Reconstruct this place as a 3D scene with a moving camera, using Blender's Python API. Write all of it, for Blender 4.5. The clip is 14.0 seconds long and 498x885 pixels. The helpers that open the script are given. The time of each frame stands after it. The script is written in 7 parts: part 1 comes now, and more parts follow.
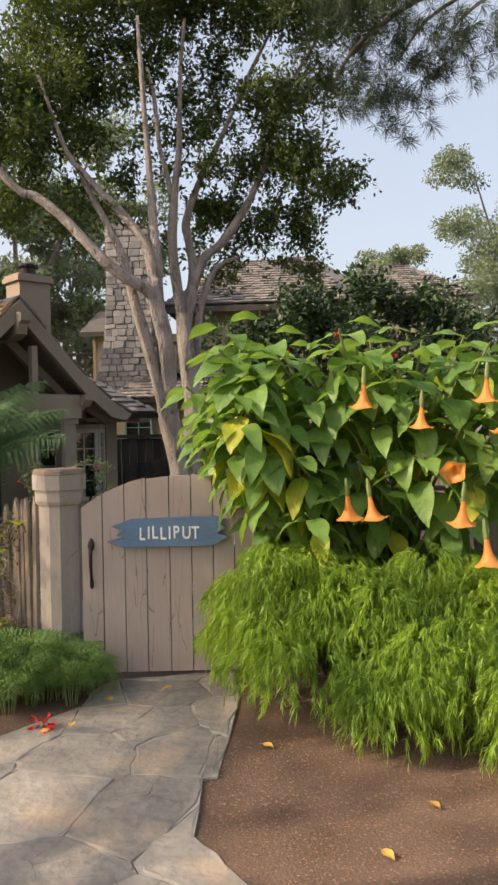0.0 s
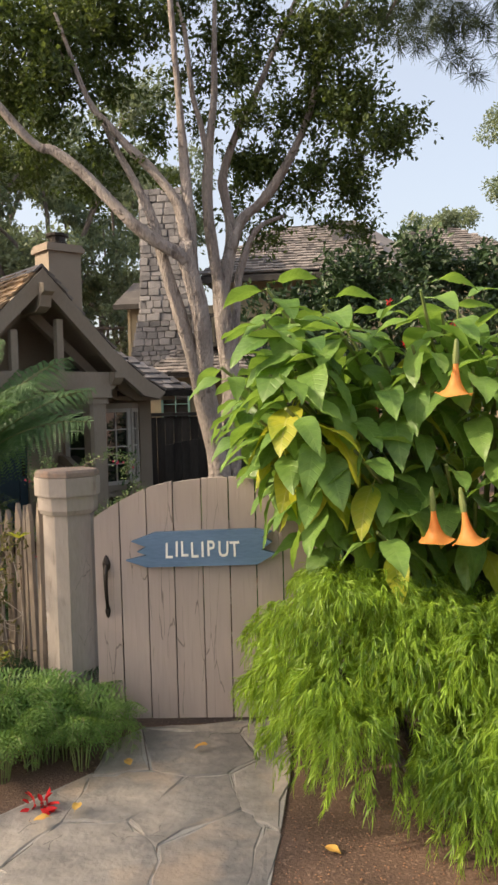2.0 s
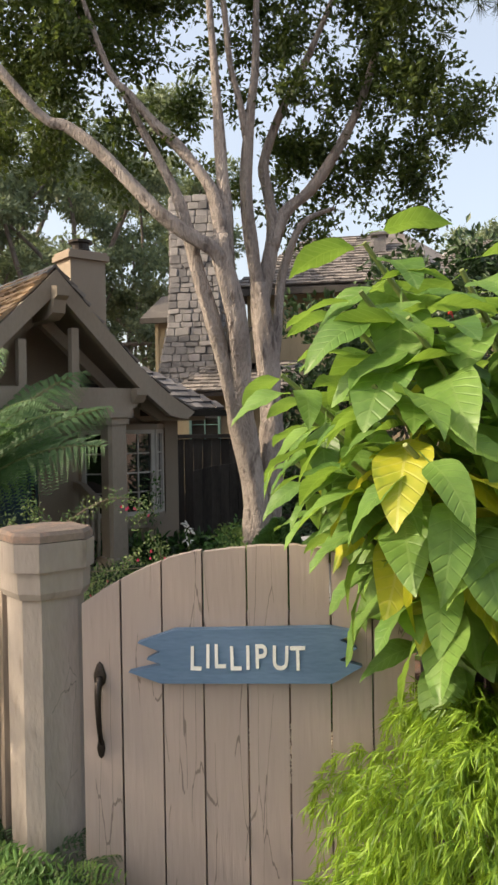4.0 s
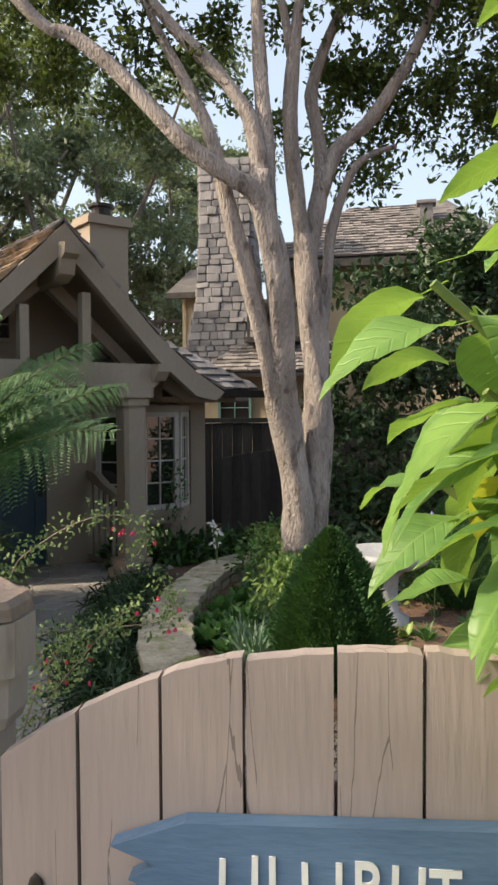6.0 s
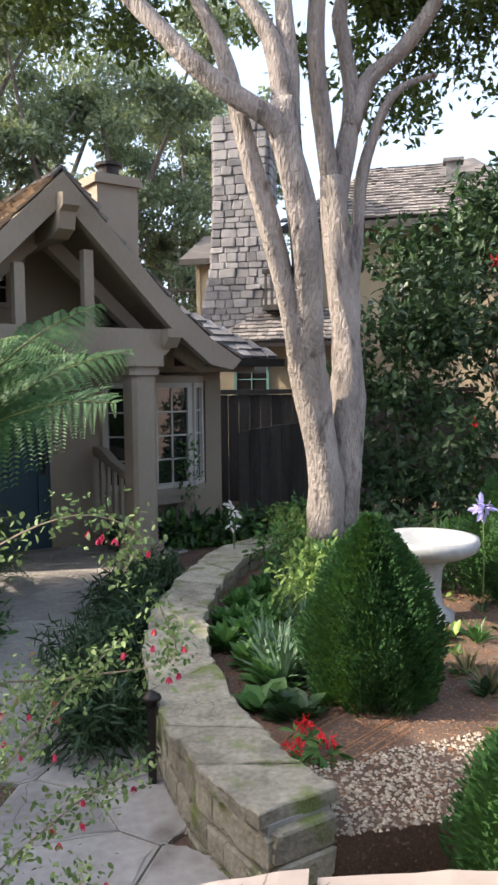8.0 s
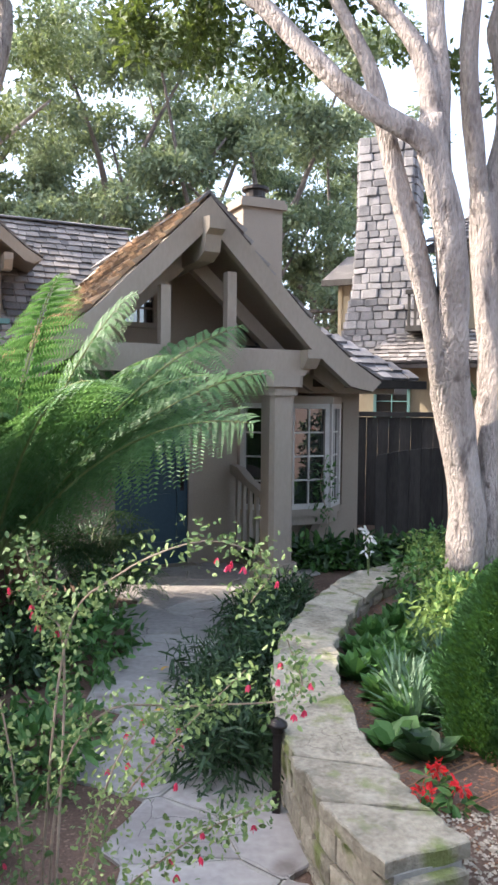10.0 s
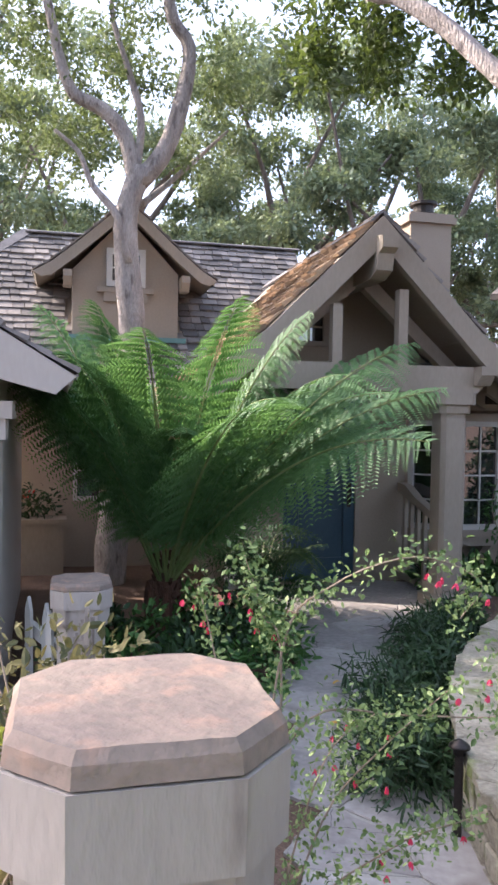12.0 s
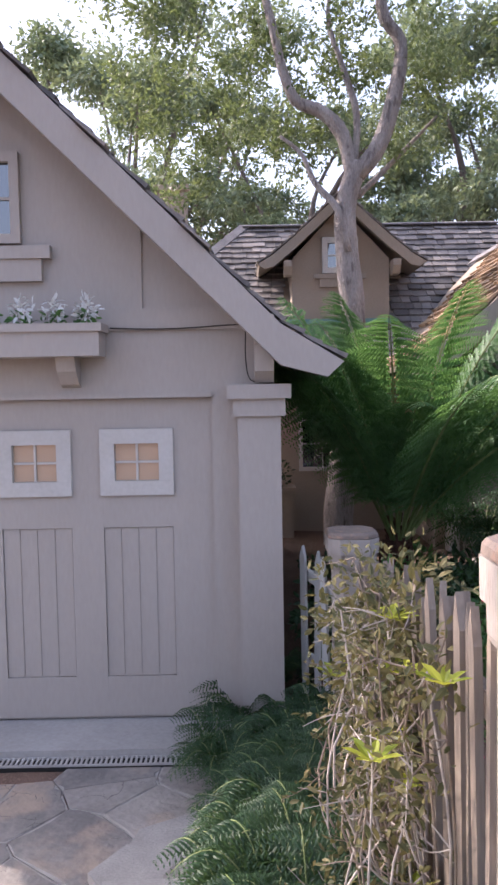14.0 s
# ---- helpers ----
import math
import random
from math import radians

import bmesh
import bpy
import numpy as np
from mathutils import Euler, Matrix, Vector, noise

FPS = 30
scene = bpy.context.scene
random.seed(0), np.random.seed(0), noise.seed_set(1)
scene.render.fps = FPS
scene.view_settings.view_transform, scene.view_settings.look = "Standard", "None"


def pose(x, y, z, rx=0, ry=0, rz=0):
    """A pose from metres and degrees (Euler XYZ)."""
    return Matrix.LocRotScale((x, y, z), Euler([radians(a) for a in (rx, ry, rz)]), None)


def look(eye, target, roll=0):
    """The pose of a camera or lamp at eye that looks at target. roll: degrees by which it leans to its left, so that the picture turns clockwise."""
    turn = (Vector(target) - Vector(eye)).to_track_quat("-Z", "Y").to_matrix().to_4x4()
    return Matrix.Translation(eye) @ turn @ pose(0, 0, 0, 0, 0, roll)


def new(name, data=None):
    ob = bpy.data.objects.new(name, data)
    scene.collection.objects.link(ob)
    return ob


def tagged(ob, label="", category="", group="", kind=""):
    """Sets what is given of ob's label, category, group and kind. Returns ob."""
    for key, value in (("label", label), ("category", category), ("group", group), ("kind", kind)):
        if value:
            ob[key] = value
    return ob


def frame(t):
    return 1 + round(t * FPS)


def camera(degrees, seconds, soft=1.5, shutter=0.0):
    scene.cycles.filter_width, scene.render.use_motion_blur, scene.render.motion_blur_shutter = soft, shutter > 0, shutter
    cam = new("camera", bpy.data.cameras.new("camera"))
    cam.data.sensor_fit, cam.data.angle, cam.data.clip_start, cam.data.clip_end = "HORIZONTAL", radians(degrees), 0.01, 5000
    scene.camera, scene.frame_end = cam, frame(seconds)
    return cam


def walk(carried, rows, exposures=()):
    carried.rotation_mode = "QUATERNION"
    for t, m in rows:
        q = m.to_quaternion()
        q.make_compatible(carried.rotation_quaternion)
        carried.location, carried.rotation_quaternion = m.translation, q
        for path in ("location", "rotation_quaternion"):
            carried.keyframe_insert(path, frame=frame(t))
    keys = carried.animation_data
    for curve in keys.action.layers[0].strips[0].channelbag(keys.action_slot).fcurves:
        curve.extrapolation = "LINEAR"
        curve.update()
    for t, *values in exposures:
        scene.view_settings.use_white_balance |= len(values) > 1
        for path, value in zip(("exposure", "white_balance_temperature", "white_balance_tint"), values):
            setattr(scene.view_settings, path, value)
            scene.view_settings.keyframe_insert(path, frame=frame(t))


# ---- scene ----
cam = camera(35.7, 14.0, 2.7)
METRES, EYE, TILT, LEAN, TURN = 5.5, 1.5, 0.0, 0.0, -9.8
ROWS = [
    (0.0, 0.0, 0.0, 0.0, -0.01, -0.74, 1.02),
    (0.5, -0.0023, 0.0237, -0.0001, -0.97, -1.42, 0.83),
    (1.0, 0.0045, 0.0711, 0.0059, 0.4, -2.21, 0.23),
    (1.5, 0.0047, 0.1182, 0.0062, 1.76, -3.16, 0.59),
    (2.0, -0.0102, 0.1753, 0.0174, 2.94, -2.73, 1.43),
    (2.5, -0.0166, 0.2317, 0.0174, 4.7, -1.63, 1.14),
    (3.0, -0.0207, 0.2959, 0.0219, 5.7, -1.13, 0.66),
    (5.5, -0.0916, 0.5924, 0.0236, 3.8, -1.82, 1.14),
    (6.0, -0.0883, 0.6511, 0.0207, 7.14, -2.36, 0.28),
    (6.5, -0.0949, 0.6987, 0.0128, 7.32, -3.5, 0.85),
    (7.0, -0.1055, 0.7381, 0.0119, 5.8, -4.61, 1.03),
    (9.5, -0.1103, 0.7887, 0.0151, 16.12, -3.19, -0.47),
    (10.0, -0.112, 0.7872, 0.0154, 18.54, -2.82, -0.61),
    (10.5, -0.116, 0.7824, 0.0161, 21.96, -2.47, -0.59),
    (11.0, -0.1191, 0.7782, 0.0164, 25.4, -2.27, -0.53),
    (11.5, -0.1215, 0.7723, 0.017, 27.74, -2.01, -0.79),
    (12.0, -0.1249, 0.762, 0.0171, 30.1, -1.81, -1.0),
    (12.5, -0.1327, 0.7427, 0.0153, 32.63, -2.44, -0.86),
    (13.0, -0.1282, 0.7055, 0.0163, 35.66, -2.94, -0.37),
    (13.5, -0.111, 0.66, 0.015, 39.63, -3.54, 0.13),
    (14.0, -0.1103, 0.6057, 0.0181, 43.39, -3.59, 1.01),
]
walk(cam, [(t, pose(0, 0, EYE, TILT, LEAN, TURN) @ pose(METRES * x, METRES * y, METRES * z, 90 + pitch, roll, yaw)) for t, x, y, z, yaw, pitch, roll in ROWS],
     [(0.0, 0.26, 7150, 12), (3.0, 0.42, 7150, 11), (5.5, 0.48, 6800, 8), (7.0, 0.70, 6450, 9), (9.5, 1.54, 5950, 11), (10.5, 1.62, 5950, 13), (11.5, 1.56, 5950, 16), (12.5, 1.32, 5850, 17), (13.0, 1.15, 5850, 18), (13.5, 0.78, 5950, 19), (14.0, 1.03, 5850, 23)])

# ---- light ----
SUN = Vector((-0.80, -0.07, 0.58)).normalized()      # towards the sun
world = bpy.data.worlds.new("world")
scene.world = world
world.use_nodes = True
wn = world.node_tree.nodes
sky = wn.new("ShaderNodeTexSky")
sky.sky_type, sky.sun_disc = "NISHITA", False
sky.sun_elevation = math.asin(SUN.z)
sky.sun_rotation = math.atan2(SUN.x, SUN.y)
sky.air_density, sky.dust_density, sky.ozone_density = 1.0, 5.0, 1.0
wn["Background"].inputs["Strength"].default_value = 0.15
veil = wn.new("ShaderNodeMix")          # an even veil of sea haze over the whole sky
veil.data_type, veil.blend_type = "RGBA", "ADD"
veil.inputs["Factor"].default_value = 1.0
veil.inputs["B"].default_value = (1.9, 2.05, 2.3, 1)
world.node_tree.links.new(sky.outputs["Color"], veil.inputs["A"])
world.node_tree.links.new(veil.outputs["Result"], wn["Background"].inputs["Color"])
sun = new("sun", bpy.data.lights.new("sun", "SUN"))
sun.data.energy, sun.data.angle, sun.data.color = 4.6, radians(0.55), (1.0, 0.86, 0.68)
sun.matrix_world = look(SUN * 40, (0, 0, 0))


# ---- materials ----
def mat(name, c1, c2, rough=0.75, s1=2.0, s2=30.0, bump=0.25, stretch=(1, 1, 1), rnd=0.0, island=0.0,
        trans=0.0, metal=0.0, tcol=None, dist=0.004, spec=0.4, spots=None, crackle=None):
    """c1 and c2 are mixed by coarse and fine noise; rnd and island shift the value piece by piece."""
    m = bpy.data.materials.new(name)
    m.use_nodes = True
    t = m.node_tree
    N, L = t.nodes, t.links
    b = N["Principled BSDF"]
    b.inputs["Roughness"].default_value = rough
    b.inputs["Metallic"].default_value = metal
    b.inputs["Specular IOR Level"].default_value = spec
    geo = N.new("ShaderNodeNewGeometry")
    mp = N.new("ShaderNodeMapping")
    mp.inputs["Scale"].default_value = stretch
    L.new(geo.outputs["Position"], mp.inputs["Vector"])

    def noise_tex(scale, detail=3.0):
        n = N.new("ShaderNodeTexNoise")
        n.inputs["Scale"].default_value = scale
        n.inputs["Detail"].default_value = detail
        L.new(mp.outputs["Vector"], n.inputs["Vector"])
        return n
    a, f = noise_tex(s1), noise_tex(s2)

    def math_node(op, x, y):
        n = N.new("ShaderNodeMath")
        n.operation = op
        for k, v in enumerate((x, y)):
            if isinstance(v, (int, float)):
                n.inputs[k].default_value = v
            else:
                L.new(v, n.inputs[k])
        return n.outputs[0]
    val = math_node("ADD", math_node("MULTIPLY", a.outputs["Fac"], 0.6), math_node("MULTIPLY", f.outputs["Fac"], 0.4))
    val = math_node("ADD", math_node("MULTIPLY", math_node("SUBTRACT", val, 0.5), 2.6), 0.5)
    if rnd:
        oi = N.new("ShaderNodeObjectInfo")
        val = math_node("ADD", val, math_node("MULTIPLY", math_node("SUBTRACT", oi.outputs["Random"], 0.5), rnd))
    if island:
        val = math_node("ADD", val, math_node("MULTIPLY", math_node("SUBTRACT", geo.outputs["Random Per Island"], 0.5), island))
    mix = N.new("ShaderNodeMix")
    mix.data_type, mix.clamp_factor = "RGBA", True
    mix.inputs["A"].default_value, mix.inputs["B"].default_value = (*c1, 1), (*c2, 1)
    L.new(val, mix.inputs["Factor"])
    col = mix.outputs["Result"]
    if spots:                                        # (colour, scale, threshold): blotches of lichen, moss or rust
        sn = noise_tex(spots[1], 5.0)
        rm = N.new("ShaderNodeMapRange")
        rm.inputs["From Min"].default_value, rm.inputs["From Max"].default_value = spots[2], spots[2] + 0.12
        L.new(sn.outputs["Fac"], rm.inputs["Value"])
        m2 = N.new("ShaderNodeMix")
        m2.data_type = "RGBA"
        m2.inputs["B"].default_value = (*spots[0], 1)
        L.new(col, m2.inputs["A"])
        L.new(rm.outputs["Result"], m2.inputs["Factor"])
        col = m2.outputs["Result"]
    relief = f.outputs["Fac"]
    if crackle:                                      # (scale, width, share, depth): wandering cracks, in places only
        warp = N.new("ShaderNodeMix")
        warp.data_type = "RGBA"
        warp.inputs["Factor"].default_value = 0.10
        L.new(mp.outputs["Vector"], warp.inputs["A"])
        L.new(noise_tex(crackle[0] * 0.9, 4.0).outputs["Color"], warp.inputs["B"])
        vor = N.new("ShaderNodeTexVoronoi")
        vor.feature = "DISTANCE_TO_EDGE"
        vor.inputs["Scale"].default_value = crackle[0]
        L.new(warp.outputs["Result"], vor.inputs["Vector"])
        edge = math_node("LESS_THAN", vor.outputs["Distance"], crackle[1])
        where = math_node("GREATER_THAN", noise_tex(crackle[0] * 0.45, 2.0).outputs["Fac"], 1.0 - crackle[2])
        crack = math_node("MULTIPLY", edge, where)
        m3 = N.new("ShaderNodeMix")
        m3.data_type = "RGBA"
        m3.inputs["B"].default_value = (*[c * 0.35 for c in c1], 1)
        L.new(col, m3.inputs["A"])
        L.new(math_node("MULTIPLY", crack, 0.75), m3.inputs["Factor"])
        col = m3.outputs["Result"]
        relief = math_node("SUBTRACT", relief, math_node("MULTIPLY", crack, crackle[3]))
    L.new(col, b.inputs["Base Color"])
    if bump:
        bp = N.new("ShaderNodeBump")
        bp.inputs["Strength"].default_value, bp.inputs["Distance"].default_value = bump, dist
        L.new(relief, bp.inputs["Height"])
        L.new(bp.outputs["Normal"], b.inputs["Normal"])
    if trans:
        tr = N.new("ShaderNodeBsdfTranslucent")
        if tcol:
            mc = N.new("ShaderNodeMix")
            mc.data_type = "RGBA"
            mc.inputs["Factor"].default_value = 0.6
            L.new(col, mc.inputs["A"])
            mc.inputs["B"].default_value = (*tcol, 1)
            L.new(mc.outputs["Result"], tr.inputs["Color"])
        else:
            L.new(col, tr.inputs["Color"])
        ms = N.new("ShaderNodeMixShader")
        ms.inputs["Fac"].default_value = trans
        L.new(b.outputs[0], ms.inputs[1])
        L.new(tr.outputs[0], ms.inputs[2])
        L.new(ms.outputs[0], N["Material Output"].inputs["Surface"])
    return m


STUCCO = mat("taupe_stucco", (0.27, 0.215, 0.165), (0.33, 0.27, 0.21), 0.9, 1.2, 55, 0.35)
TRIM = mat("taupe_trim_paint", (0.255, 0.208, 0.163), (0.325, 0.272, 0.217), 0.7, 1.5, 40, 0.25, (1, 1, 0.4))
GARAGE = mat("garage_paint", (0.34, 0.298, 0.26), (0.39, 0.345, 0.305), 0.65, 1.0, 50, 0.15, (1, 1, 0.3))
GATEWOOD = mat("gate_painted_wood", (0.330, 0.268, 0.240), (0.362, 0.298, 0.268), 0.75, 2.5, 20, 0.35, (3.2, 3.2, 0.30), rnd=0.5, dist=0.005, spots=((0.21, 0.165, 0.145), 11, 0.72), crackle=(6.5, 0.010, 0.46, 1.6))
POSTWOOD = mat("weathered_post_paint", (0.30, 0.26, 0.225), (0.37, 0.325, 0.285), 0.8, 3.0, 36, 0.6, (1.6, 1.6, 0.5), dist=0.006, spots=((0.20, 0.165, 0.14), 9, 0.62), crackle=(7, 0.004, 0.35, 0.8))
CAPWOOD = mat("weathered_cap", (0.15, 0.12, 0.10), (0.28, 0.21, 0.165), 0.85, 5, 60, 0.7, (1, 1, 1), dist=0.006, spots=((0.31, 0.205, 0.15), 16, 0.54))
STAKE = mat("grape_stake", (0.13, 0.105, 0.085), (0.29, 0.235, 0.185), 0.9, 4, 40, 0.6, (2, 2, 0.2), rnd=0.8)
WHITEPICKET = mat("grey_white_picket", (0.40, 0.38, 0.35), (0.52, 0.50, 0.46), 0.8, 4, 40, 0.3, (1, 1, 0.3), rnd=0.4)
SIGNBLUE = mat("sign_blue", (0.068, 0.130, 0.215), (0.125, 0.205, 0.32), 0.6, 4, 50, 0.5, (0.4, 2, 2.5), dist=0.003)
WHITE = mat("white_letter_paint", (0.68, 0.68, 0.64), (0.8, 0.8, 0.76), 0.6, 6, 60, 0.2)
IRON = mat("dark_iron", (0.025, 0.022, 0.02), (0.06, 0.05, 0.045), 0.45, 8, 60, 0.3, metal=0.8)
DOORBLUE = mat("blue_door_paint", (0.022, 0.05, 0.075), (0.035, 0.07, 0.10), 0.4, 2, 30, 0.1)
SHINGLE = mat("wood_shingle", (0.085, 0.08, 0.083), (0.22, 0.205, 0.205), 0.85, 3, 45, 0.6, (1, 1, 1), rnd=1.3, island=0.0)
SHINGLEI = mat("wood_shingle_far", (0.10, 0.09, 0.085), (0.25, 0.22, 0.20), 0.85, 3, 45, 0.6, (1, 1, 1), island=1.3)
# lit copy of the shingle: the sun's warmth on the porch slope, as colour
SHINGLEW = mat("sunlit_cedar_shingle", (0.17, 0.115, 0.075), (0.42, 0.29, 0.18), 0.85, 3, 45, 0.6, (1, 1, 1), rnd=1.2)
FLAG = mat("flagstone", (0.17, 0.155, 0.14), (0.33, 0.295, 0.255), 0.8, 3.5, 24, 0.9, rnd=0.7, dist=0.010, spots=((0.36, 0.28, 0.21), 2.2, 0.55), crackle=(5.5, 0.006, 0.40, 0.8))
PATHFLAG = mat("grey_garden_flagstone", (0.25, 0.225, 0.21), (0.42, 0.385, 0.355), 0.8, 3.0, 24, 0.8, rnd=0.6, dist=0.008, spots=((0.20, 0.17, 0.15), 3.0, 0.60), crackle=(4.0, 0.005, 0.4, 0.7))
MORTAR = mat("mortar", (0.27, 0.25, 0.22), (0.40, 0.37, 0.33), 0.9, 6, 80, 0.6)
WALLSTONE = mat("pale_wall_stone", (0.17, 0.15, 0.11), (0.44, 0.39, 0.30), 0.9, 7, 40, 1.0, rnd=0.6, dist=0.014, spots=((0.16, 0.18, 0.06), 6, 0.53), crackle=(7, 0.008, 0.42, 0.9))
CHIMSTONE = mat("chimney_stone", (0.15, 0.142, 0.142), (0.30, 0.28, 0.272), 0.9, 4, 30, 0.8, rnd=1.1, dist=0.02)
SOIL = mat("garden_soil", (0.062, 0.038, 0.026), (0.185, 0.115, 0.08), 0.95, 2.2, 90, 0.8, dist=0.008, spots=((0.24, 0.16, 0.11), 60, 0.58))
GRAVEL = mat("gravel", (0.30, 0.25, 0.19), (0.62, 0.54, 0.43), 0.9, 30, 90, 1.0, rnd=0.9, island=1.0)
BARK = mat("pale_furrowed_bark", (0.19, 0.16, 0.145), (0.46, 0.40, 0.36), 0.9, 3.0, 32, 1.0, (2.2, 2.2, 0.7), dist=0.035, spots=((0.14, 0.115, 0.105), 7, 0.57))
FARBARK = mat("grey_brown_bark", (0.10, 0.085, 0.075), (0.24, 0.20, 0.175), 0.95, 3, 20, 1.0, (2, 2, 0.5), dist=0.03)
DARKBARK = mat("dark_bark", (0.055, 0.045, 0.038), (0.15, 0.12, 0.10), 0.95, 4, 24, 1.0, (2, 2, 0.5), dist=0.03)
TWIG = mat("grey_twig", (0.16, 0.12, 0.09), (0.36, 0.28, 0.21), 0.9, 10, 60, 0.4)
PALETWIG = mat("pale_grey_twig", (0.30, 0.25, 0.21), (0.52, 0.45, 0.38), 0.9, 10, 60, 0.4)
STEMGREEN = mat("green_stem", (0.10, 0.16, 0.04), (0.22, 0.24, 0.09), 0.6, 8, 60, 0.2)
OAK = mat("oak_leaf", (0.018, 0.035, 0.012), (0.085, 0.13, 0.03), 0.5, 0.6, 20, 0, island=1.2, trans=0.35, tcol=(0.20, 0.26, 0.05))
# lit copy of OAK: sunlight on the slender oak's crown, put into the colour
OAKSUN = mat("sunlit_oak_leaf", (0.05, 0.08, 0.035), (0.16, 0.20, 0.085), 0.5, 0.6, 20, 0, island=1.2, trans=0.4, tcol=(0.24, 0.29, 0.09))
# distance haze is put into this leaf colour, paler than the real leaves
OAKFAR = mat("hazy_far_leaf", (0.13, 0.18, 0.13), (0.27, 0.32, 0.19), 0.6, 0.5, 8, 0, island=1.2, trans=0.35, tcol=(0.25, 0.30, 0.10))
NEEDLE = mat("pine_needle", (0.015, 0.03, 0.012), (0.05, 0.075, 0.025), 0.6, 2, 20, 0, island=1.0, trans=0.2)
BRUG = mat("brugmansia_leaf", (0.09, 0.195, 0.045), (0.23, 0.385, 0.09), 0.42, 2.5, 40, 0.25, rnd=0.9, trans=0.42, tcol=(0.31, 0.47, 0.05), dist=0.003)
BRUGYEL = mat("yellowing_leaf", (0.22, 0.34, 0.03), (0.55, 0.52, 0.05), 0.5, 7, 30, 0.25, rnd=0.5, trans=0.45, tcol=(0.55, 0.55, 0.05), spots=((0.12, 0.22, 0.03), 9, 0.58))
PETAL = mat("apricot_petal", (0.72, 0.26, 0.06), (0.86, 0.42, 0.13), 0.5, 6, 40, 0.1, trans=0.45, tcol=(0.9, 0.32, 0.06))
ACACIA = mat("weeping_acacia_leaf", (0.05, 0.13, 0.016), (0.34, 0.52, 0.06), 0.45, 2.4, 12, 0, island=0.9, trans=0.42, tcol=(0.42, 0.52, 0.03))
FERN = mat("tree_fern_green", (0.045, 0.115, 0.048), (0.135, 0.245, 0.10), 0.5, 1.5, 12, 0, island=0.7, rnd=0.4, trans=0.42, tcol=(0.16, 0.30, 0.05))
FERNLOW = mat("low_fern_green", (0.014, 0.042, 0.018), (0.05, 0.105, 0.042), 0.5, 2, 12, 0, island=0.8, trans=0.4, tcol=(0.12, 0.2, 0.05))
FERNLIGHT = mat("light_fern_green", (0.07, 0.17, 0.035), (0.23, 0.37, 0.09), 0.5, 2, 12, 0, island=0.8, trans=0.4, tcol=(0.25, 0.36, 0.07))
DEADFROND = mat("dead_frond", (0.16, 0.075, 0.04), (0.30, 0.16, 0.08), 0.8, 5, 30, 0.2, island=0.6)
FERNTRUNK = mat("fibrous_fern_trunk", (0.035, 0.017, 0.010), (0.11, 0.05, 0.028), 0.95, 6, 40, 1.0, (2, 2, 0.5), dist=0.03)
LIME = mat("lime_leaf", (0.12, 0.20, 0.045), (0.26, 0.35, 0.09), 0.5, 3, 14, 0, island=1.0, trans=0.3)
THUJA = mat("thuja_green", (0.013, 0.05, 0.013), (0.046, 0.115, 0.028), 0.8, 5, 14, 0, island=1.0, trans=0.2, tcol=(0.1, 0.2, 0.02))
COVER = mat("ground_cover_leaf", (0.016, 0.040, 0.014), (0.055, 0.10, 0.035), 0.45, 2, 12, 0, island=1.0, trans=0.2)
BEDLEAF = mat("bed_leaf", (0.035, 0.10, 0.02), (0.12, 0.24, 0.06), 0.5, 2, 14, 0, island=1.0, trans=0.3)
SILVERLEAF = mat("blue_green_strap_leaf", (0.055, 0.115, 0.065), (0.13, 0.205, 0.115), 0.55, 2, 14, 0, island=0.9, trans=0.2)
AZALEA = mat("yellow_green_leaf", (0.16, 0.22, 0.02), (0.48, 0.50, 0.05), 0.5, 6, 30, 0, island=1.2, trans=0.4, tcol=(0.6, 0.6, 0.05))
DULLLEAF = mat("dull_azalea_leaf", (0.075, 0.08, 0.03), (0.23, 0.195, 0.075), 0.6, 6, 30, 0, island=1.2, trans=0.3)
FUCHSIALEAF = mat("fuchsia_leaf", (0.09, 0.15, 0.05), (0.25, 0.33, 0.12), 0.5, 5, 30, 0, island=1.0, trans=0.35)
PINK = mat("fuchsia_flower", (0.55, 0.03, 0.09), (0.75, 0.07, 0.16), 0.5, 6, 30, 0, island=0.5, trans=0.3)
RED = mat("red_petal", (0.5, 0.006, 0.012), (0.68, 0.02, 0.02), 0.5, 6, 30, 0, island=0.5, trans=0.2)
PALEFLOWER = mat("white_petal", (0.7, 0.7, 0.68), (0.85, 0.84, 0.8), 0.5, 6, 30, 0, island=0.5, trans=0.3)
LILAC = mat("lilac_petal", (0.35, 0.30, 0.62), (0.5, 0.46, 0.75), 0.5, 6, 30, 0, island=0.5, trans=0.3)
CREAM = mat("cream_siding", (0.32, 0.255, 0.165), (0.39, 0.32, 0.21), 0.8, 2, 30, 0.2, (1, 1, 0.3))
DARKFENCE = mat("dark_fence_board", (0.030, 0.027, 0.024), (0.075, 0.066, 0.058), 0.9, 3, 30, 0.5, (2, 2, 0.3), rnd=0.8)
MARBLE = mat("pale_birdbath_stone", (0.26, 0.26, 0.255), (0.42, 0.42, 0.41), 0.7, 6, 30, 0.4)
TEAL = mat("teal_gutter_paint", (0.10, 0.20, 0.19), (0.15, 0.27, 0.25), 0.6, 4, 30, 0.1)
FRAMEWHITE = mat("off_white_frame", (0.42, 0.39, 0.35), (0.52, 0.49, 0.45), 0.6, 3, 40, 0.15)
CONCRETE = mat("concrete", (0.30, 0.28, 0.255), (0.42, 0.395, 0.36), 0.9, 2, 40, 0.5)
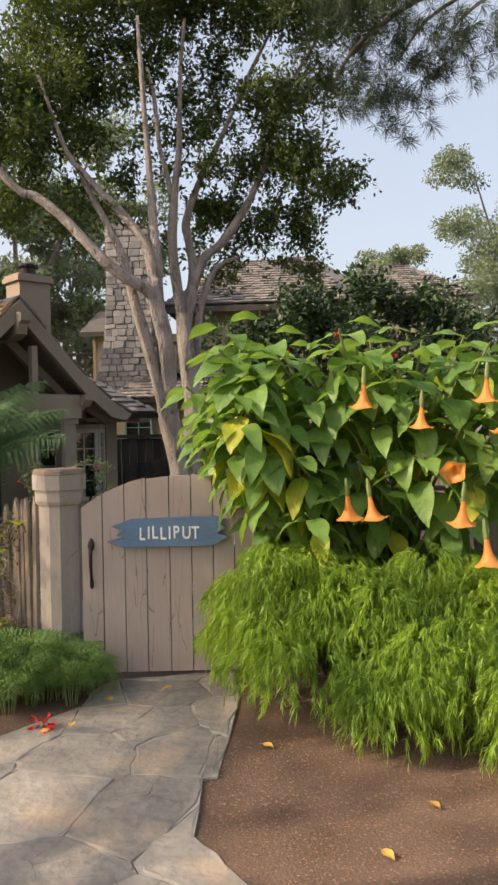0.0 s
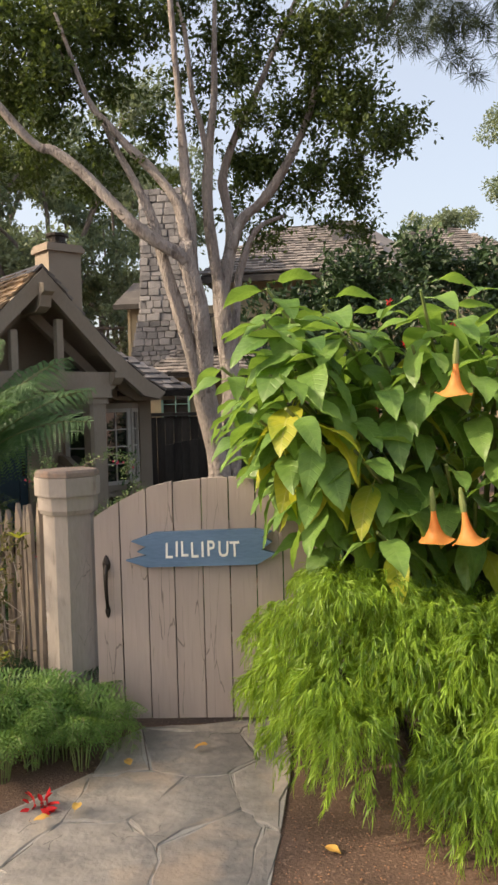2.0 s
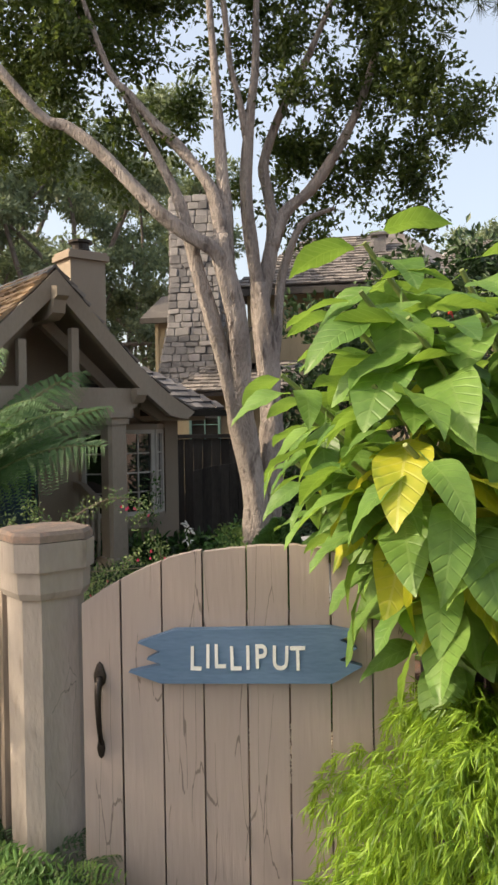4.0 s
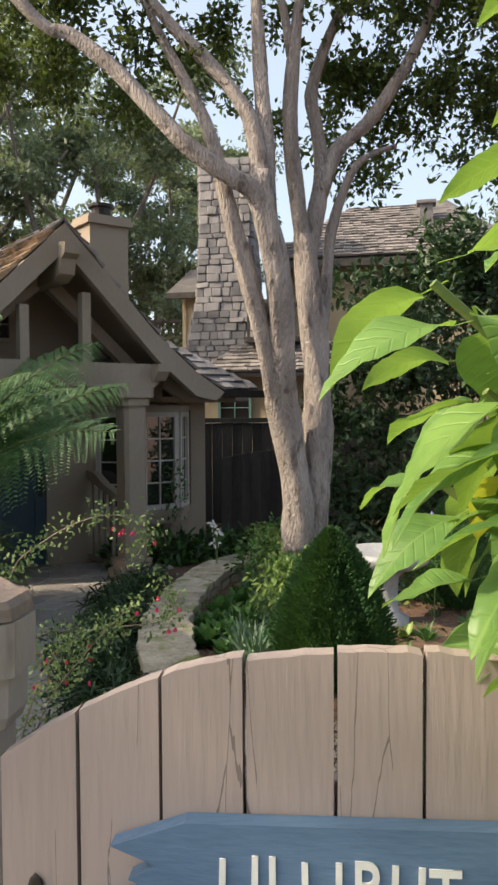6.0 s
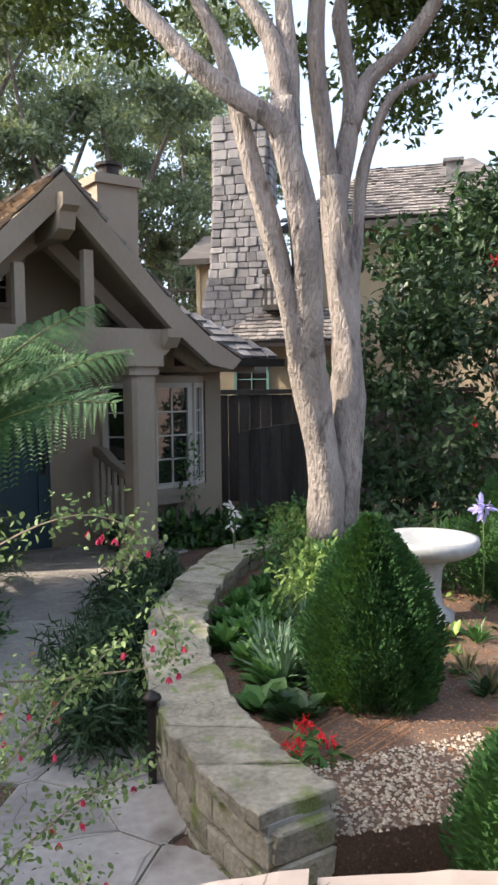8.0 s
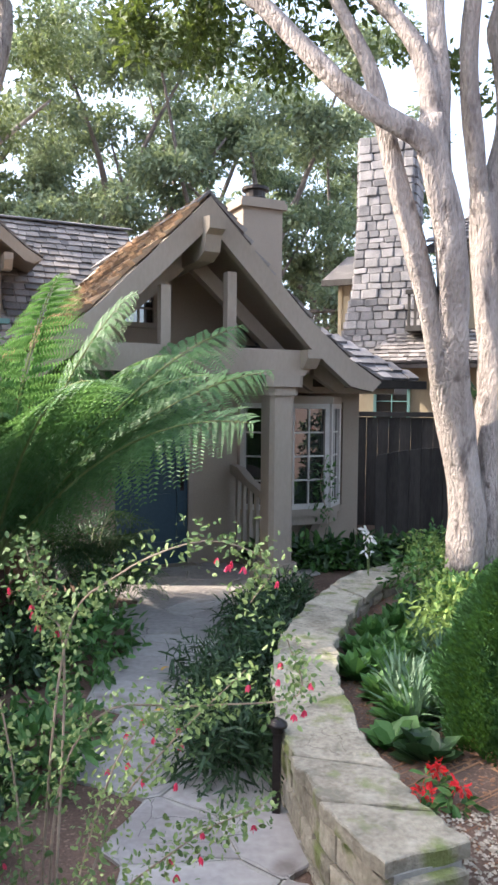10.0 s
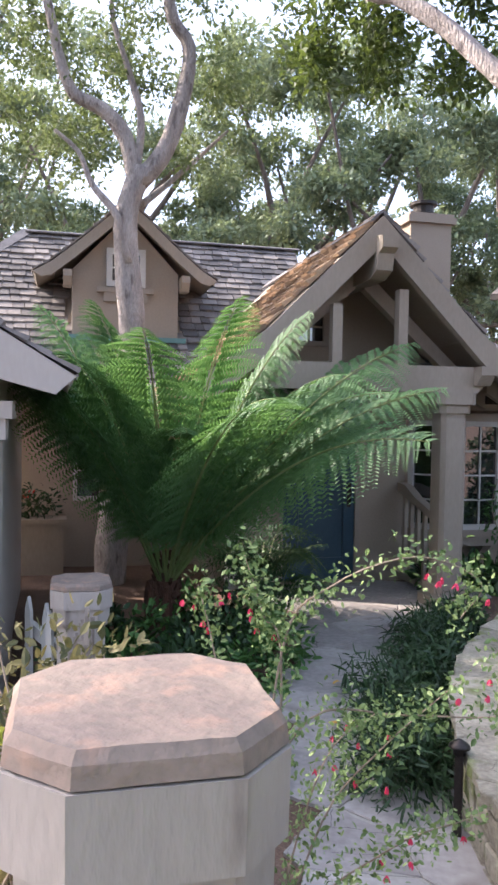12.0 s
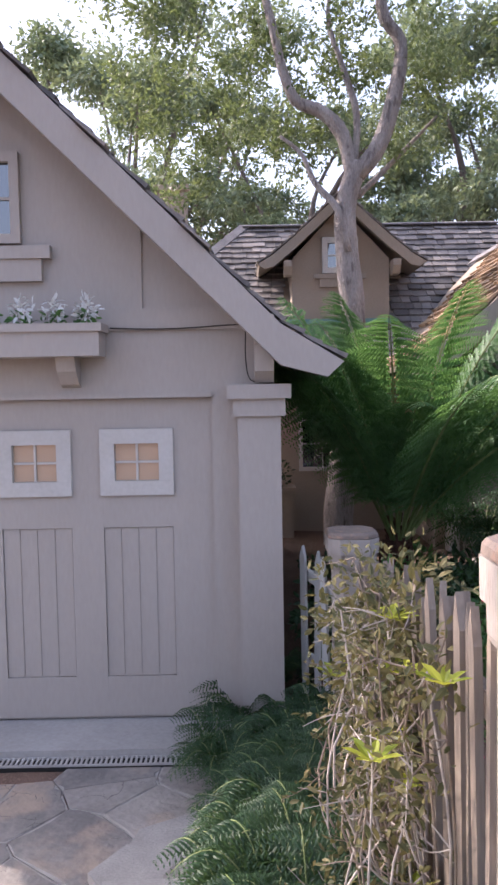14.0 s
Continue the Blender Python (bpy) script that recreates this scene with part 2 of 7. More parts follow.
DARK = mat("dark_interior", (0.012, 0.011, 0.010), (0.02, 0.018, 0.016), 0.9, 2, 20, 0)
DRYLEAF = mat("fallen_leaf", (0.42, 0.22, 0.05), (0.62, 0.38, 0.08), 0.7, 8, 30, 0.2, rnd=0.8)
DOORMAT = mat("brown_doormat", (0.075, 0.045, 0.025), (0.15, 0.09, 0.05), 0.95, 3, 90, 0.9)
BINBLUE = mat("dark_blue_plastic", (0.012, 0.02, 0.035), (0.02, 0.032, 0.05), 0.5, 3, 30, 0.1)


def add_veins(m, light):
    """Side veins and a midrib, by the leaf's own (length, width) coordinates: a paler line and a slight crease."""
    t = m.node_tree
    N, L = t.nodes, t.links
    uvn = N.new("ShaderNodeUVMap")
    sep = N.new("ShaderNodeSeparateXYZ")
    L.new(uvn.outputs["UV"], sep.inputs[0])

    def op(kind, x, y=0.0):
        n = N.new("ShaderNodeMath")
        n.operation = kind
        for k, v in enumerate((x, y)):
            if isinstance(v, (int, float)):
                n.inputs[k].default_value = v
            else:
                L.new(v, n.inputs[k])
        return n.outputs[0]
    across = op("ABSOLUTE", op("SUBTRACT", sep.outputs[1], 0.5))
    wave = op("SINE", op("SUBTRACT", op("MULTIPLY", sep.outputs[0], 58.0), op("MULTIPLY", across, 22.0)))
    vein = op("POWER", op("MAXIMUM", wave, 0.0), 7.0)
    rib = op("LESS_THAN", across, 0.022)
    line = op("MAXIMUM", op("MULTIPLY", vein, 0.55), rib)
    b = N["Principled BSDF"]
    old = b.inputs["Base Color"].links[0].from_socket
    mix = N.new("ShaderNodeMix")
    mix.data_type = "RGBA"
    mix.inputs["B"].default_value = (*light, 1)
    L.new(op("MULTIPLY", line, 0.55), mix.inputs["Factor"])
    L.new(old, mix.inputs["A"])
    L.new(mix.outputs["Result"], b.inputs["Base Color"])
    bp = N.new("ShaderNodeBump")
    bp.inputs["Strength"].default_value, bp.inputs["Distance"].default_value = 0.6, 0.004
    bp.invert = True
    L.new(line, bp.inputs["Height"])
    L.new(bp.outputs["Normal"], b.inputs["Normal"])


add_veins(BRUG, (0.26, 0.38, 0.12))
add_veins(BRUGYEL, (0.62, 0.60, 0.20))


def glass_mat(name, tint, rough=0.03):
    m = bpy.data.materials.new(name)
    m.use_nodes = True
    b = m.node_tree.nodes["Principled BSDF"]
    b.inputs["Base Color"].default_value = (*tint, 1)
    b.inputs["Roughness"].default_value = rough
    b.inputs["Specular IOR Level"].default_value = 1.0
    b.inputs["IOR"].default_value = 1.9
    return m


GLASS = glass_mat("dark_window_glass", (0.012, 0.014, 0.016))
# warm reflection in the garage panes, put into the glass's base colour; nothing behind
GARAGEGLASS = glass_mat("glass_with_warm_reflection", (0.42, 0.30, 0.20))


# ---- builders ----
def link(name, me, material, parent=None, m=None, label=""):
    if not me.materials:
        me.materials.append(material)
    ob = new(name, me)
    if parent:
        ob.parent = parent
    if m is not None:
        ob.matrix_basis = m
    if label:
        ob["label"] = label
    return ob


def part(name, bm, material, parent, label="", smooth=False, bevel=0.0):
    """Links a bmesh as one mesh object under a thing or a part."""
    if bevel:
        bmesh.ops.bevel(bm, geom=[e for e in bm.edges if len(e.link_faces) == 2 and e.calc_face_angle(0) > 0.5],
                        offset=bevel, segments=1, affect="EDGES", clamp_overlap=True)
    bmesh.ops.recalc_face_normals(bm, faces=bm.faces)
    me = bpy.data.meshes.new(name)
    bm.to_mesh(me)
    bm.free()
    if smooth:
        me.polygons.foreach_set("use_smooth", [True] * len(me.polygons))
    return link(name, me, material, parent, None, label)


def thing(name, m, label, category, group="", kind=""):
    ob = new(name)
    ob.empty_display_size = 0.1
    ob.matrix_basis = m
    return tagged(ob, label, category, group, kind)


def box(bm, x0, x1, y0, y1, z0, z1, m=None):
    vs = [bm.verts.new((x, y, z)) for x in (x0, x1) for y in (y0, y1) for z in (z0, z1)]
    if m is not None:
        for v in vs:
            v.co = m @ v.co
    for f in ((0, 1, 3, 2), (4, 6, 7, 5), (0, 4, 5, 1), (2, 3, 7, 6), (0, 2, 6, 4), (1, 5, 7, 3)):
        bm.faces.new([vs[i] for i in f])
    return vs


def boxes(*dims):
    bm = bmesh.new()
    for d in dims:
        box(bm, *d)
    return bm


def prism(bm, pts, a0, a1, axis="y"):
    """A polygon of (p, q) points extruded along an axis from a0 to a1. axis y: (x, z); x: (y, z); z: (x, y)."""
    def co(p, a):
        return {"y": (p[0], a, p[1]), "x": (a, p[0], p[1]), "z": (p[0], p[1], a)}[axis]
    lo = [bm.verts.new(co(p, a0)) for p in pts]
    hi = [bm.verts.new(co(p, a1)) for p in pts]
    n = len(pts)
    for i in range(n):
        bm.faces.new((lo[i], lo[(i + 1) % n], hi[(i + 1) % n], hi[i]))
    bm.faces.new(lo)
    bm.faces.new(hi[::-1])
    return lo + hi


def smooth_line(pts, k=4):
    """Catmull-Rom through the points, k steps a span."""
    P = [Vector(p) for p in pts]
    P = [2 * P[0] - P[1]] + P + [2 * P[-1] - P[-2]]
    out = []
    for i in range(1, len(P) - 2):
        for j in range(k):
            t = j / k
            out.append(0.5 * (2 * P[i] + (P[i + 1] - P[i - 1]) * t + (2 * P[i - 1] - 5 * P[i] + 4 * P[i + 1] - P[i + 2]) * t * t
                              + (3 * P[i] - P[i - 1] - 3 * P[i + 1] + P[i + 2]) * t ** 3))
    out.append(P[-2])
    return out


def tube(bm, pts, r0, r1, seg=8, wob=0.0, rings=4):
    """A round limb along a smoothed line, tapering from r0 to r1."""
    line = smooth_line(pts, rings)
    prev, side = None, Vector((1, 0, 0))
    for i, p in enumerate(line):
        d = (line[min(i + 1, len(line) - 1)] - line[max(i - 1, 0)]).normalized()
        side = (side - d * side.dot(d)).normalized()
        up = d.cross(side)
        f = i / (len(line) - 1)
        r = r0 + (r1 - r0) * f
        ring = []
        for k in range(seg):
            a = 2 * math.pi * k / seg
            q = side * math.cos(a) + up * math.sin(a)
            rr = r * (1 + wob * noise.noise(p * 1.7 + q * 1.4) * 1.6 + 0.5 * wob * noise.noise(p * 6 + q * 3.0))
            ring.append(bm.verts.new(p + q * rr))
        if prev:
            for k in range(seg):
                bm.faces.new((prev[k], prev[(k + 1) % seg], ring[(k + 1) % seg], ring[k]))
        else:
            bm.faces.new(ring[::-1])
        prev = ring
    bm.faces.new(prev)
    return line


def lathe(bm, profile, seg=16, cx=0.0, cy=0.0, turn=0.0, squash=1.0):
    """Turns (radius, z) points round a vertical axis."""
    prev = None
    for r, z in profile:
        ring = [bm.verts.new((cx + r * math.cos(turn + 2 * math.pi * k / seg), cy + squash * r * math.sin(turn + 2 * math.pi * k / seg), z)) for k in range(seg)]
        if prev:
            for k in range(seg):
                bm.faces.new((prev[k], prev[(k + 1) % seg], ring[(k + 1) % seg], ring[k]))
        else:
            bm.faces.new(ring[::-1])
        prev = ring
    bm.faces.new(prev)


RNG = np.random.default_rng(7)
# leaf shapes: x along the leaf, y across, z up; length 1
DIAMOND = (np.array([(0, 0, 0), (0.5, 0.24, 0.03), (1, 0, -0.06), (0.5, -0.24, 0.03)]), [(0, 1, 2, 3)])
OVAL = (np.array([(0, 0, 0), (0.3, 0.2, 0.02), (0.72, 0.17, 0), (1, 0, -0.1), (0.72, -0.17, 0), (0.3, -0.2, 0.02), (0.5, 0, -0.04)]),
        [(0, 6, 2, 1), (6, 3, 2), (0, 5, 4, 6), (6, 4, 3)])
BLADE = (np.array([(0, 0.05, 0), (0.4, 0.07, 0.03), (0.75, 0.05, -0.02), (1, 0, -0.14), (0.75, -0.05, -0.02), (0.4, -0.07, 0.03), (0, -0.05, 0)]),
         [(0, 1, 5, 6), (1, 2, 4, 5), (2, 3, 4)])
THIN = (np.array([(0, 0.035, 0), (0.55, 0.04, 0.02), (1, 0, -0.12), (0.55, -0.04, 0.02), (0, -0.035, 0)]), [(0, 1, 3, 4), (1, 2, 3)])


def scatter(template, pos, along, size, up=None, width=1.0):
    """Copies a leaf shape to many places at once. Returns vertices and faces."""
    tv, tf = template
    n = len(pos)
    pos, along = np.asarray(pos, float), np.asarray(along, float)
    along = along / np.linalg.norm(along, axis=1, keepdims=True)
    if up is None:
        up = RNG.normal(size=(n, 3)) + np.array((0, 0, 1.0))
    side = np.cross(up, along)
    side /= np.linalg.norm(side, axis=1, keepdims=True) + 1e-9
    nor = np.cross(along, side)
    size = np.broadcast_to(np.asarray(size, float), (n,))
    v = (tv[None, :, 0, None] * along[:, None] + width * tv[None, :, 1, None] * side[:, None] + tv[None, :, 2, None] * nor[:, None])
    v = v * size[:, None, None] + pos[:, None]
    k = len(tv)
    faces = [tuple(i * k + j for j in f) for i in range(n) for f in tf]
    return v.reshape(-1, 3), faces


def foliage(name, chunks, material, parent=None, label="", m=None, kind=""):
    """Joins scattered leaves into one mesh."""
    vs, fs, base = [], [], 0
    for v, f in chunks:
        vs.append(v)
        fs.extend(tuple(i + base for i in q) for q in f)
        base += len(v)
    me = bpy.data.meshes.new(name)
    me.from_pydata(np.concatenate(vs), [], fs)
    ob = link(name, me, material, parent, m, label)
    if kind:
        ob["kind"] = kind
    return ob


def rand_dirs(n, bias=(0, 0, 0)):
    d = RNG.normal(size=(n, 3))
    return d / np.linalg.norm(d, axis=1, keepdims=True) + np.array(bias)


def clump(centre, radii, n, leaf, template=DIAMOND, hollow=0.45, bias=(0, 0, -0.15)):
    """Leaves in an uneven ellipsoid shell, facing outwards."""
    d = rand_dirs(n)
    r = hollow + (1 - hollow) * RNG.random(n) ** 0.6
    lump = 1 + 0.25 * np.sin(d[:, 0] * 5 + centre[0] * 3) * np.cos(d[:, 1] * 4 + centre[2] * 2)
    pos = np.array(centre) + d * np.array(radii) * (r * lump)[:, None]
    return scatter(template, pos, d * 0.7 + rand_dirs(n) * 0.8 + np.array(bias), leaf * (0.65 + 0.7 * RNG.random(n)))


def sprays(centre, radii, twigs, per, leaf, template=DIAMOND, length=0.35):
    """Leaves set along short twigs, so that a crown has gaps and an uneven rim."""
    d = rand_dirs(twigs)
    groups = max(4, twigs // 14)            # the twigs gather in tufts, with sky between them
    gd = rand_dirs(groups) * (0.35 + 0.65 * RNG.random((groups, 1)) ** 0.5)
    start = np.array(centre) + np.array(radii) * (gd[RNG.integers(0, groups, twigs)] + d * 0.24 * RNG.random((twigs, 1)) ** 0.4)
    way = d + 0.7 * rand_dirs(twigs) + np.array((0, 0, 0.1))
    way /= np.linalg.norm(way, axis=1, keepdims=True)
    t = RNG.random((twigs, per))
    pos = start[:, None] + way[:, None] * (t * length)[..., None] + RNG.normal(size=(twigs, per, 3)) * leaf * 0.45
    al = way[:, None] * 0.6 + RNG.normal(size=(twigs, per, 3)) * 0.7
    return scatter(template, pos.reshape(-1, 3), al.reshape(-1, 3), leaf * (0.6 + 0.7 * RNG.random(twigs * per)))


def pieces(name, dims, material, parent, label=""):
    """One part for each box."""
    for d in dims:
        part(name, boxes(d), material, parent, label)


def ground_z(x, y):
    """Height of the ground: level at the street and the gate, lower in the garden and down the drive."""
    def st(a, b, v):
        t = min(1, max(0, (v - a) / (b - a)))
        return t * t * (3 - 2 * t)
    garden = -0.14 * st(5.0, 6.6, y)
    drive = -0.64 * st(-0.75, -2.6, x) * st(2.5, 5.5, y) * (1 - st(9.0, 10.2, y + 0.55 * x + 2.4))
    return min(garden, drive) if drive < -0.02 else garden


A_HOUSE = 34.0
HOUSE = pose(0, 0, 0, 0, 0, A_HOUSE)


def uv(u, v, z=0.0):
    """House coordinates (along the front, inwards, up) to the world."""
    return HOUSE @ Vector((u, v, z))


# ---- ground ----
def build_ground():
    xs = np.concatenate([[-900, -300, -80, -30, -15], np.arange(-9, 9.01, 0.15), [15, 30, 80, 300, 900]])
    ys = np.concatenate([[-900, -300, -80, -30, -10, -4], np.arange(-1, 18.01, 0.15), [25, 40, 90, 300, 900]])
    vs = [(x, y, ground_z(x, y) + (0.012 * noise.noise((x * 2.1, y * 2.1, 0)) + 0.006 * noise.noise((x * 9, y * 9, 0)) if abs(x) < 9 and -1 < y < 18 else -0.02)) for y in ys for x in xs]
    w = len(xs)
    fs = [(j * w + i, j * w + i + 1, (j + 1) * w + i + 1, (j + 1) * w + i) for j in range(len(ys) - 1) for i in range(w - 1)]
    me = bpy.data.meshes.new("ground")
    me.from_pydata(vs, [], fs)
    me.polygons.foreach_set("use_smooth", [True] * len(fs))
    ob = link("ground", me, SOIL)
    return tagged(ob, "reddish-brown bare garden soil with fine litter", "ground", kind="structure")


GROUND = build_ground()


def clip_cell(poly, p, q):
    """Keeps the part of a convex polygon that is nearer to p than to q."""
    mx, my, dx, dy = (p[0] + q[0]) / 2, (p[1] + q[1]) / 2, q[0] - p[0], q[1] - p[1]
    out = []
    for i, a in enumerate(poly):
        b = poly[(i + 1) % len(poly)]
        sa = (a[0] - mx) * dx + (a[1] - my) * dy
        sb = (b[0] - mx) * dx + (b[1] - my) * dy
        if sa <= 0:
            out.append(a)
        if sa * sb < 0:
            t = sa / (sa - sb)
            out.append((a[0] + t * (b[0] - a[0]), a[1] + t * (b[1] - a[1])))
    return out


def cells(x0, x1, y0, y1, step, inside, seed):
    """Irregular polygons that tile a region."""
    rng = random.Random(seed)
    pts = [(x0 + (i + 0.5 + rng.uniform(-0.42, 0.42)) * step, y0 + (j + 0.5 + rng.uniform(-0.42, 0.42)) * step)
           for i in range(-2, int((x1 - x0) / step) + 3) for j in range(-2, int((y1 - y0) / step) + 3)]
    for p in pts:
        if not inside(*p):
            continue
        poly = [(p[0] - 2 * step, p[1] - 2 * step), (p[0] + 2 * step, p[1] - 2 * step), (p[0] + 2 * step, p[1] + 2 * step), (p[0] - 2 * step, p[1] + 2 * step)]
        for q in pts:
            if q is not p and abs(q[0] - p[0]) < 3 * step and abs(q[1] - p[1]) < 3 * step:
                poly = clip_cell(poly, p, q)
        if len(poly) > 2:
            yield p, poly


def shrink(poly, c, gap):
    out = []
    for x, y in poly:
        d = math.hypot(x - c[0], y - c[1])
        k = max(0.3, 1 - gap / max(d, 0.01))
        out.append((c[0] + (x - c[0]) * k, c[1] + (y - c[1]) * k))
    return out


def ragged(poly, amp, seed):
    """Adds uneven points along each side."""
    rng = random.Random(seed)
    out = []
    for i, a in enumerate(poly):
        b = poly[(i + 1) % len(poly)]
        n = 3
        for k in range(n):
            t = k / n
            j = amp if k else amp * 0.5
            out.append((a[0] + (b[0] - a[0]) * t + rng.uniform(-j, j), a[1] + (b[1] - a[1]) * t + rng.uniform(-j, j)))
    return out


def stone_slab(name, poly, c, zf, thick, material, parent, seed, lift=0.0):
    rng = random.Random(seed)
    bm = bmesh.new()
    z = zf(*c) + lift
    ring = ragged(poly, 0.012 if thick > 0.052 else 0.02, seed)
    lo = [bm.verts.new((x - c[0], y - c[1], -thick)) for x, y in ring]
    mid = [bm.verts.new((x - c[0], y - c[1], -0.005 + zf(x, y) - zf(*c))) for x, y in ring]
    inner = shrink(ring, c, 0.007)
    top = [bm.verts.new((x - c[0], y - c[1], rng.uniform(-0.002, 0.002) + zf(x, y) - zf(*c))) for x, y in inner]
    n = len(ring)
    for a, b in ((lo, mid), (mid, top)):
        for i in range(n):
            bm.faces.new((a[i], a[(i + 1) % n], b[(i + 1) % n], b[i]))
    bm.faces.new(top)
    bm.faces.new(lo[::-1])
    ob = part(name, bm, material, parent)
    ob.matrix_basis = Matrix.Translation((c[0], c[1], z))
    return ob


def paving(name, label, region, bounds, step, seed, gap, lift=0.03, mortar=True, trim=None, stone=None):
    """Irregular flags; trim(x, y) moves a corner onto the paving's edge."""
    root = thing(name, pose(0, 0, 0), label, "path", kind="structure")
    bed = bmesh.new()
    for k, (p, poly) in enumerate(cells(*bounds, step, region, seed)):
        if trim:
            poly = [trim(x, y) for x, y in poly]
            area = 0.5 * abs(sum(a[0] * b[1] - b[0] * a[1] for a, b in zip(poly, poly[1:] + poly[:1])))
            if area < 0.012:
                continue
            p = (sum(q[0] for q in poly) / len(poly), sum(q[1] for q in poly) / len(poly))
        stone_slab("flagstone", shrink(poly, p, gap), p, ground_z, 0.05, stone or FLAG, root, seed * 1000 + k, lift)
        if mortar:
            prism(bed, [(p[0] + (x - p[0]) * 0.985, p[1] + (y - p[1]) * 0.985) for x, y in poly], ground_z(*p) - 0.04, ground_z(*p) + lift - 0.004, "z")
    if mortar:
        part("mortar_bed", bed, MORTAR, root, "pale grey mortar between flagstones")
    else:
        bed.free()
    return root


def path_sides(y):
    """Left and right edge of the path to the gate."""
    def run(keys):
        for (y0, x0), (y1, x1) in zip(keys, keys[1:]):
            if y <= y0 and y >= y1:
                return x0 + (x1 - x0) * (y0 - y) / (y0 - y1)
        return keys[-1][1] if y < keys[-1][0] else keys[0][1]
    right = run(((4.75, 0.70), (4.3, 0.66), (3.9, 0.57), (3.35, 0.41), (3.18, 0.39), (2.96, 0.21), (2.65, 0.34), (2.4, 0.48), (1.4, 0.40), (-0.6, 0.2)))
    left = run(((4.77, -0.11), (3.9, -0.31), (3.72, -0.46)))
    return (left if y > 3.72 else -9), right + 0.012 * noise.noise((0, y * 9, 0))


def front_path(x, y):
    left, right = path_sides(y)
    return -0.6 < y < 4.95 and left - 0.3 < x < right + 0.3 and not (x < -1.0 and y > 3.7 - 0.35 * (x + 1))


def path_trim(x, y):
    y = min(y, 4.76)
    left, right = path_sides(y)
    if y > 3.70 and x < left and y - 3.70 < left - x:
        return (x, 3.70)
    return (min(max(x, left), right), y)


paving("flagstone_path", "grey-brown irregular flagstone path with pale mortar joints", front_path, (-3.2, 1.0, -0.8, 4.9), 0.46, 3, 0.006, 0.014, trim=path_trim)


def drive_region(x, y):
    v = -0.559 * x + 0.829 * y
    u = 0.829 * x + 0.559 * y
    return -3.5 < u < 1.95 and 4.9 < v < 7.45 and x < -1.05


paving("driveway", "grey flagstone driveway before the garage", drive_region, (-6.5, -0.9, 2.6, 8.5), 0.44, 5, 0.008, 0.02)


def garden_path(x, y):
    if y < 5.0 or y > 12.6:
        return False
    left = -0.80 - 0.30 * max(0, y - 7.2) * (1 if y < 11 else 1.25)
    right = 0.15 - 0.85 * max(0, min(1, (y - 7.1) / 0.9)) + 0.12 * max(0, y - 9.5)
    return left < x < right


paving("garden_path", "grey flagstone garden path up to the porch", garden_path, (-2.8, 0.9, 5.0, 12.8), 0.42, 9, 0.010, 0.02, stone=PATHFLAG)


# ---- roofs ----
def shingle_mesh():
    bm = bmesh.new()
    vs = box(bm, -0.5, 0.5, 0, 1, 0, 1)
    for v in vs:
        if v.co.y > 0.5:
            v.co.z *= 0.3
    me = bpy.data.meshes.new("shingle")
    bmesh.ops.recalc_face_normals(bm, faces=bm.faces)
    bm.to_mesh(me)
    bm.free()
    return me


SHINGLE_ME = {}


def shingles(parent, p0, along, up, la, ls, material, keep=None, objects=True, exposure=0.135, seed=1, thick=0.022):
    """Courses of split wooden shingles on a slope: p0 the eave's start, along the eave, up the slope."""
    rng = random.Random(seed)
    along, up, p0 = Vector(along).normalized(), Vector(up).normalized(), Vector(p0)
    nor = along.cross(up).normalized()
    if nor.z < 0:
        nor = -nor
    rot = Matrix((along, up, nor)).transposed().to_4x4()
    if material.name not in SHINGLE_ME:
        SHINGLE_ME[material.name] = shingle_mesh()
        SHINGLE_ME[material.name].materials.append(material)
    me = SHINGLE_ME[material.name]
    vs, fs = [], []
    base = np.array([v.co[:] for v in me.vertices])
    quads = [tuple(p.vertices) for p in me.polygons]
    r = 0
    while r * exposure < ls:
        a = -rng.uniform(0, 0.1)
        while a < la:
            w = rng.uniform(0.10, 0.21)
            s = r * exposure + rng.uniform(-0.012, 0.012)
            if 0 <= a + w / 2 <= la and (keep is None or keep(a + w / 2, s + 0.05)):
                h = thick * rng.uniform(0.8, 1.4)
                m = Matrix.Translation(p0 + along * (a + w / 2) + up * s + nor * 0.012) @ rot @ pose(0, 0, 0, -3.0, 0, rng.uniform(-1.5, 1.5)) @ Matrix.Diagonal((w - 0.008, min(exposure * 1.55, max(0.05, ls - s + 0.015)), h, 1))
                if objects:
                    ob = new("shingle", me)
                    ob.parent = parent
                    ob.matrix_basis = m
                else:
                    k = len(vs)
                    vs.extend((m @ Vector(b))[:] for b in base)
                    fs.extend(tuple(i + k for i in q) for q in quads)
            a += w
        r += 1
    if vs:
        mj = bpy.data.meshes.new("shingles")
        mj.from_pydata(vs, [], fs)
        ob = link("shingles", mj, SHINGLEI if material is SHINGLE else material, parent)
        ob["kind"] = "stuff"


def slab(bm, quad, t):
    """A flat roof board: a polygon thickened downwards by t."""
    q = [Vector(p) for p in quad]
    n = (q[1] - q[0]).cross(q[2] - q[0]).normalized()
    if n.z < 0:
        n = -n
    hi = [bm.verts.new(p) for p in q]
    lo = [bm.verts.new(p - n * t) for p in q]
    k = len(q)
    bm.faces.new(hi)
    bm.faces.new(lo[::-1])
    for i in range(k):
        bm.faces.new((hi[i], lo[i], lo[(i + 1) % k], hi[(i + 1) % k]))


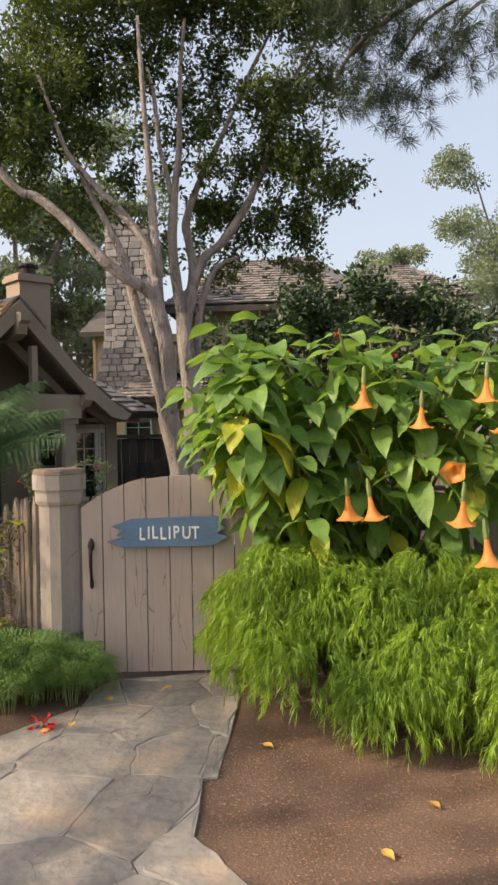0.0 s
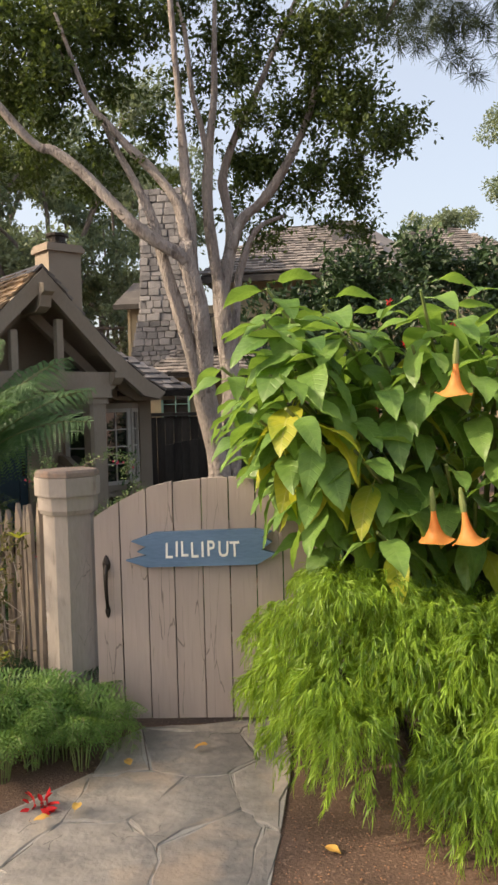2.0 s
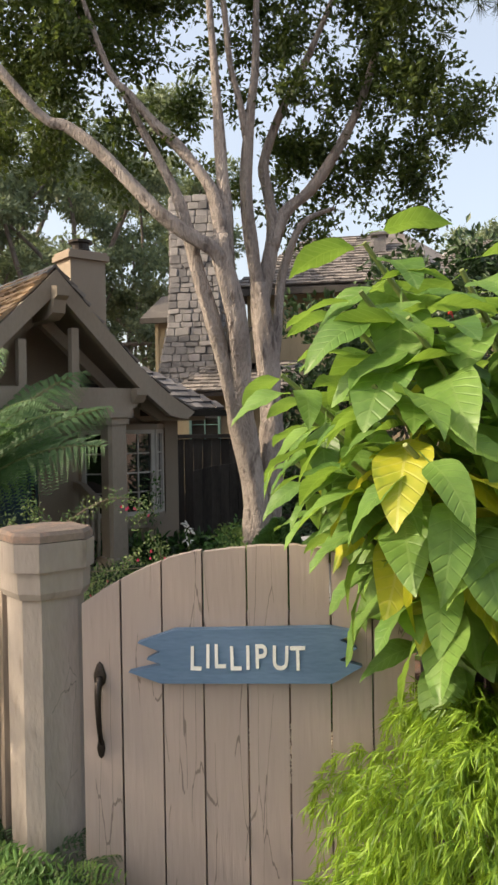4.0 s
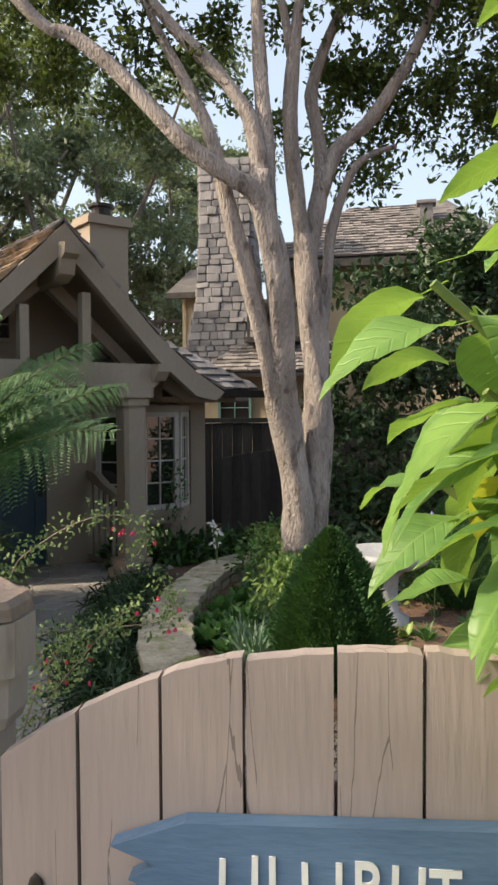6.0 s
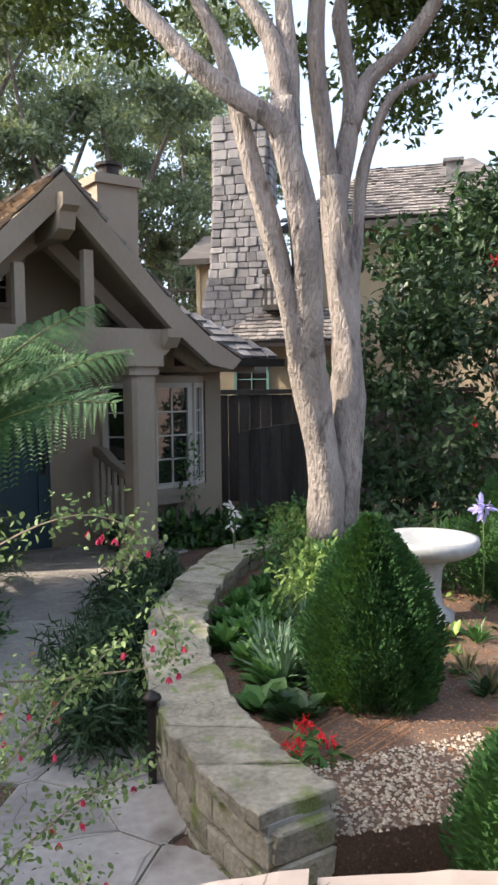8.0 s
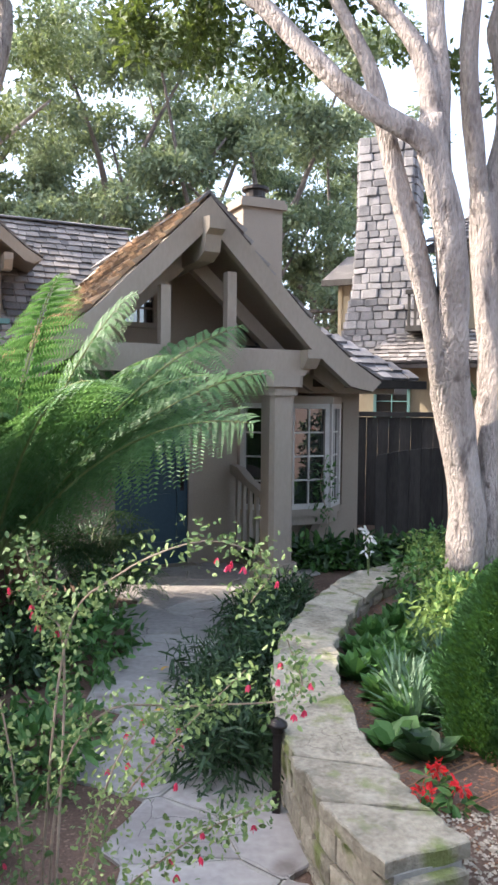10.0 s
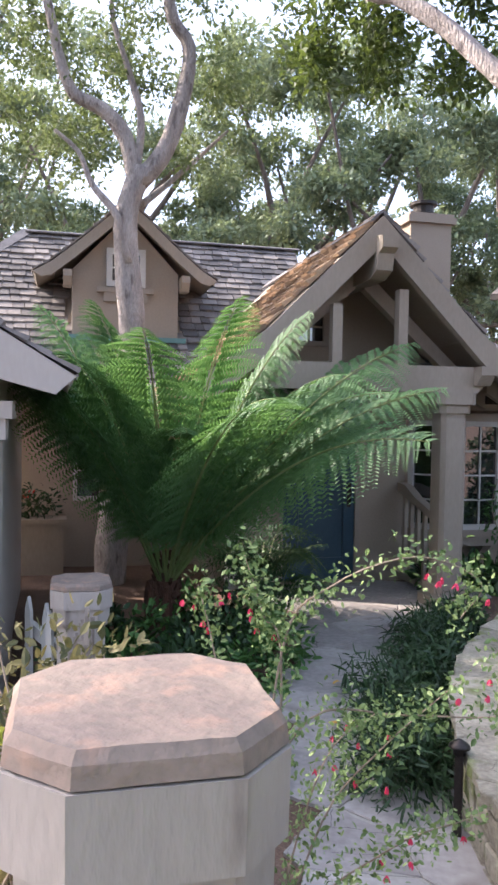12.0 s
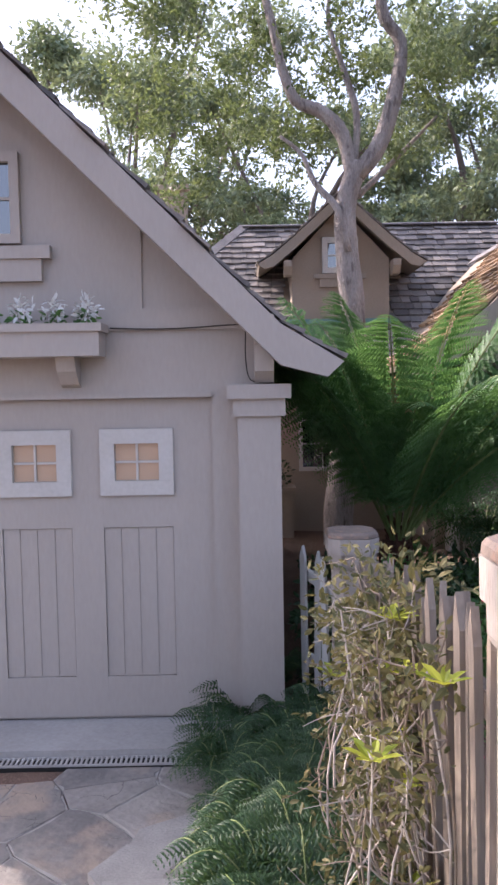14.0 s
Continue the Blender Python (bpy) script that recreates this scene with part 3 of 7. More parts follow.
def sash(parent, name, u0, u1, z0, z1, v, cols, rows, frame_mat, fw=0.05, bar=0.018, glass=None, depth=0.05, m=None):
    """A window in a wall that faces -v: frame, bars and panes."""
    win = new(name)
    win.parent = parent
    if m is not None:
        win.matrix_basis = m
    part("window_frame", boxes((u0, u1, v - 0.035, v + depth, z0, z0 + fw), (u0, u1, v - 0.035, v + depth, z1 - fw, z1),
                               (u0, u0 + fw, v - 0.033, v + depth, z0 + fw, z1 - fw), (u1 - fw, u1, v - 0.033, v + depth, z0 + fw, z1 - fw)), frame_mat, win, bevel=0.004)
    pu, pz = (u1 - u0 - 2 * fw) / cols, (z1 - z0 - 2 * fw) / rows
    for i in range(1, cols):
        part("glazing_bar", boxes((u0 + fw + i * pu - bar / 2, u0 + fw + i * pu + bar / 2, v - 0.012, v + 0.02, z0 + fw, z1 - fw)), frame_mat, win)
    for j in range(1, rows):
        part("glazing_bar", boxes((u0 + fw, u1 - fw, v - 0.010, v + 0.018, z0 + fw + j * pz - bar / 2, z0 + fw + j * pz + bar / 2)), frame_mat, win)
    for i in range(cols):
        for j in range(rows):
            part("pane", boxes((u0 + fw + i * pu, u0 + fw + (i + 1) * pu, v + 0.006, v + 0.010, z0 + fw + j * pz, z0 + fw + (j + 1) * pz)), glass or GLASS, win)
    return win


def gable_profile(w, eave_z, apex_z, flare=0.28):
    """Half of a bell-cast gable: (distance from the ridge, height)."""
    h = apex_z - eave_z
    return [(0, apex_z), (w * 0.56, apex_z - h * 0.645), (w * 0.80, apex_z - h * 0.865), (w, eave_z)]


def barge(name, parent, prof, cu, sign, v0, v1, width, material, label=""):
    """A gable's barge board that follows the roof's edge."""
    top = [(cu + sign * d, z - 0.012) for d, z in prof]
    low = [(cu + sign * max(0, d - 0.10 * (i == len(prof) - 1)), z - width * (1 if i < len(prof) - 1 else 0.40)) for i, (d, z) in enumerate(prof)]
    bm = bmesh.new()
    prism(bm, top + low[::-1], v0, v1, "y")
    return part(name, bm, material, parent, label, bevel=0.008)


def gable_roof(parent, prof, cu, v0, v1, t, material=TRIM, name="roof"):
    for s in (-1, 1):
        for (d0, z0), (d1, z1) in zip(prof, prof[1:]):
            bm = bmesh.new()
            slab(bm, [(cu + s * d0, v0, z0), (cu + s * d1, v0, z1), (cu + s * d1, v1, z1), (cu + s * d0, v1, z0)], t)
            part(name, bm, material, parent)


# ---- the cottage ----
cottage = thing("cottage", HOUSE, "taupe stucco storybook cottage with gabled timber porch and wood-shingle roof", "house")
FLOOR = -0.15

pieces("front_wall", ((3.95, 4.64, 11.25, 11.45, FLOOR, 1.95), (5.52, 6.05, 11.25, 11.45, FLOOR, 1.95), (4.64, 5.52, 11.25, 11.45, 1.90, 1.95), (6.05, 7.62, 11.25, 11.45, FLOOR, 0.42),
                      (6.05, 7.62, 11.25, 11.45, 1.62, 1.95), (7.40, 7.62, 11.25, 11.45, 0.42, 1.62)), STUCCO, cottage)
bm = bmesh.new()
prism(bm, [(3.95, 1.95), (6.9, 1.95), (6.3, 2.2), (5.17, 3.3), (4.05, 2.2)], 11.252, 11.44, "y")
part("gable_wall", bm, STUCCO, cottage)
pieces("side_wall", ((7.44, 7.62, 11.45, 16.0, FLOOR - 0.3, 1.95), (3.95, 4.12, 11.45, 12.5, FLOOR - 0.3, 1.95)), STUCCO, cottage)
part("rear_wall", boxes((-2.5, 7.62, 16.9, 17.1, -0.5, 1.95)), STUCCO, cottage)
pieces("wing_wall", ((-2.6, 2.55, 12.5, 12.7, -0.7, 1.9), (3.15, 3.95, 12.5, 12.7, -0.7, 1.9), (2.55, 3.15, 12.5, 12.7, -0.7, 0.62), (2.55, 3.15, 12.5, 12.7, 1.6, 1.9)), STUCCO, cottage)
sash(cottage, "wing_window", 2.55, 3.15, 0.62, 1.6, 12.52, 2, 3, FRAMEWHITE)

# porch floor, step, gable
part("porch_floor", boxes((3.9, 6.25, 10.55, 11.25, -0.4, FLOOR - 0.004)), FLAG, cottage, "grey flagstone porch floor")
part("threshold", boxes((4.62, 5.54, 11.12, 11.30, FLOOR, FLOOR + 0.035)), STAKE, cottage, bevel=0.006)

PORCH = [(0, 3.42), (1.02, 2.40), (1.48, 2.04), (1.84, 1.83)]
gable_roof(cottage, PORCH, 5.17, 10.05, 13.6, 0.05, TRIM, "porch_roof")
for s, nm in ((-1, "barge_board"), (1, "barge_board")):
    barge(nm, cottage, PORCH, 5.17, s, 9.93, 10.03, 0.27, TRIM)
bm = bmesh.new()      # cross beam with a scrolled end
prism(bm, [(4.02, 1.86), (6.16, 1.86), (6.24, 1.93), (6.22, 1.98), (6.33, 2.0), (6.36, 2.05), (6.30, 2.10), (4.02, 2.10)], 9.98, 10.20, "y")
part("cross_beam", bm, TRIM, cottage, bevel=0.01)
bm = bmesh.new()      # ridge beam, scrolled at its end
prism(bm, [(9.78, 3.20), (9.78, 3.10), (9.86, 3.06), (9.90, 2.92), (10.05, 2.86), (11.3, 2.86), (11.3, 3.18), (9.9, 3.22)], 5.10, 5.25, "x")
part("ridge_beam", bm, TRIM, cottage, bevel=0.008)
part("king_post", boxes((5.37, 5.46, 10.0, 10.10, 2.10, 2.78)), TRIM, cottage, bevel=0.006)
part("king_post", boxes((4.74, 4.83, 10.0, 10.10, 2.10, 2.62)), TRIM, cottage, bevel=0.006)
for s in (-1, 1):
    bm = bmesh.new()
    prism(bm, [(5.17 + s * 0.05, 3.02), (5.17 + s * 0.05, 2.84), (5.17 + s * 1.15, 1.88), (5.17 + s * 1.30, 1.90)], 10.46, 10.58, "y")
    part("inner_rafter", bm, TRIM, cottage)
    bm = bmesh.new()      # plate beams that carry the eaves, ends cut to a scroll
    prism(bm, [(9.84, 2.10), (9.84, 2.02), (9.92, 1.93), (11.25, 1.93), (11.25, 2.10)], 5.17 + s * 1.02 - 0.07, 5.17 + s * 1.02 + 0.07, "x")
    part("plate_beam", bm, TRIM, cottage, bevel=0.006)
for k in range(4):      # rafter tails under the eave
    bm = bmesh.new()
    prism(bm, [(6.45, 2.02), (6.45, 1.88), (6.72, 1.72), (6.82, 1.78), (6.86, 1.86)], 10.3 + k * 0.45, 10.38 + k * 0.45, "y")
    part("rafter_tail", bm, TRIM, cottage)
sash(cottage, "gable_window", 4.72, 5.12, 2.36, 2.76, 11.24, 2, 2, TRIM, 0.05)


def chamfered(bm, cu, cv, w, z0, z1, ch=0.28, top=None):
    """A square shaft with cut corners; top: its half width above, if it tapers."""
    def ring(h, z):
        c = h * ch
        return [bm.verts.new((cu + x, cv + y, z)) for x, y in ((-h + c, -h), (h - c, -h), (h, -h + c), (h, h - c), (h - c, h), (-h + c, h), (-h, h - c), (-h, -h + c))]
    lo, hi = ring(w, z0), ring(top or w, z1)
    for i in range(8):
        bm.faces.new((lo[i], lo[(i + 1) % 8], hi[(i + 1) % 8], hi[i]))
    bm.faces.new(lo[::-1])
    bm.faces.new(hi)


def porch_column(cu, cv, parent, h=1.86):
    col = new("column")
    col.parent = parent
    bm = bmesh.new()
    chamfered(bm, cu, cv, 0.125, FLOOR, h - 0.12, 0.3)
    part("shaft", bm, TRIM, col, bevel=0.006)
    bm = bmesh.new()
    chamfered(bm, cu, cv, 0.205, FLOOR - 0.06, FLOOR + 0.13, 0.3)
    chamfered(bm, cu, cv, 0.205, FLOOR + 0.13, FLOOR + 0.15, 0.3, 0.17)
    chamfered(bm, cu, cv, 0.17, FLOOR + 0.15, FLOOR + 0.24, 0.3)
    part("column_base", bm, TRIM, col)
    bm = bmesh.new()
    chamfered(bm, cu, cv, 0.155, h - 0.19, h - 0.11, 0.3)
    chamfered(bm, cu, cv, 0.195, h - 0.11, h - 0.003, 0.3)
    part("capital", bm, TRIM, col, bevel=0.006)


porch_column(5.92, 10.06, cottage)
part("pilaster", boxes((4.19, 4.47, 10.98, 11.245, FLOOR, 1.95)), TRIM, cottage, bevel=0.03)
part("corner_board", boxes((4.06, 4.17, 11.06, 11.24, FLOOR, 1.9)), FRAMEWHITE, cottage, bevel=0.008)

# door
door = new("door")
door.parent = cottage
DW0, DW1 = 4.68, 5.48
part("door_leaf", boxes((DW0, DW1, 11.30, 11.345, FLOOR + 0.035, 1.85)), DOORBLUE, door)
for x0, x1 in ((DW0, DW0 + 0.12), (DW1 - 0.12, DW1)):
    part("stile", boxes((x0, x1, 11.275, 11.299, FLOOR + 0.035, 1.85)), DOORBLUE, door, bevel=0.004)
for z0, z1 in ((FLOOR + 0.035, 0.12), (0.70, 0.84), (1.30, 1.38), (1.72, 1.85)):
    part("rail", boxes((DW0 + 0.12, DW1 - 0.12, 11.276, 11.299, z0, z1)), DOORBLUE, door, bevel=0.004)
for z0, z1 in ((0.19, 0.63), (0.90, 1.24), (1.44, 1.66)):
    part("panel", boxes((DW0 + 0.18, DW1 - 0.18, 11.284, 11.30, z0, z1)), DOORBLUE, door, bevel=0.010)
bm = bmesh.new()
box(bm, DW1 - 0.085, DW1 - 0.045, 11.262, 11.275, 0.66, 0.92)
tube(bm, [(DW1 - 0.065, 11.262, 0.90), (DW1 - 0.065, 11.215, 0.86), (DW1 - 0.065, 11.215, 0.76), (DW1 - 0.065, 11.262, 0.70)], 0.008, 0.008, 6)
part("door_handle", bm, IRON, door, "dark iron thumb-latch handle")
part("door_frame", boxes((DW0 - 0.05, DW0, 11.245, 11.36, FLOOR, 1.90), (DW1, DW1 + 0.05, 11.245, 11.36, FLOOR, 1.90), (DW0 - 0.05, DW1 + 0.05, 11.247, 11.36, 1.85, 1.90)), TRIM, door, bevel=0.004)

# bay window
bay = new("bay_window")
bay.parent = cottage


def bay_face(u0, v0, u1, v1, cols, rows):
    L = math.hypot(u1 - u0, v1 - v0)
    m = Matrix.Translation((u0, v0, 0)) @ pose(0, 0, 0, 0, 0, math.degrees(math.atan2(v1 - v0, u1 - u0)))
    w = sash(bay, "sash", 0.0, L, 0.44, 1.6, 0.0, cols, rows, FRAMEWHITE, 0.055, m=m)


bay_face(6.08, 11.22, 6.33, 10.98, 1, 4)
bay_face(6.35, 10.97, 7.03, 10.97, 3, 4)
bay_face(7.05, 10.98, 7.32, 11.22, 2, 4)
bm = bmesh.new()
prism(bm, [(6.02, 11.25), (6.31, 10.93), (7.07, 10.93), (7.38, 11.25)], 0.36, 0.44, "z")
prism(bm, [(6.06, 11.25), (6.34, 10.97), (7.04, 10.97), (7.34, 11.25)], 0.26, 0.36, "z")
part("window_sill", bm, TRIM, bay, bevel=0.006)
bm = bmesh.new()
prism(bm, [(6.02, 11.25), (6.31, 10.93), (7.07, 10.93), (7.38, 11.25)], 1.6, 1.68, "z")
part("window_head", bm, TRIM, bay)
for cu in (6.42, 6.92):
    bm = bmesh.new()
    prism(bm, [(11.25, 0.02), (11.18, 0.04), (11.06, 0.18), (11.0, 0.26), (11.25, 0.26)], cu - 0.05, cu + 0.05, "x")
    part("corbel", bm, TRIM, bay, bevel=0.005)

# porch rail
rail = new("porch_rail")
rail.parent = cottage
bm = bmesh.new()
prism(bm, [(10.15, 0.62), (10.15, 0.55), (11.25, 0.84), (11.25, 0.93), (11.05, 0.91), (10.8, 0.80)], 5.96, 6.05, "x")
part("handrail", bm, TRIM, rail, bevel=0.012)
for k in range(6):
    v = 10.32 + 0.155 * k
    part("baluster", boxes((5.985, 6.02, v, v + 0.05, FLOOR + 0.08, 0.58 + (v - 10.2) * 0.26)), TRIM, rail)
part("bottom_rail", boxes((5.97, 6.035, 10.2, 11.25, FLOOR + 0.05, FLOOR + 0.11)), TRIM, rail)

# main roof, hip roof on the right, dormer
EV, EZ, RV, RZ = 12.15, 1.70, 15.0, 4.16
K = (RZ - EZ) / (RV - EV)
bm = bmesh.new()
slab(bm, [(-0.5, EV, EZ), (5.4, EV, EZ), (5.9, RV, RZ), (1.95, RV, RZ)], 0.06)
slab(bm, [(1.95, RV, RZ), (5.9, RV, RZ), (7.5, 17.6, 1.8), (-0.5, 17.6, 1.8)], 0.06)
slab(bm, [(-0.5, EV, EZ), (1.95, RV, RZ), (-0.5, 17.6, 1.8)], 0.06)
part("main_roof", bm, TRIM, cottage)
bm = bmesh.new()
slab(bm, [(5.35, 10.82, 1.86), (8.15, 10.82, 1.86), (5.75, 13.2, 3.50), (5.62, 13.2, 3.50)], 0.05)
slab(bm, [(8.15, 10.82, 1.86), (8.15, 15.6, 1.86), (5.75, 13.2, 3.55)], 0.05)
part("hip_roof", bm, TRIM, cottage)
part("gutter", boxes((6.7, 8.2, 10.74, 10.83, 1.78, 1.87)), IRON, cottage)
part("eave_beam", boxes((6.5, 7.9, 10.95, 11.05, 1.72, 1.80)), TRIM, cottage)

chim = new("chimney")
chim.parent = cottage
bm = bmesh.new()
box(bm, 7.86, 8.58, 15.1, 15.7, 1.0, 4.80)
box(bm, 8.50, 8.95, 15.15, 15.65, 1.0, 3.1)
part("shaft", bm, STUCCO, chim, bevel=0.02)
part("chimney_cap", boxes((7.80, 8.64, 15.04, 15.76, 4.80, 4.90), (7.83, 8.61, 15.07, 15.73, 4.90, 4.96)), STUCCO, chim, bevel=0.02)
bm = bmesh.new()
lathe(bm, [(0.20, 4.96), (0.20, 5.02), (0.17, 5.03), (0.17, 5.14), (0.23, 5.15), (0.23, 5.20), (0.05, 5.24)], 14, 8.22, 15.4)
part("chimney_pot", bm, IRON, chim)
part("tall_chimney", boxes((0.52, 0.98, 15.75, 16.2, 1.8, 4.95), (0.47, 1.03, 15.70, 16.25, 4.95, 5.04)), STUCCO, cottage, bevel=0.015)

dormer = new("dormer")
dormer.parent = cottage
bm = bmesh.new()
prism(bm, [(2.53, 2.5), (3.81, 2.5), (3.81, 3.35), (3.17, 4.02), (2.53, 3.35)], 13.1, 14.9, "y")
part("dormer_wall", bm, STUCCO, dormer)
DORM = [(0, 4.17), (0.60, 3.63), (0.88, 3.40), (1.09, 3.27)]
gable_roof(dormer, DORM, 3.17, 12.95, 14.9, 0.04, TRIM, "dormer_roof")
for s in (-1, 1):
    barge("barge_board", dormer, DORM, 3.17, s, 12.86, 12.94, 0.17, TRIM)
    bm = bmesh.new()
    prism(bm, [(12.84, 3.30), (12.84, 3.22), (12.92, 3.12), (13.1, 3.12), (13.1, 3.30)], 3.17 + s * 0.70 - 0.05, 3.17 + s * 0.70 + 0.05, "x")
    part("bracket", bm, TRIM, dormer, bevel=0.006)
sash(dormer, "dormer_window", 2.93, 3.40, 3.16, 3.62, 13.07, 2, 2, FRAMEWHITE, 0.07)
part("window_sill", boxes((2.82, 3.5, 13.03, 13.1, 3.09, 3.15), (2.9, 3.42, 13.05, 13.1, 2.98, 3.09)), TRIM, dormer, bevel=0.012)
part("dormer_gutter", boxes((2.45, 3.9, 13.0, 13.1, 2.50, 2.56)), TEAL, cottage)


# ---- the garage ----
garage = thing("garage", HOUSE, "taupe board garage with panelled door and gabled roof", "garage")
GZ = -0.56
GAR = [(0, 3.92), (1.30, 2.63), (1.90, 2.03), (2.28, 1.80)]
GU = 0.20
pieces("front_wall", ((1.66, 2.05, 7.85, 8.05, GZ, 2.0), (-1.6, -1.16, 7.85, 8.05, GZ, 2.0), (-1.16, 1.66, 7.85, 8.05, 1.59, 2.0)), GARAGE, garage)
bm = bmesh.new()
prism(bm, [(-1.68, 2.0), (2.08, 2.0), (1.9, 2.08), (1.4, 2.55), (GU, 3.75), (-1.0, 2.55), (-1.5, 2.08)], 7.852, 8.04, "y")
part("gable_wall", bm, GARAGE, garage)
pieces("side_wall", ((1.88, 2.04, 8.05, 11.4, GZ, 1.95), (-1.6, -1.44, 8.05, 11.4, GZ, 1.95), (-1.44, 1.88, 11.25, 11.4, GZ, 1.95)), GARAGE, garage)
part("floor", boxes((-1.44, 1.88, 8.05, 11.25, GZ - 0.1, GZ + 0.01)), CONCRETE, garage)
gable_roof(garage, GAR, GU, 7.62, 11.6, 0.06, GARAGE, "roof")
for s in (-1, 1):
    barge("barge_board", garage, GAR, GU, s, 7.50, 7.60, 0.26, GARAGE)
    bm = bmesh.new()
    prism(bm, [(7.52, 2.08), (7.52, 1.98), (7.60, 1.90), (7.62, 1.74), (7.70, 1.67), (7.85, 1.67), (7.85, 2.08)], GU + s * 1.80 - 0.06, GU + s * 1.80 + 0.06, "x")
    part("bracket", bm, GARAGE, garage, bevel=0.008)
    col = new("column")
    col.parent = garage
    cu = GU + s * 1.765
    part("shaft", boxes((cu - 0.135, cu + 0.135, 7.70, 7.93, GZ - 0.1, 1.56)), GARAGE, col, bevel=0.008)
    part("capital", boxes((cu - 0.165, cu + 0.165, 7.67, 7.93, 1.46, 1.57), (cu - 0.20, cu + 0.20, 7.64, 7.93, 1.57, 1.66)), GARAGE, col, bevel=0.008)
part("band_board", boxes((-1.55, 1.90, 7.826, 7.851, 2.02, 2.16)), GARAGE, garage)
part("batten", boxes((1.20, 1.23, 7.836, 7.853, 2.16, 2.72)), GARAGE, garage)
part("lintel", boxes((-1.16, 1.66, 7.83, 7.851, 1.585, 1.62)), GARAGE, garage)
gwin = sash(garage, "gable_window", -0.25, 0.47, 2.58, 3.15, 7.84, 2, 2, GARAGE, 0.06)
part("window_sill", boxes((-0.25, 0.66, 7.78, 7.85, 2.48, 2.56), (-0.18, 0.60, 7.80, 7.85, 2.34, 2.48)), GARAGE, garage, bevel=0.02)

gdoor = new("garage_door")
gdoor.parent = garage
part("door_leaf", boxes((-1.16, 1.66, 7.92, 7.96, GZ, 1.59)), GARAGE, gdoor)
PW, PS = 0.46, 0.67
for k in range(4):
    u0 = 0.93 - k * PS
    u1 = u0 + PW
    # these panes carry their reflection as base colour
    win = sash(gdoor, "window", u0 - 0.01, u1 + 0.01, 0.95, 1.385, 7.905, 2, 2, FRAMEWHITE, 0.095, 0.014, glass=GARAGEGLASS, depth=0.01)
    part("outer_frame", boxes((u0 - 0.012, u0 + 0.036, 7.884, 7.9035, 0.95, 1.385), (u1 - 0.036, u1 + 0.012, 7.884, 7.9035, 0.95, 1.385),
                              (u0 + 0.036, u1 - 0.036, 7.884, 7.9035, 0.95, 0.985), (u0 + 0.036, u1 - 0.036, 7.884, 7.9035, 1.35, 1.385)), FRAMEWHITE, win, bevel=0.003)
    part("recessed_field", boxes((u0, u1, 7.914, 7.919, -0.27, 0.735)), GARAGE, gdoor)
    for j in range(4):
        w = PW / 4
        part("plank", boxes((u0 + j * w + 0.004, u0 + (j + 1) * w - 0.004, 7.908, 7.914, -0.265, 0.73)), GARAGE, gdoor)
edges = sorted([-1.16, 1.66] + [e for k in range(4) for e in (0.93 - k * PS, 0.93 - k * PS + PW)])
for a, b in zip(edges[::2], edges[1::2]):
    part("stile", boxes((a, b, 7.895, 7.919, GZ + 0.02, 1.58)), GARAGE, gdoor, bevel=0.003)
for z0, z1 in ((GZ + 0.02, -0.27), (0.735, 0.95), (1.385, 1.58)):
    for k in range(4):
        part("rail", boxes((0.93 - k * PS, 0.93 - k * PS + PW, 7.896, 7.919, z0, z1)), GARAGE, gdoor, bevel=0.003)

cable = thing("cable", HOUSE, "thin dark cable run along the garage gable and down the bracket", "cable")
bm = bmesh.new()
tube(bm, [(1.02, 7.815, 2.035), (1.3, 7.815, 2.025), (1.55, 7.815, 2.03), (1.84, 7.815, 2.045), (1.885, 7.80, 2.02), (1.885, 7.79, 1.86), (1.90, 7.78, 1.72), (1.95, 7.76, 1.675), (2.10, 7.76, 1.665)], 0.004, 0.004, 6)
part("wire", bm, IRON, cable)
planter = thing("window_box", HOUSE, "long taupe wooden window box on a scrolled bracket with white flowers", "planter")
part("trough", boxes((-0.9, 0.99, 7.58, 7.82, 1.85, 2.0), (-0.92, 1.01, 7.56, 7.822, 2.0, 2.05)), GARAGE, planter, bevel=0.008)
for cu in (0.76, -0.4):
    bm = bmesh.new()
    prism(bm, [(7.85, 1.66), (7.78, 1.68), (7.70, 1.76), (7.66, 1.85), (7.85, 1.85)], cu - 0.06, cu + 0.06, "x")
    part("bracket", bm, GARAGE, planter, bevel=0.008)
part("threshold_slab", boxes((-1.4, 1.75, 7.45, 7.95, GZ - 0.25, GZ - 0.003)), CONCRETE, garage, "worn pale concrete threshold", bevel=0.02)
drain = thing("drain_grate", HOUSE, "narrow slotted metal drain grate before the garage door", "drain")
part("channel", boxes((-1.5, 1.75, 7.33, 7.44, GZ - 0.12, GZ - 0.052)), DARK, drain)
bm = bmesh.new()
for k in range(108):
    box(bm, -1.5 + k * 0.03, -1.485 + k * 0.03, 7.34, 7.43, GZ - 0.05, GZ - 0.040)
box(bm, -1.5, 1.75, 7.33, 7.342, GZ - 0.05, GZ - 0.038)
box(bm, -1.5, 1.75, 7.428, 7.44, GZ - 0.05, GZ - 0.038)
part("grate", bm, CONCRETE, drain)


# ---- gate, sign, pillar, fences ----
gate = thing("garden_gate", pose(0.325, 4.80, 0, 0, 0, -8.5), "arched taupe-painted plank gate, closed, paint worn at the top", "gate")
GATE_EDGES = (-0.222, -0.091, 0.044, 0.178, 0.320, 0.455, 0.588, 0.720, 0.855)


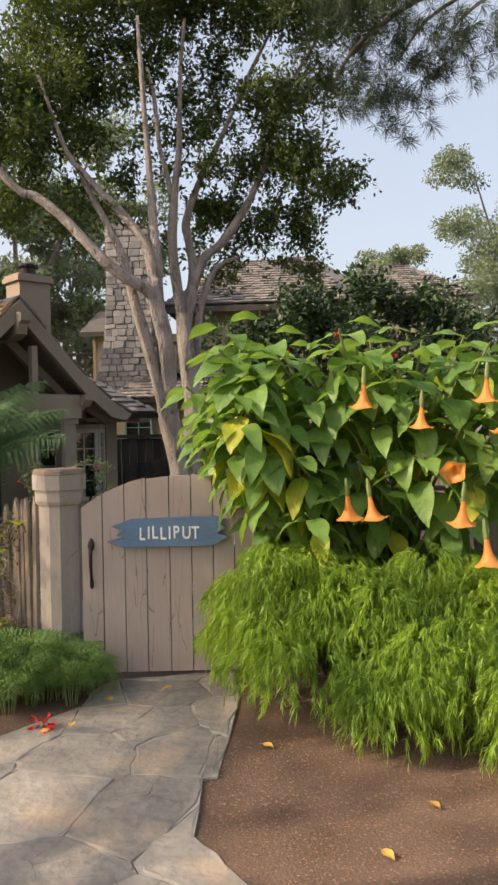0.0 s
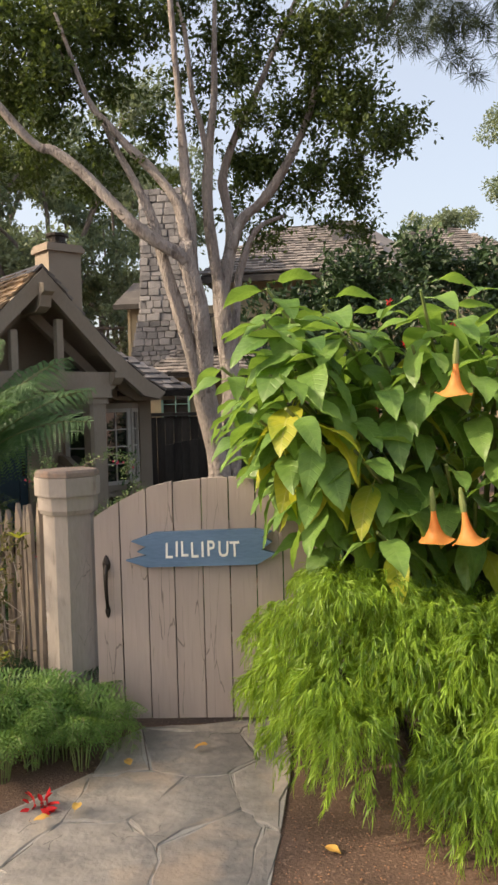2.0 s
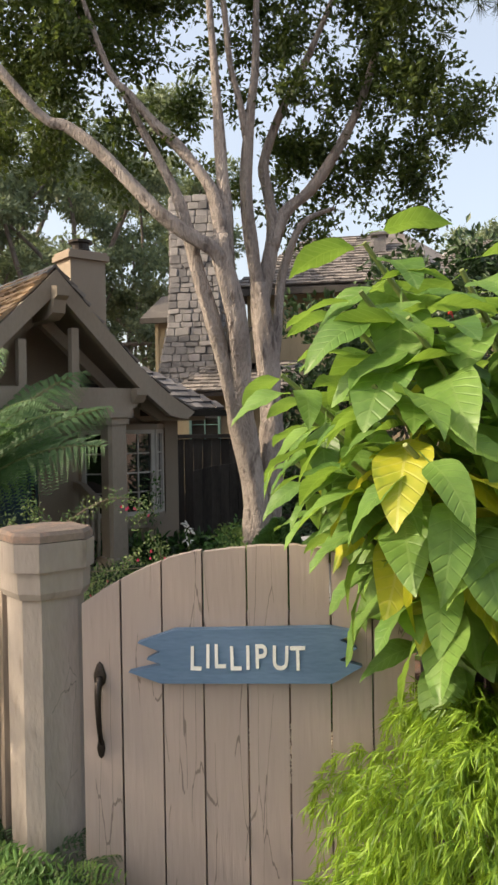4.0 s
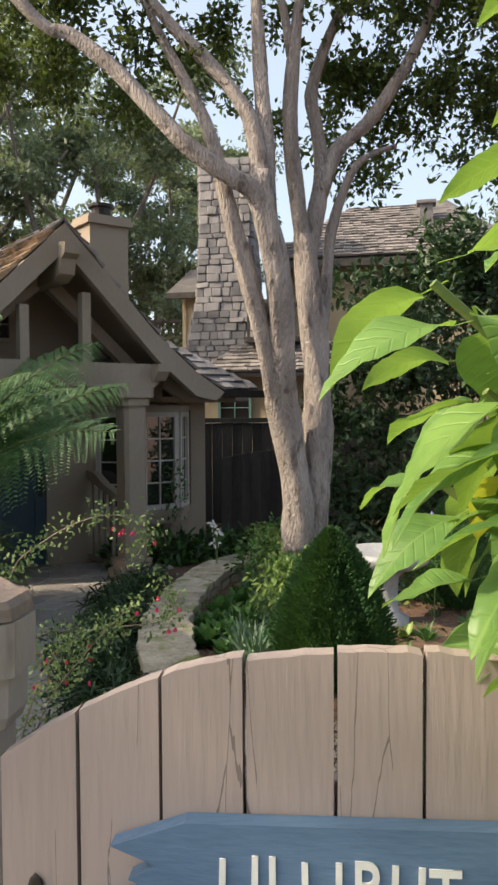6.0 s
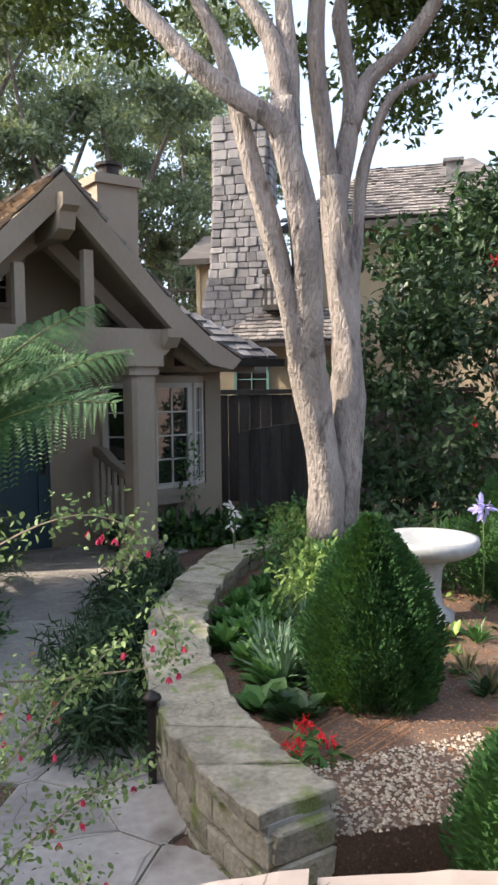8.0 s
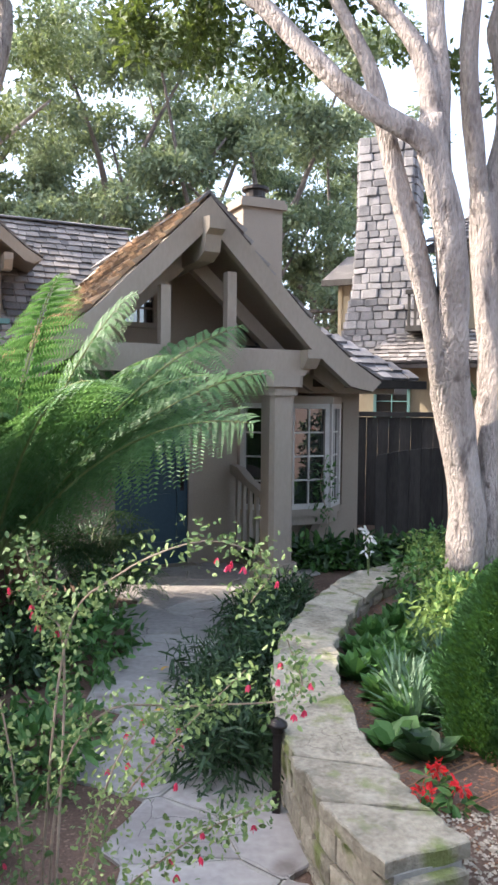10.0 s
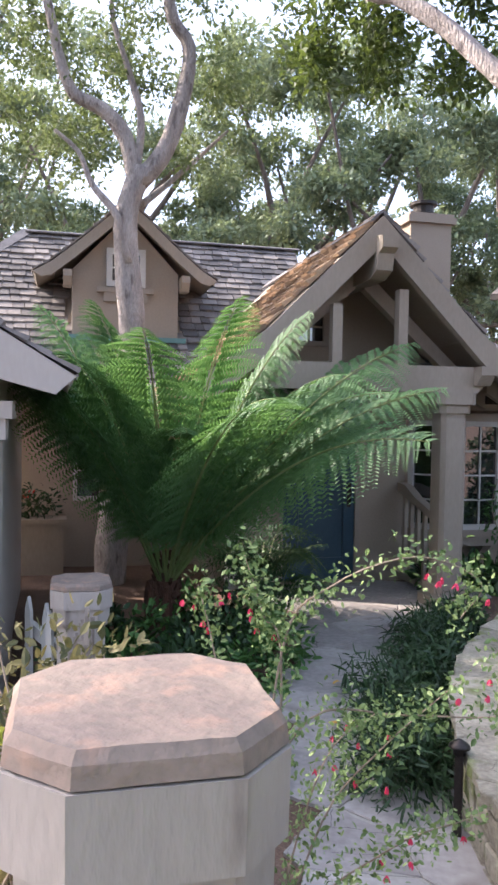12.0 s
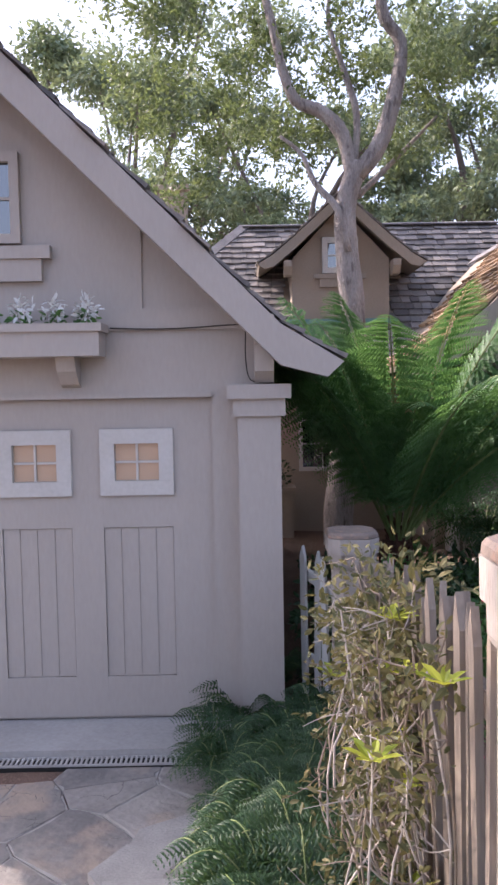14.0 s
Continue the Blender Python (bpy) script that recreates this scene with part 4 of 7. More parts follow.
def gate_top(x):
    return 1.243 - 0.178 * abs((x - 0.385) / 0.6) ** 2.25


for i, (a, b) in enumerate(zip(GATE_EDGES, GATE_EDGES[1:])):
    bm = bmesh.new()
    n = 6
    top = [(a + 0.003 + (b - a - 0.006) * k / n - 0.325, gate_top(a + (b - a) * k / n) + 0.004 * noise.noise((a * 31 + k * 2.3, 0, 0)) + (i % 3 - 1) * 0.004) for k in range(n + 1)]
    prism(bm, [(a + 0.003 - 0.325, 0.035), (b - 0.003 - 0.325, 0.035)] + top[::-1], -0.022 + (i % 2) * 0.002, 0.016, "y")
    part("plank", bm, GATEWOOD, gate, bevel=0.004)
for z in (0.22, 0.90):
    part("ledge", boxes((-0.50, 0.50, 0.018, 0.05, z, z + 0.12)), GATEWOOD, gate, bevel=0.004)
bm = bmesh.new()
tube(bm, [(-0.487, -0.026, 0.815), (-0.487, -0.050, 0.79), (-0.487, -0.056, 0.73), (-0.487, -0.045, 0.66), (-0.487, -0.026, 0.60)], 0.013, 0.008, 8)
lathe(bm, [(0.0, 0.78), (0.018, 0.80), (0.021, 0.825), (0.010, 0.86), (0.0, 0.87)], 10, -0.487, -0.026, squash=0.3)
lathe(bm, [(0.0, 0.55), (0.009, 0.56), (0.014, 0.585), (0.010, 0.61), (0.0, 0.62)], 10, -0.487, -0.026, squash=0.3)
part("gate_handle", bm, IRON, gate, "dark iron pull handle with leaf-shaped ends", smooth=True)

sign = thing("name_sign", pose(0.312, 4.757, 0.895, 0, 0, -8.5), "blue-painted wooden board sign with forked ends and white letters", "sign")
bm = bmesh.new()
prism(bm, [(-0.378, -0.050), (-0.275, -0.086), (0.272, -0.082), (0.366, -0.028), (0.294, -0.008), (0.350, 0.030), (0.296, 0.056), (0.350, 0.080), (0.270, 0.096), (-0.230, 0.086),
           (-0.348, 0.044), (-0.275, 0.016), (-0.320, -0.008), (-0.272, -0.026)], -0.014, 0.02, "y")
part("board", bm, SIGNBLUE, sign, bevel=0.004)
SPREAD = (("L", -0.182), ("I", -0.132), ("L", -0.104), ("L", -0.054), ("I", -0.004), ("P", 0.026), ("U", 0.080), ("T", 0.140))
for ch, x in SPREAD:
    cu = bpy.data.curves.new("letter", "FONT")
    cu.body, cu.size, cu.extrude, cu.offset, cu.resolution_u = ch, 0.108, 0.0015, 0.0015, 4
    ob = new("letter", cu)
    dg = bpy.context.evaluated_depsgraph_get()
    me = bpy.data.meshes.new_from_object(ob.evaluated_get(dg))
    bpy.data.objects.remove(ob)
    me.materials.clear()
    link("letter", me, WHITE, sign, pose(x, -0.0165, -0.036 + 0.004 * math.sin(x * 40), 90, random.uniform(-2, 2), 0) @ Matrix.Diagonal((0.74, 1, 1, 1)), "white painted letter")


def octagon_post(name, x, y, z0, z1, r, label, squash=1.0, turn=0.0):
    """A post of eight sides with a two-tier head and a rough cap."""
    post = thing(name, pose(x, y, 0, 0, 0, turn), label, "post", "posts of the fence")
    bm = bmesh.new()
    chamfered(bm, 0, 0, r * 0.77, z0, z1 - 0.20, 0.42)
    part("shaft", bm, POSTWOOD, post, bevel=0.008)
    bm = bmesh.new()
    chamfered(bm, 0, 0, r * 0.84, z1 - 0.222, z1 - 0.20, 0.42, r * 0.90)
    chamfered(bm, 0, 0, r * 0.90, z1 - 0.20, z1 - 0.130, 0.42, r * 0.91)
    part("collar", bm, POSTWOOD, post, bevel=0.004)
    bm = bmesh.new()
    chamfered(bm, 0, 0, r * 0.99, z1 - 0.129, z1 - 0.036, 0.42, r)
    part("head", bm, POSTWOOD, post, bevel=0.005)
    bm = bmesh.new()
    chamfered(bm, 0, 0, r * 0.99, z1 - 0.033, z1 - 0.012, 0.44, r * 0.975)
    chamfered(bm, 0, 0, r * 0.975, z1 - 0.012, z1, 0.44, r * 0.92)
    bmesh.ops.subdivide_edges(bm, edges=bm.edges[:], cuts=4, use_grid_fill=True)
    for v in bm.verts:
        v.co += Vector((noise.noise(v.co * 30), noise.noise(v.co * 30 + Vector((5, 0, 0))), 0.8 * noise.noise(v.co * 22 + Vector((9, 0, 0))))) * 0.0022
    part("cap", bm, CAPWOOD, post, "worn cap with peeling warm paint", smooth=False)
    return post


octagon_post("gate_pillar", -0.353, 4.985, -0.1, 1.295, 0.143, "taupe eight-sided gate pillar with worn tiered cap", turn=34)
octagon_post("fence_post", -2.13, 7.66, -0.6, 0.755, 0.155, "low taupe eight-sided fence post with tiered cap", turn=34)
part_post = thing("gate_post", pose(0.93, 4.71, 0, 0, 0, -8.5), "weathered square wooden gate post", "post", "posts of the fence")
part("shaft", boxes((-0.055, 0.055, -0.055, 0.055, -0.1, 1.16)), GATEWOOD, part_post, bevel=0.008)


def stake_mesh(seed, pointed, w, h, t=0.02):
    rng = random.Random(seed)
    bm = bmesh.new()
    tip = 0.07 if pointed else 0.012
    prism(bm, [(-w / 2, 0), (w / 2, 0), (w / 2 * rng.uniform(0.85, 1.05), h - tip), (rng.uniform(-0.008, 0.008), h), (-w / 2 * rng.uniform(0.85, 1.05), h - tip * rng.uniform(0.8, 1.2))], -t / 2, t / 2, "y")
    bmesh.ops.recalc_face_normals(bm, faces=bm.faces)
    me = bpy.data.meshes.new("picket")
    bm.to_mesh(me)
    bm.free()
    return me


def picket_fence(name, a, b, za, zb, ha, hb, step, material, label, pointed, w, seed):
    """Pickets between two points of the plan; za, zb the foot, ha, hb the height at each end."""
    rng = random.Random(seed)
    ang = math.degrees(math.atan2(b[1] - a[1], b[0] - a[0]))
    L = math.hypot(b[0] - a[0], b[1] - a[1])
    root = thing(name, pose(a[0], a[1], 0, 0, 0, ang), label, "fence")
    meshes = [stake_mesh(seed + k, pointed, w * rng.uniform(0.85, 1.15), 1.0) for k in range(5)]
    for me in meshes:
        me.materials.append(material)
    n = int(L / step)
    for k in range(n):
        f = (k + 0.5) / n
        ob = new("picket", meshes[k % 5])
        ob.parent = root
        h = (ha + (hb - ha) * f) * rng.uniform(0.965, 1.03)
        ob.matrix_basis = pose(L * f, rng.uniform(-0.006, 0.006), za + (zb - za) * f, rng.uniform(-1.5, 1.5), rng.uniform(-1.2, 1.2), rng.uniform(-9, 9)) @ Matrix.Diagonal((1, 1, h, 1))
    for q in (0.28, 0.78):
        bm = bmesh.new()
        prism(bm, [(0, za + ha * q), (L, zb + hb * q), (L, zb + hb * q + 0.07), (0, za + ha * q + 0.07)], 0.014, 0.05, "y")
        part("rail", bm, material, root)
    return root


picket_fence("stake_fence", (-2.0, 7.52), (-0.50, 5.03), -0.50, -0.1, 1.15, 1.22, 0.075, STAKE, "weathered grey-brown grape-stake fence beside the pillar", True, 0.062, 11)
picket_fence("picket_fence", (-2.62, 7.86), (-2.30, 7.74), -0.55, -0.55, 1.17, 1.05, 0.105, WHITEPICKET, "short run of grey-white pointed pickets", True, 0.05, 12)
picket_fence("stake_fence", (1.0, 4.73), (4.6, 4.35), 0, 0, 1.1, 1.1, 0.082, STAKE, "weathered grape-stake fence behind the shrub", True, 0.062, 13)


# ---- curved garden wall ----
def wall_line(f):
    """Middle line of the curved wall and its half width, f from 0 to 1."""
    key = ((0.34, 6.74), (0.12, 7.10), (-0.05, 7.58), (-0.17, 8.22), (-0.19, 8.92), (-0.08, 9.75), (0.14, 10.55), (0.42, 10.98), (0.78, 11.22), (1.2, 11.40))
    x = f * (len(key) - 1)
    i = min(int(x), len(key) - 2)
    t = x - i
    return Vector(key[i]).lerp(Vector(key[i + 1]), t)


garden_wall = thing("garden_wall", pose(0, 0, 0), "low curved retaining wall of pale stone with lichen-stained slab coping", "wall")
rw = random.Random(4)
WALL_TOP = 0.22


def wall_frame(f):
    p = wall_line(f)
    d = (wall_line(min(1, f + 0.04)) - wall_line(max(0, f - 0.04))).normalized()
    return p, Vector((d.y, -d.x))


f, k, skew = 0.0, 0, 0.0
while f < 1:
    g = min(1.0, f + rw.uniform(0.06, 0.13))
    hw = 0.165
    ring = []
    steps = 3
    skew_next = 0.0 if g >= 1 else rw.uniform(-0.03, 0.03)
    for j in range(steps + 1):
        q = j / steps
        p, n = wall_frame(min(1, max(0, f + 0.0008 + skew * (1 - q) + skew_next * q + (g - f - 0.0016) * q)))
        ring.append(p + n * (hw + rw.uniform(-0.012, 0.016)))
    for j in range(steps, -1, -1):
        q = j / steps
        p, n = wall_frame(min(1, max(0, f + 0.0008 - skew * (1 - q) - skew_next * q + (g - f - 0.0016) * q)))
        ring.append(p - n * (hw + rw.uniform(-0.012, 0.016)))
    skew = skew_next
    c = sum((Vector(q) for q in ring), Vector((0, 0))) / len(ring)
    stone_slab("coping_stone", [tuple(q) for q in ring], tuple(c), lambda x, y: WALL_TOP, 0.055, WALLSTONE, garden_wall, 700 + k, rw.uniform(-0.0015, 0.0015))
    f, k = g, k + 1
core = bmesh.new()
prev = None
for j in range(41):
    p, n = wall_frame(j / 40)
    zb = -0.25
    quad = [core.verts.new((*(p + n * s), z)) for s, z in ((-0.125, zb), (0.125, zb), (0.125, WALL_TOP - 0.05), (-0.125, WALL_TOP - 0.05))]
    if prev:
        for i in range(4):
            core.faces.new((prev[i], prev[(i + 1) % 4], quad[(i + 1) % 4], quad[i]))
    else:
        core.faces.new(quad)
    prev = quad
core.faces.new(prev[::-1])
part("wall_core", core, MORTAR, garden_wall)


def rubble_mesh(seed):
    rng = random.Random(seed)
    bm = bmesh.new()
    for v in box(bm, -0.5, 0.5, -0.5, 0.5, -0.5, 0.5):
        v.co = Vector((v.co.x * rng.uniform(0.82, 1), v.co.y * rng.uniform(0.8, 1), v.co.z * rng.uniform(0.82, 1)))
    bmesh.ops.bevel(bm, geom=bm.edges[:], offset=0.09, segments=1, affect="EDGES")
    bmesh.ops.recalc_face_normals(bm, faces=bm.faces)
    me = bpy.data.meshes.new("stone")
    bm.to_mesh(me)
    bm.free()
    return me


RUBBLE = [rubble_mesh(k) for k in range(6)]
for me in RUBBLE:
    me.materials.append(WALLSTONE)
for course in range(3):
    f = 0.0
    while f < 0.97:
        w = rw.uniform(0.025, 0.05)
        for side in (-1, 1):
            p, n = wall_frame(f + w / 2)
            ob = new("stone", RUBBLE[rw.randrange(6)])
            ob.parent = garden_wall
            q = p + n * side * 0.115
            ob.matrix_basis = Matrix.Translation((q.x, q.y, -0.17 + course * 0.125)) @ pose(0, 0, 0, rw.uniform(-4, 4), rw.uniform(-4, 4), math.degrees(math.atan2(n.y, n.x)) - 90) @ Matrix.Diagonal((w * 5.1, 0.07, 0.118, 1))
        f += w
for z in (-0.14, -0.01, 0.10):
    p, n = wall_frame(0.0)
    d = Vector((n.y, -n.x))
    ob = new("stone", RUBBLE[2])
    ob.parent = garden_wall
    q = p - (wall_line(0.03) - wall_line(0)).normalized() * 0.0
    ob.matrix_basis = Matrix.Translation((q.x, q.y, z)) @ pose(0, 0, 0, 0, 0, math.degrees(math.atan2(n.y, n.x))) @ Matrix.Diagonal((0.26, 0.09, 0.118, 1))

# soil of the raised bed
bm = bmesh.new()
pts = [wall_frame(j / 20)[0] + wall_frame(j / 20)[1] * 0.08 for j in range(21)]
rim = [(p.x, p.y) for p in pts] + [(3.2, 11.8), (3.8, 9.0), (3.4, 7.6), (1.2, 6.9)]
prism(bm, rim, -0.2, 0.07, "z")
bed = part("planting_bed", bm, SOIL, None)
tagged(bed, "raised bed of dark brown bark-littered soil", "bed", kind="structure")


# ---- trees ----
def tree(name, x, y, z, label, limbs, crowns, bark, leaf, leaf_size, twigs, per, seg=10, group="", wob=0.12, length=0.35):
    """limbs: (points, r0, r1) from the foot; crowns: (centre, radii, share)."""
    root = thing(name, pose(x, y, z), label, "tree", group)
    for i, (pts, r0, r1) in enumerate(limbs):
        bm = bmesh.new()
        tube(bm, pts, r0, r1, seg if r0 > 0.06 else 6, wob)
        part("trunk" if i == 0 else "limb", bm, bark, root, smooth=True)
    chunks = [sprays(c, r, int(twigs * s), per, leaf_size, DIAMOND, length) for c, r, s in crowns]
    ob = foliage("crown", chunks, leaf, root, kind="stuff")
    return root


TX, TY = 0.85, 9.8
GREAT_LIMBS = []
GREAT_LIMBS.append(([(-0.04, -0.08, 0.47), (-0.05, -0.08, 0.78), (-0.08, -0.10, 1.11), (-0.13, -0.14, 1.45), (-0.20, -0.22, 1.77), (-0.20, -0.32, 1.99)], 0.129, 0.109))
GREAT_LIMBS.append(([(0.09, 0.06, 0.44), (0.11, 0.06, 0.85), (0.13, 0.06, 1.34), (0.13, 0.10, 1.82), (0.10, 0.12, 2.21), (0.05, 0.12, 2.65), (0.02, 0.12, 3.03)], 0.125, 0.095))
GREAT_LIMBS.append(([(-0.10, -0.12, 1.30), (-0.15, -0.17, 1.54), (-0.25, -0.28, 1.82), (-0.34, -0.40, 2.17), (-0.46, -0.48, 2.60), (-0.57, -0.50, 2.99), (-0.67, -0.45, 3.41), (-0.77, -0.40, 3.75), (-0.92, -0.35, 4.07), (-1.09, -0.30, 4.39), (-1.26, -0.25, 4.76), (-1.77, -0.20, 5.62)], 0.098, 0.018))
GREAT_LIMBS.append(([(-0.11, -0.13, 1.40), (-0.16, -0.20, 1.68), (-0.19, -0.30, 1.91), (-0.20, -0.40, 2.17), (-0.24, -0.50, 2.51), (-0.30, -0.55, 2.89), (-0.36, -0.55, 3.17), (-0.36, -0.52, 3.33)], 0.107, 0.086))
GREAT_LIMBS.append(([(-0.29, -0.53, 2.81), (-0.33, -0.56, 3.04), (-0.44, -0.60, 3.18), (-0.62, -0.65, 3.28), (-0.87, -0.68, 3.46), (-1.15, -0.66, 3.75), (-1.43, -0.62, 4.05), (-1.71, -0.60, 4.26), (-1.95, -0.60, 4.37), (-2.63, -0.60, 5.15), (-3.12, -0.60, 5.44), (-3.61, -0.60, 5.58)], 0.076, 0.032))
GREAT_LIMBS.append(([(-0.32, -0.55, 3.02), (-0.36, -0.50, 3.33), (-0.42, -0.45, 3.69), (-0.53, -0.42, 3.92), (-0.73, -0.40, 4.16), (-0.98, -0.40, 4.40), (-1.18, -0.40, 4.64), (-1.35, -0.40, 4.85), (-1.66, -0.40, 5.74)], 0.080, 0.018))
GREAT_LIMBS.append(([(-0.32, -0.54, 3.02), (-0.32, -0.45, 3.48), (-0.35, -0.40, 4.02), (-0.37, -0.40, 4.45), (-0.40, -0.40, 4.88), (-0.46, -0.40, 5.87), (-0.49, -0.40, 6.51)], 0.076, 0.018))
GREAT_LIMBS.append(([(0.04, 0.12, 2.79), (-0.03, 0.10, 3.36), (-0.08, 0.10, 3.88), (-0.06, 0.10, 4.45), (-0.01, 0.10, 4.88), (0.02, 0.10, 5.16), (0.06, 0.10, 6.16), (0.12, 0.10, 6.78)], 0.080, 0.018))
GREAT_LIMBS.append(([(0.03, 0.12, 2.79), (0.15, 0.20, 3.29), (0.19, 0.28, 3.66), (0.14, 0.30, 4.00), (0.12, 0.30, 4.30), (0.28, 0.30, 4.74), (0.53, 0.30, 5.24), (1.02, 0.30, 6.30), (1.33, 0.30, 6.89)], 0.080, 0.018))
GREAT_LIMBS.append(([(0.17, 0.22, 3.39), (0.32, 0.30, 3.76), (0.57, 0.30, 4.00), (0.85, 0.30, 4.39), (1.08, 0.30, 4.84), (1.24, 0.30, 5.31), (1.38, 0.30, 5.87), (1.65, 0.30, 6.31), (1.99, 0.30, 6.85)], 0.071, 0.018))
GREAT_LIMBS.append(([(0.14, 0.10, 2.11), (0.23, 0.25, 2.72), (0.28, 0.30, 3.12), (0.41, 0.30, 3.52), (0.56, 0.30, 3.72), (0.84, 0.40, 3.85)], 0.058, 0.022))
GREAT_LIMBS.append(([(-0.07, 0.10, 4.45), (-0.14, 0.05, 4.76), (-0.23, 0.00, 5.10), (-0.29, 0.00, 5.76), (-0.37, 0.00, 6.09)], 0.044, 0.018))
GREAT_CROWN = []
GREAT_CROWN += [((x, dy, z), (r, r, r * 0.85), 3.3 * r * r) for x, dy, z, r in ((-2.25, -0.20, 5.61, 0.44), (-1.63, -0.02, 5.72, 0.45), (-1.11, 0.66, 6.14, 0.38), (-2.43, 0.40, 5.28, 0.45), (-1.70, -0.19, 5.09, 0.37), (-1.07, 0.22, 5.40, 0.25), (-2.59, 0.27, 4.54, 0.27), (-1.93, -0.11, 4.63, 0.29), (-2.14, 0.58, 4.48, 0.22), (-1.28, -0.16, 4.41, 0.20))]
GREAT_CROWN += [((x, dy, z), (r, r, r * 0.85), 3.3 * r * r) for x, dy, z, r in ((-0.57, 0.17, 5.90, 0.21), (-0.26, 0.32, 5.40, 0.19), (0.21, 0.22, 5.48, 0.25), (0.08, 0.40, 6.03, 0.24), (-0.73, 0.59, 4.94, 0.21), (0.62, 0.85, 5.84, 0.25), (0.50, 0.04, 4.84, 0.16), (0.95, 0.48, 4.93, 0.27), (0.81, 0.54, 4.47, 0.21), (0.97, 0.05, 5.82, 0.29))]
GREAT_CROWN += [((x, dy, z), (r, r, r * 0.85), 3.3 * r * r) for x, dy, z, r in ((1.26, -0.30, 5.76, 0.27), (1.94, 0.87, 6.19, 0.37), (1.43, 0.06, 5.32, 0.33), (1.70, 0.08, 5.05, 0.32), (2.33, 0.77, 5.12, 0.26), (2.13, 0.40, 4.62, 0.18), (1.57, 0.27, 4.39, 0.24), (1.71, 0.63, 4.11, 0.13), (2.31, -0.26, 4.70, 0.10), (1.22, 0.55, 5.29, 0.26))]
GREAT_CROWN += [((x, dy, z), (r, r, r * 0.85), 3.3 * r * r) for x, dy, z, r in ((-1.34, 0.15, 4.12, 0.15), (-0.84, -0.19, 4.24, 0.14), (0.57, 0.49, 6.21, 0.27), (-0.14, 0.82, 5.01, 0.16), (0.26, -0.05, 4.91, 0.15), (-1.79, 0.46, 6.66, 0.54), (-0.98, 0.06, 6.65, 0.58), (0.01, 0.59, 7.07, 0.58), (0.88, 0.57, 7.20, 0.54), (1.62, -0.04, 6.86, 0.51))]
GREAT_CROWN += [((x, dy, z), (r, r, r * 0.85), 3.3 * r * r) for x, dy, z, r in ((2.50, 0.70, 7.35, 0.47), (-1.54, 0.49, 5.94, 0.43), (-0.51, 0.52, 6.36, 0.32), (-1.39, 0.68, 7.65, 0.66), (-0.15, 0.21, 7.55, 0.63), (1.19, 0.61, 7.90, 0.65), (2.53, 0.75, 8.02, 0.59), (1.62, -0.18, 4.81, 0.25), (2.15, 0.72, 4.90, 0.16), (0.58, 0.65, 4.44, 0.28))]
GREAT_CROWN += [((x, dy, z), (r, r, r * 0.85), 3.3 * r * r) for x, dy, z, r in ((0.96, 0.73, 4.35, 0.19), (1.24, 0.43, 4.31, 0.27), (1.72, 0.93, 4.26, 0.23), (1.38, 0.56, 3.78, 0.13), (1.88, 1.08, 3.83, 0.19), (0.46, 0.55, 3.71, 0.13), (0.77, 0.81, 3.98, 0.16), (0.44, 0.66, 4.40, 0.18), (-0.46, 0.85, 4.39, 0.11), (-0.13, 0.48, 3.98, 0.13))]
GREAT_CROWN += [((x, dy, z), (r, r, r * 0.85), 3.3 * r * r) for x, dy, z, r in ((0.55, 0.46, 3.53, 0.14), (0.35, 0.97, 4.27, 0.15), (1.17, 0.98, 4.18, 0.15), (-1.54, 0.81, 4.49, 0.21), (-2.01, 1.13, 4.49, 0.20))]
tree("oak_tree", TX, TY, 0.0, "old many-stemmed oak with pale bark and a dark open crown", GREAT_LIMBS, GREAT_CROWN, BARK, OAK, 0.072, 300, 14, 16, wob=0.24, length=0.26)

T2 = uv(2.92, 11.6, -0.15)


def lean(du, dz, dv=0.0):
    return (0.829 * du - 0.559 * dv, 0.559 * du + 0.829 * dv, dz)


SMALL_LIMBS = [
    ([lean(0, -0.2), lean(0.06, 1.0), lean(0.20, 2.29), lean(0.15, 3.22), lean(0.12, 3.8), lean(0.26, 4.3)], 0.17, 0.11),
    ([lean(0.22, 4.1), lean(0.10, 4.6), lean(-0.12, 4.85), lean(-0.41, 4.98), lean(-0.55, 5.3), lean(-0.62, 5.6), lean(-0.9, 6.8)], 0.09, 0.04),
    ([lean(0.24, 4.15), lean(0.51, 4.49), lean(0.70, 5.1), lean(0.75, 5.59), lean(0.54, 6.0), lean(0.6, 7.2)], 0.10, 0.05),
    ([lean(0.14, 3.3, -0.1), lean(0.02, 3.75, -0.15), lean(-0.22, 4.05, -0.1), lean(-0.36, 4.4), lean(-0.6, 4.6)], 0.05, 0.02),
    ([lean(0.22, 4.2), lean(0.26, 4.8), lean(0.12, 5.3), lean(-0.05, 5.9), lean(0.1, 6.5)], 0.05, 0.02),
    ([lean(-0.12, 4.85), lean(0.06, 4.6), lean(0.18, 4.35)], 0.05, 0.05),
    ([lean(0.3, 4.0, 0.3), lean(0.6, 4.3, 0.5), lean(0.9, 4.6, 0.6), lean(1.3, 5.0, 0.6)], 0.04, 0.015),
]
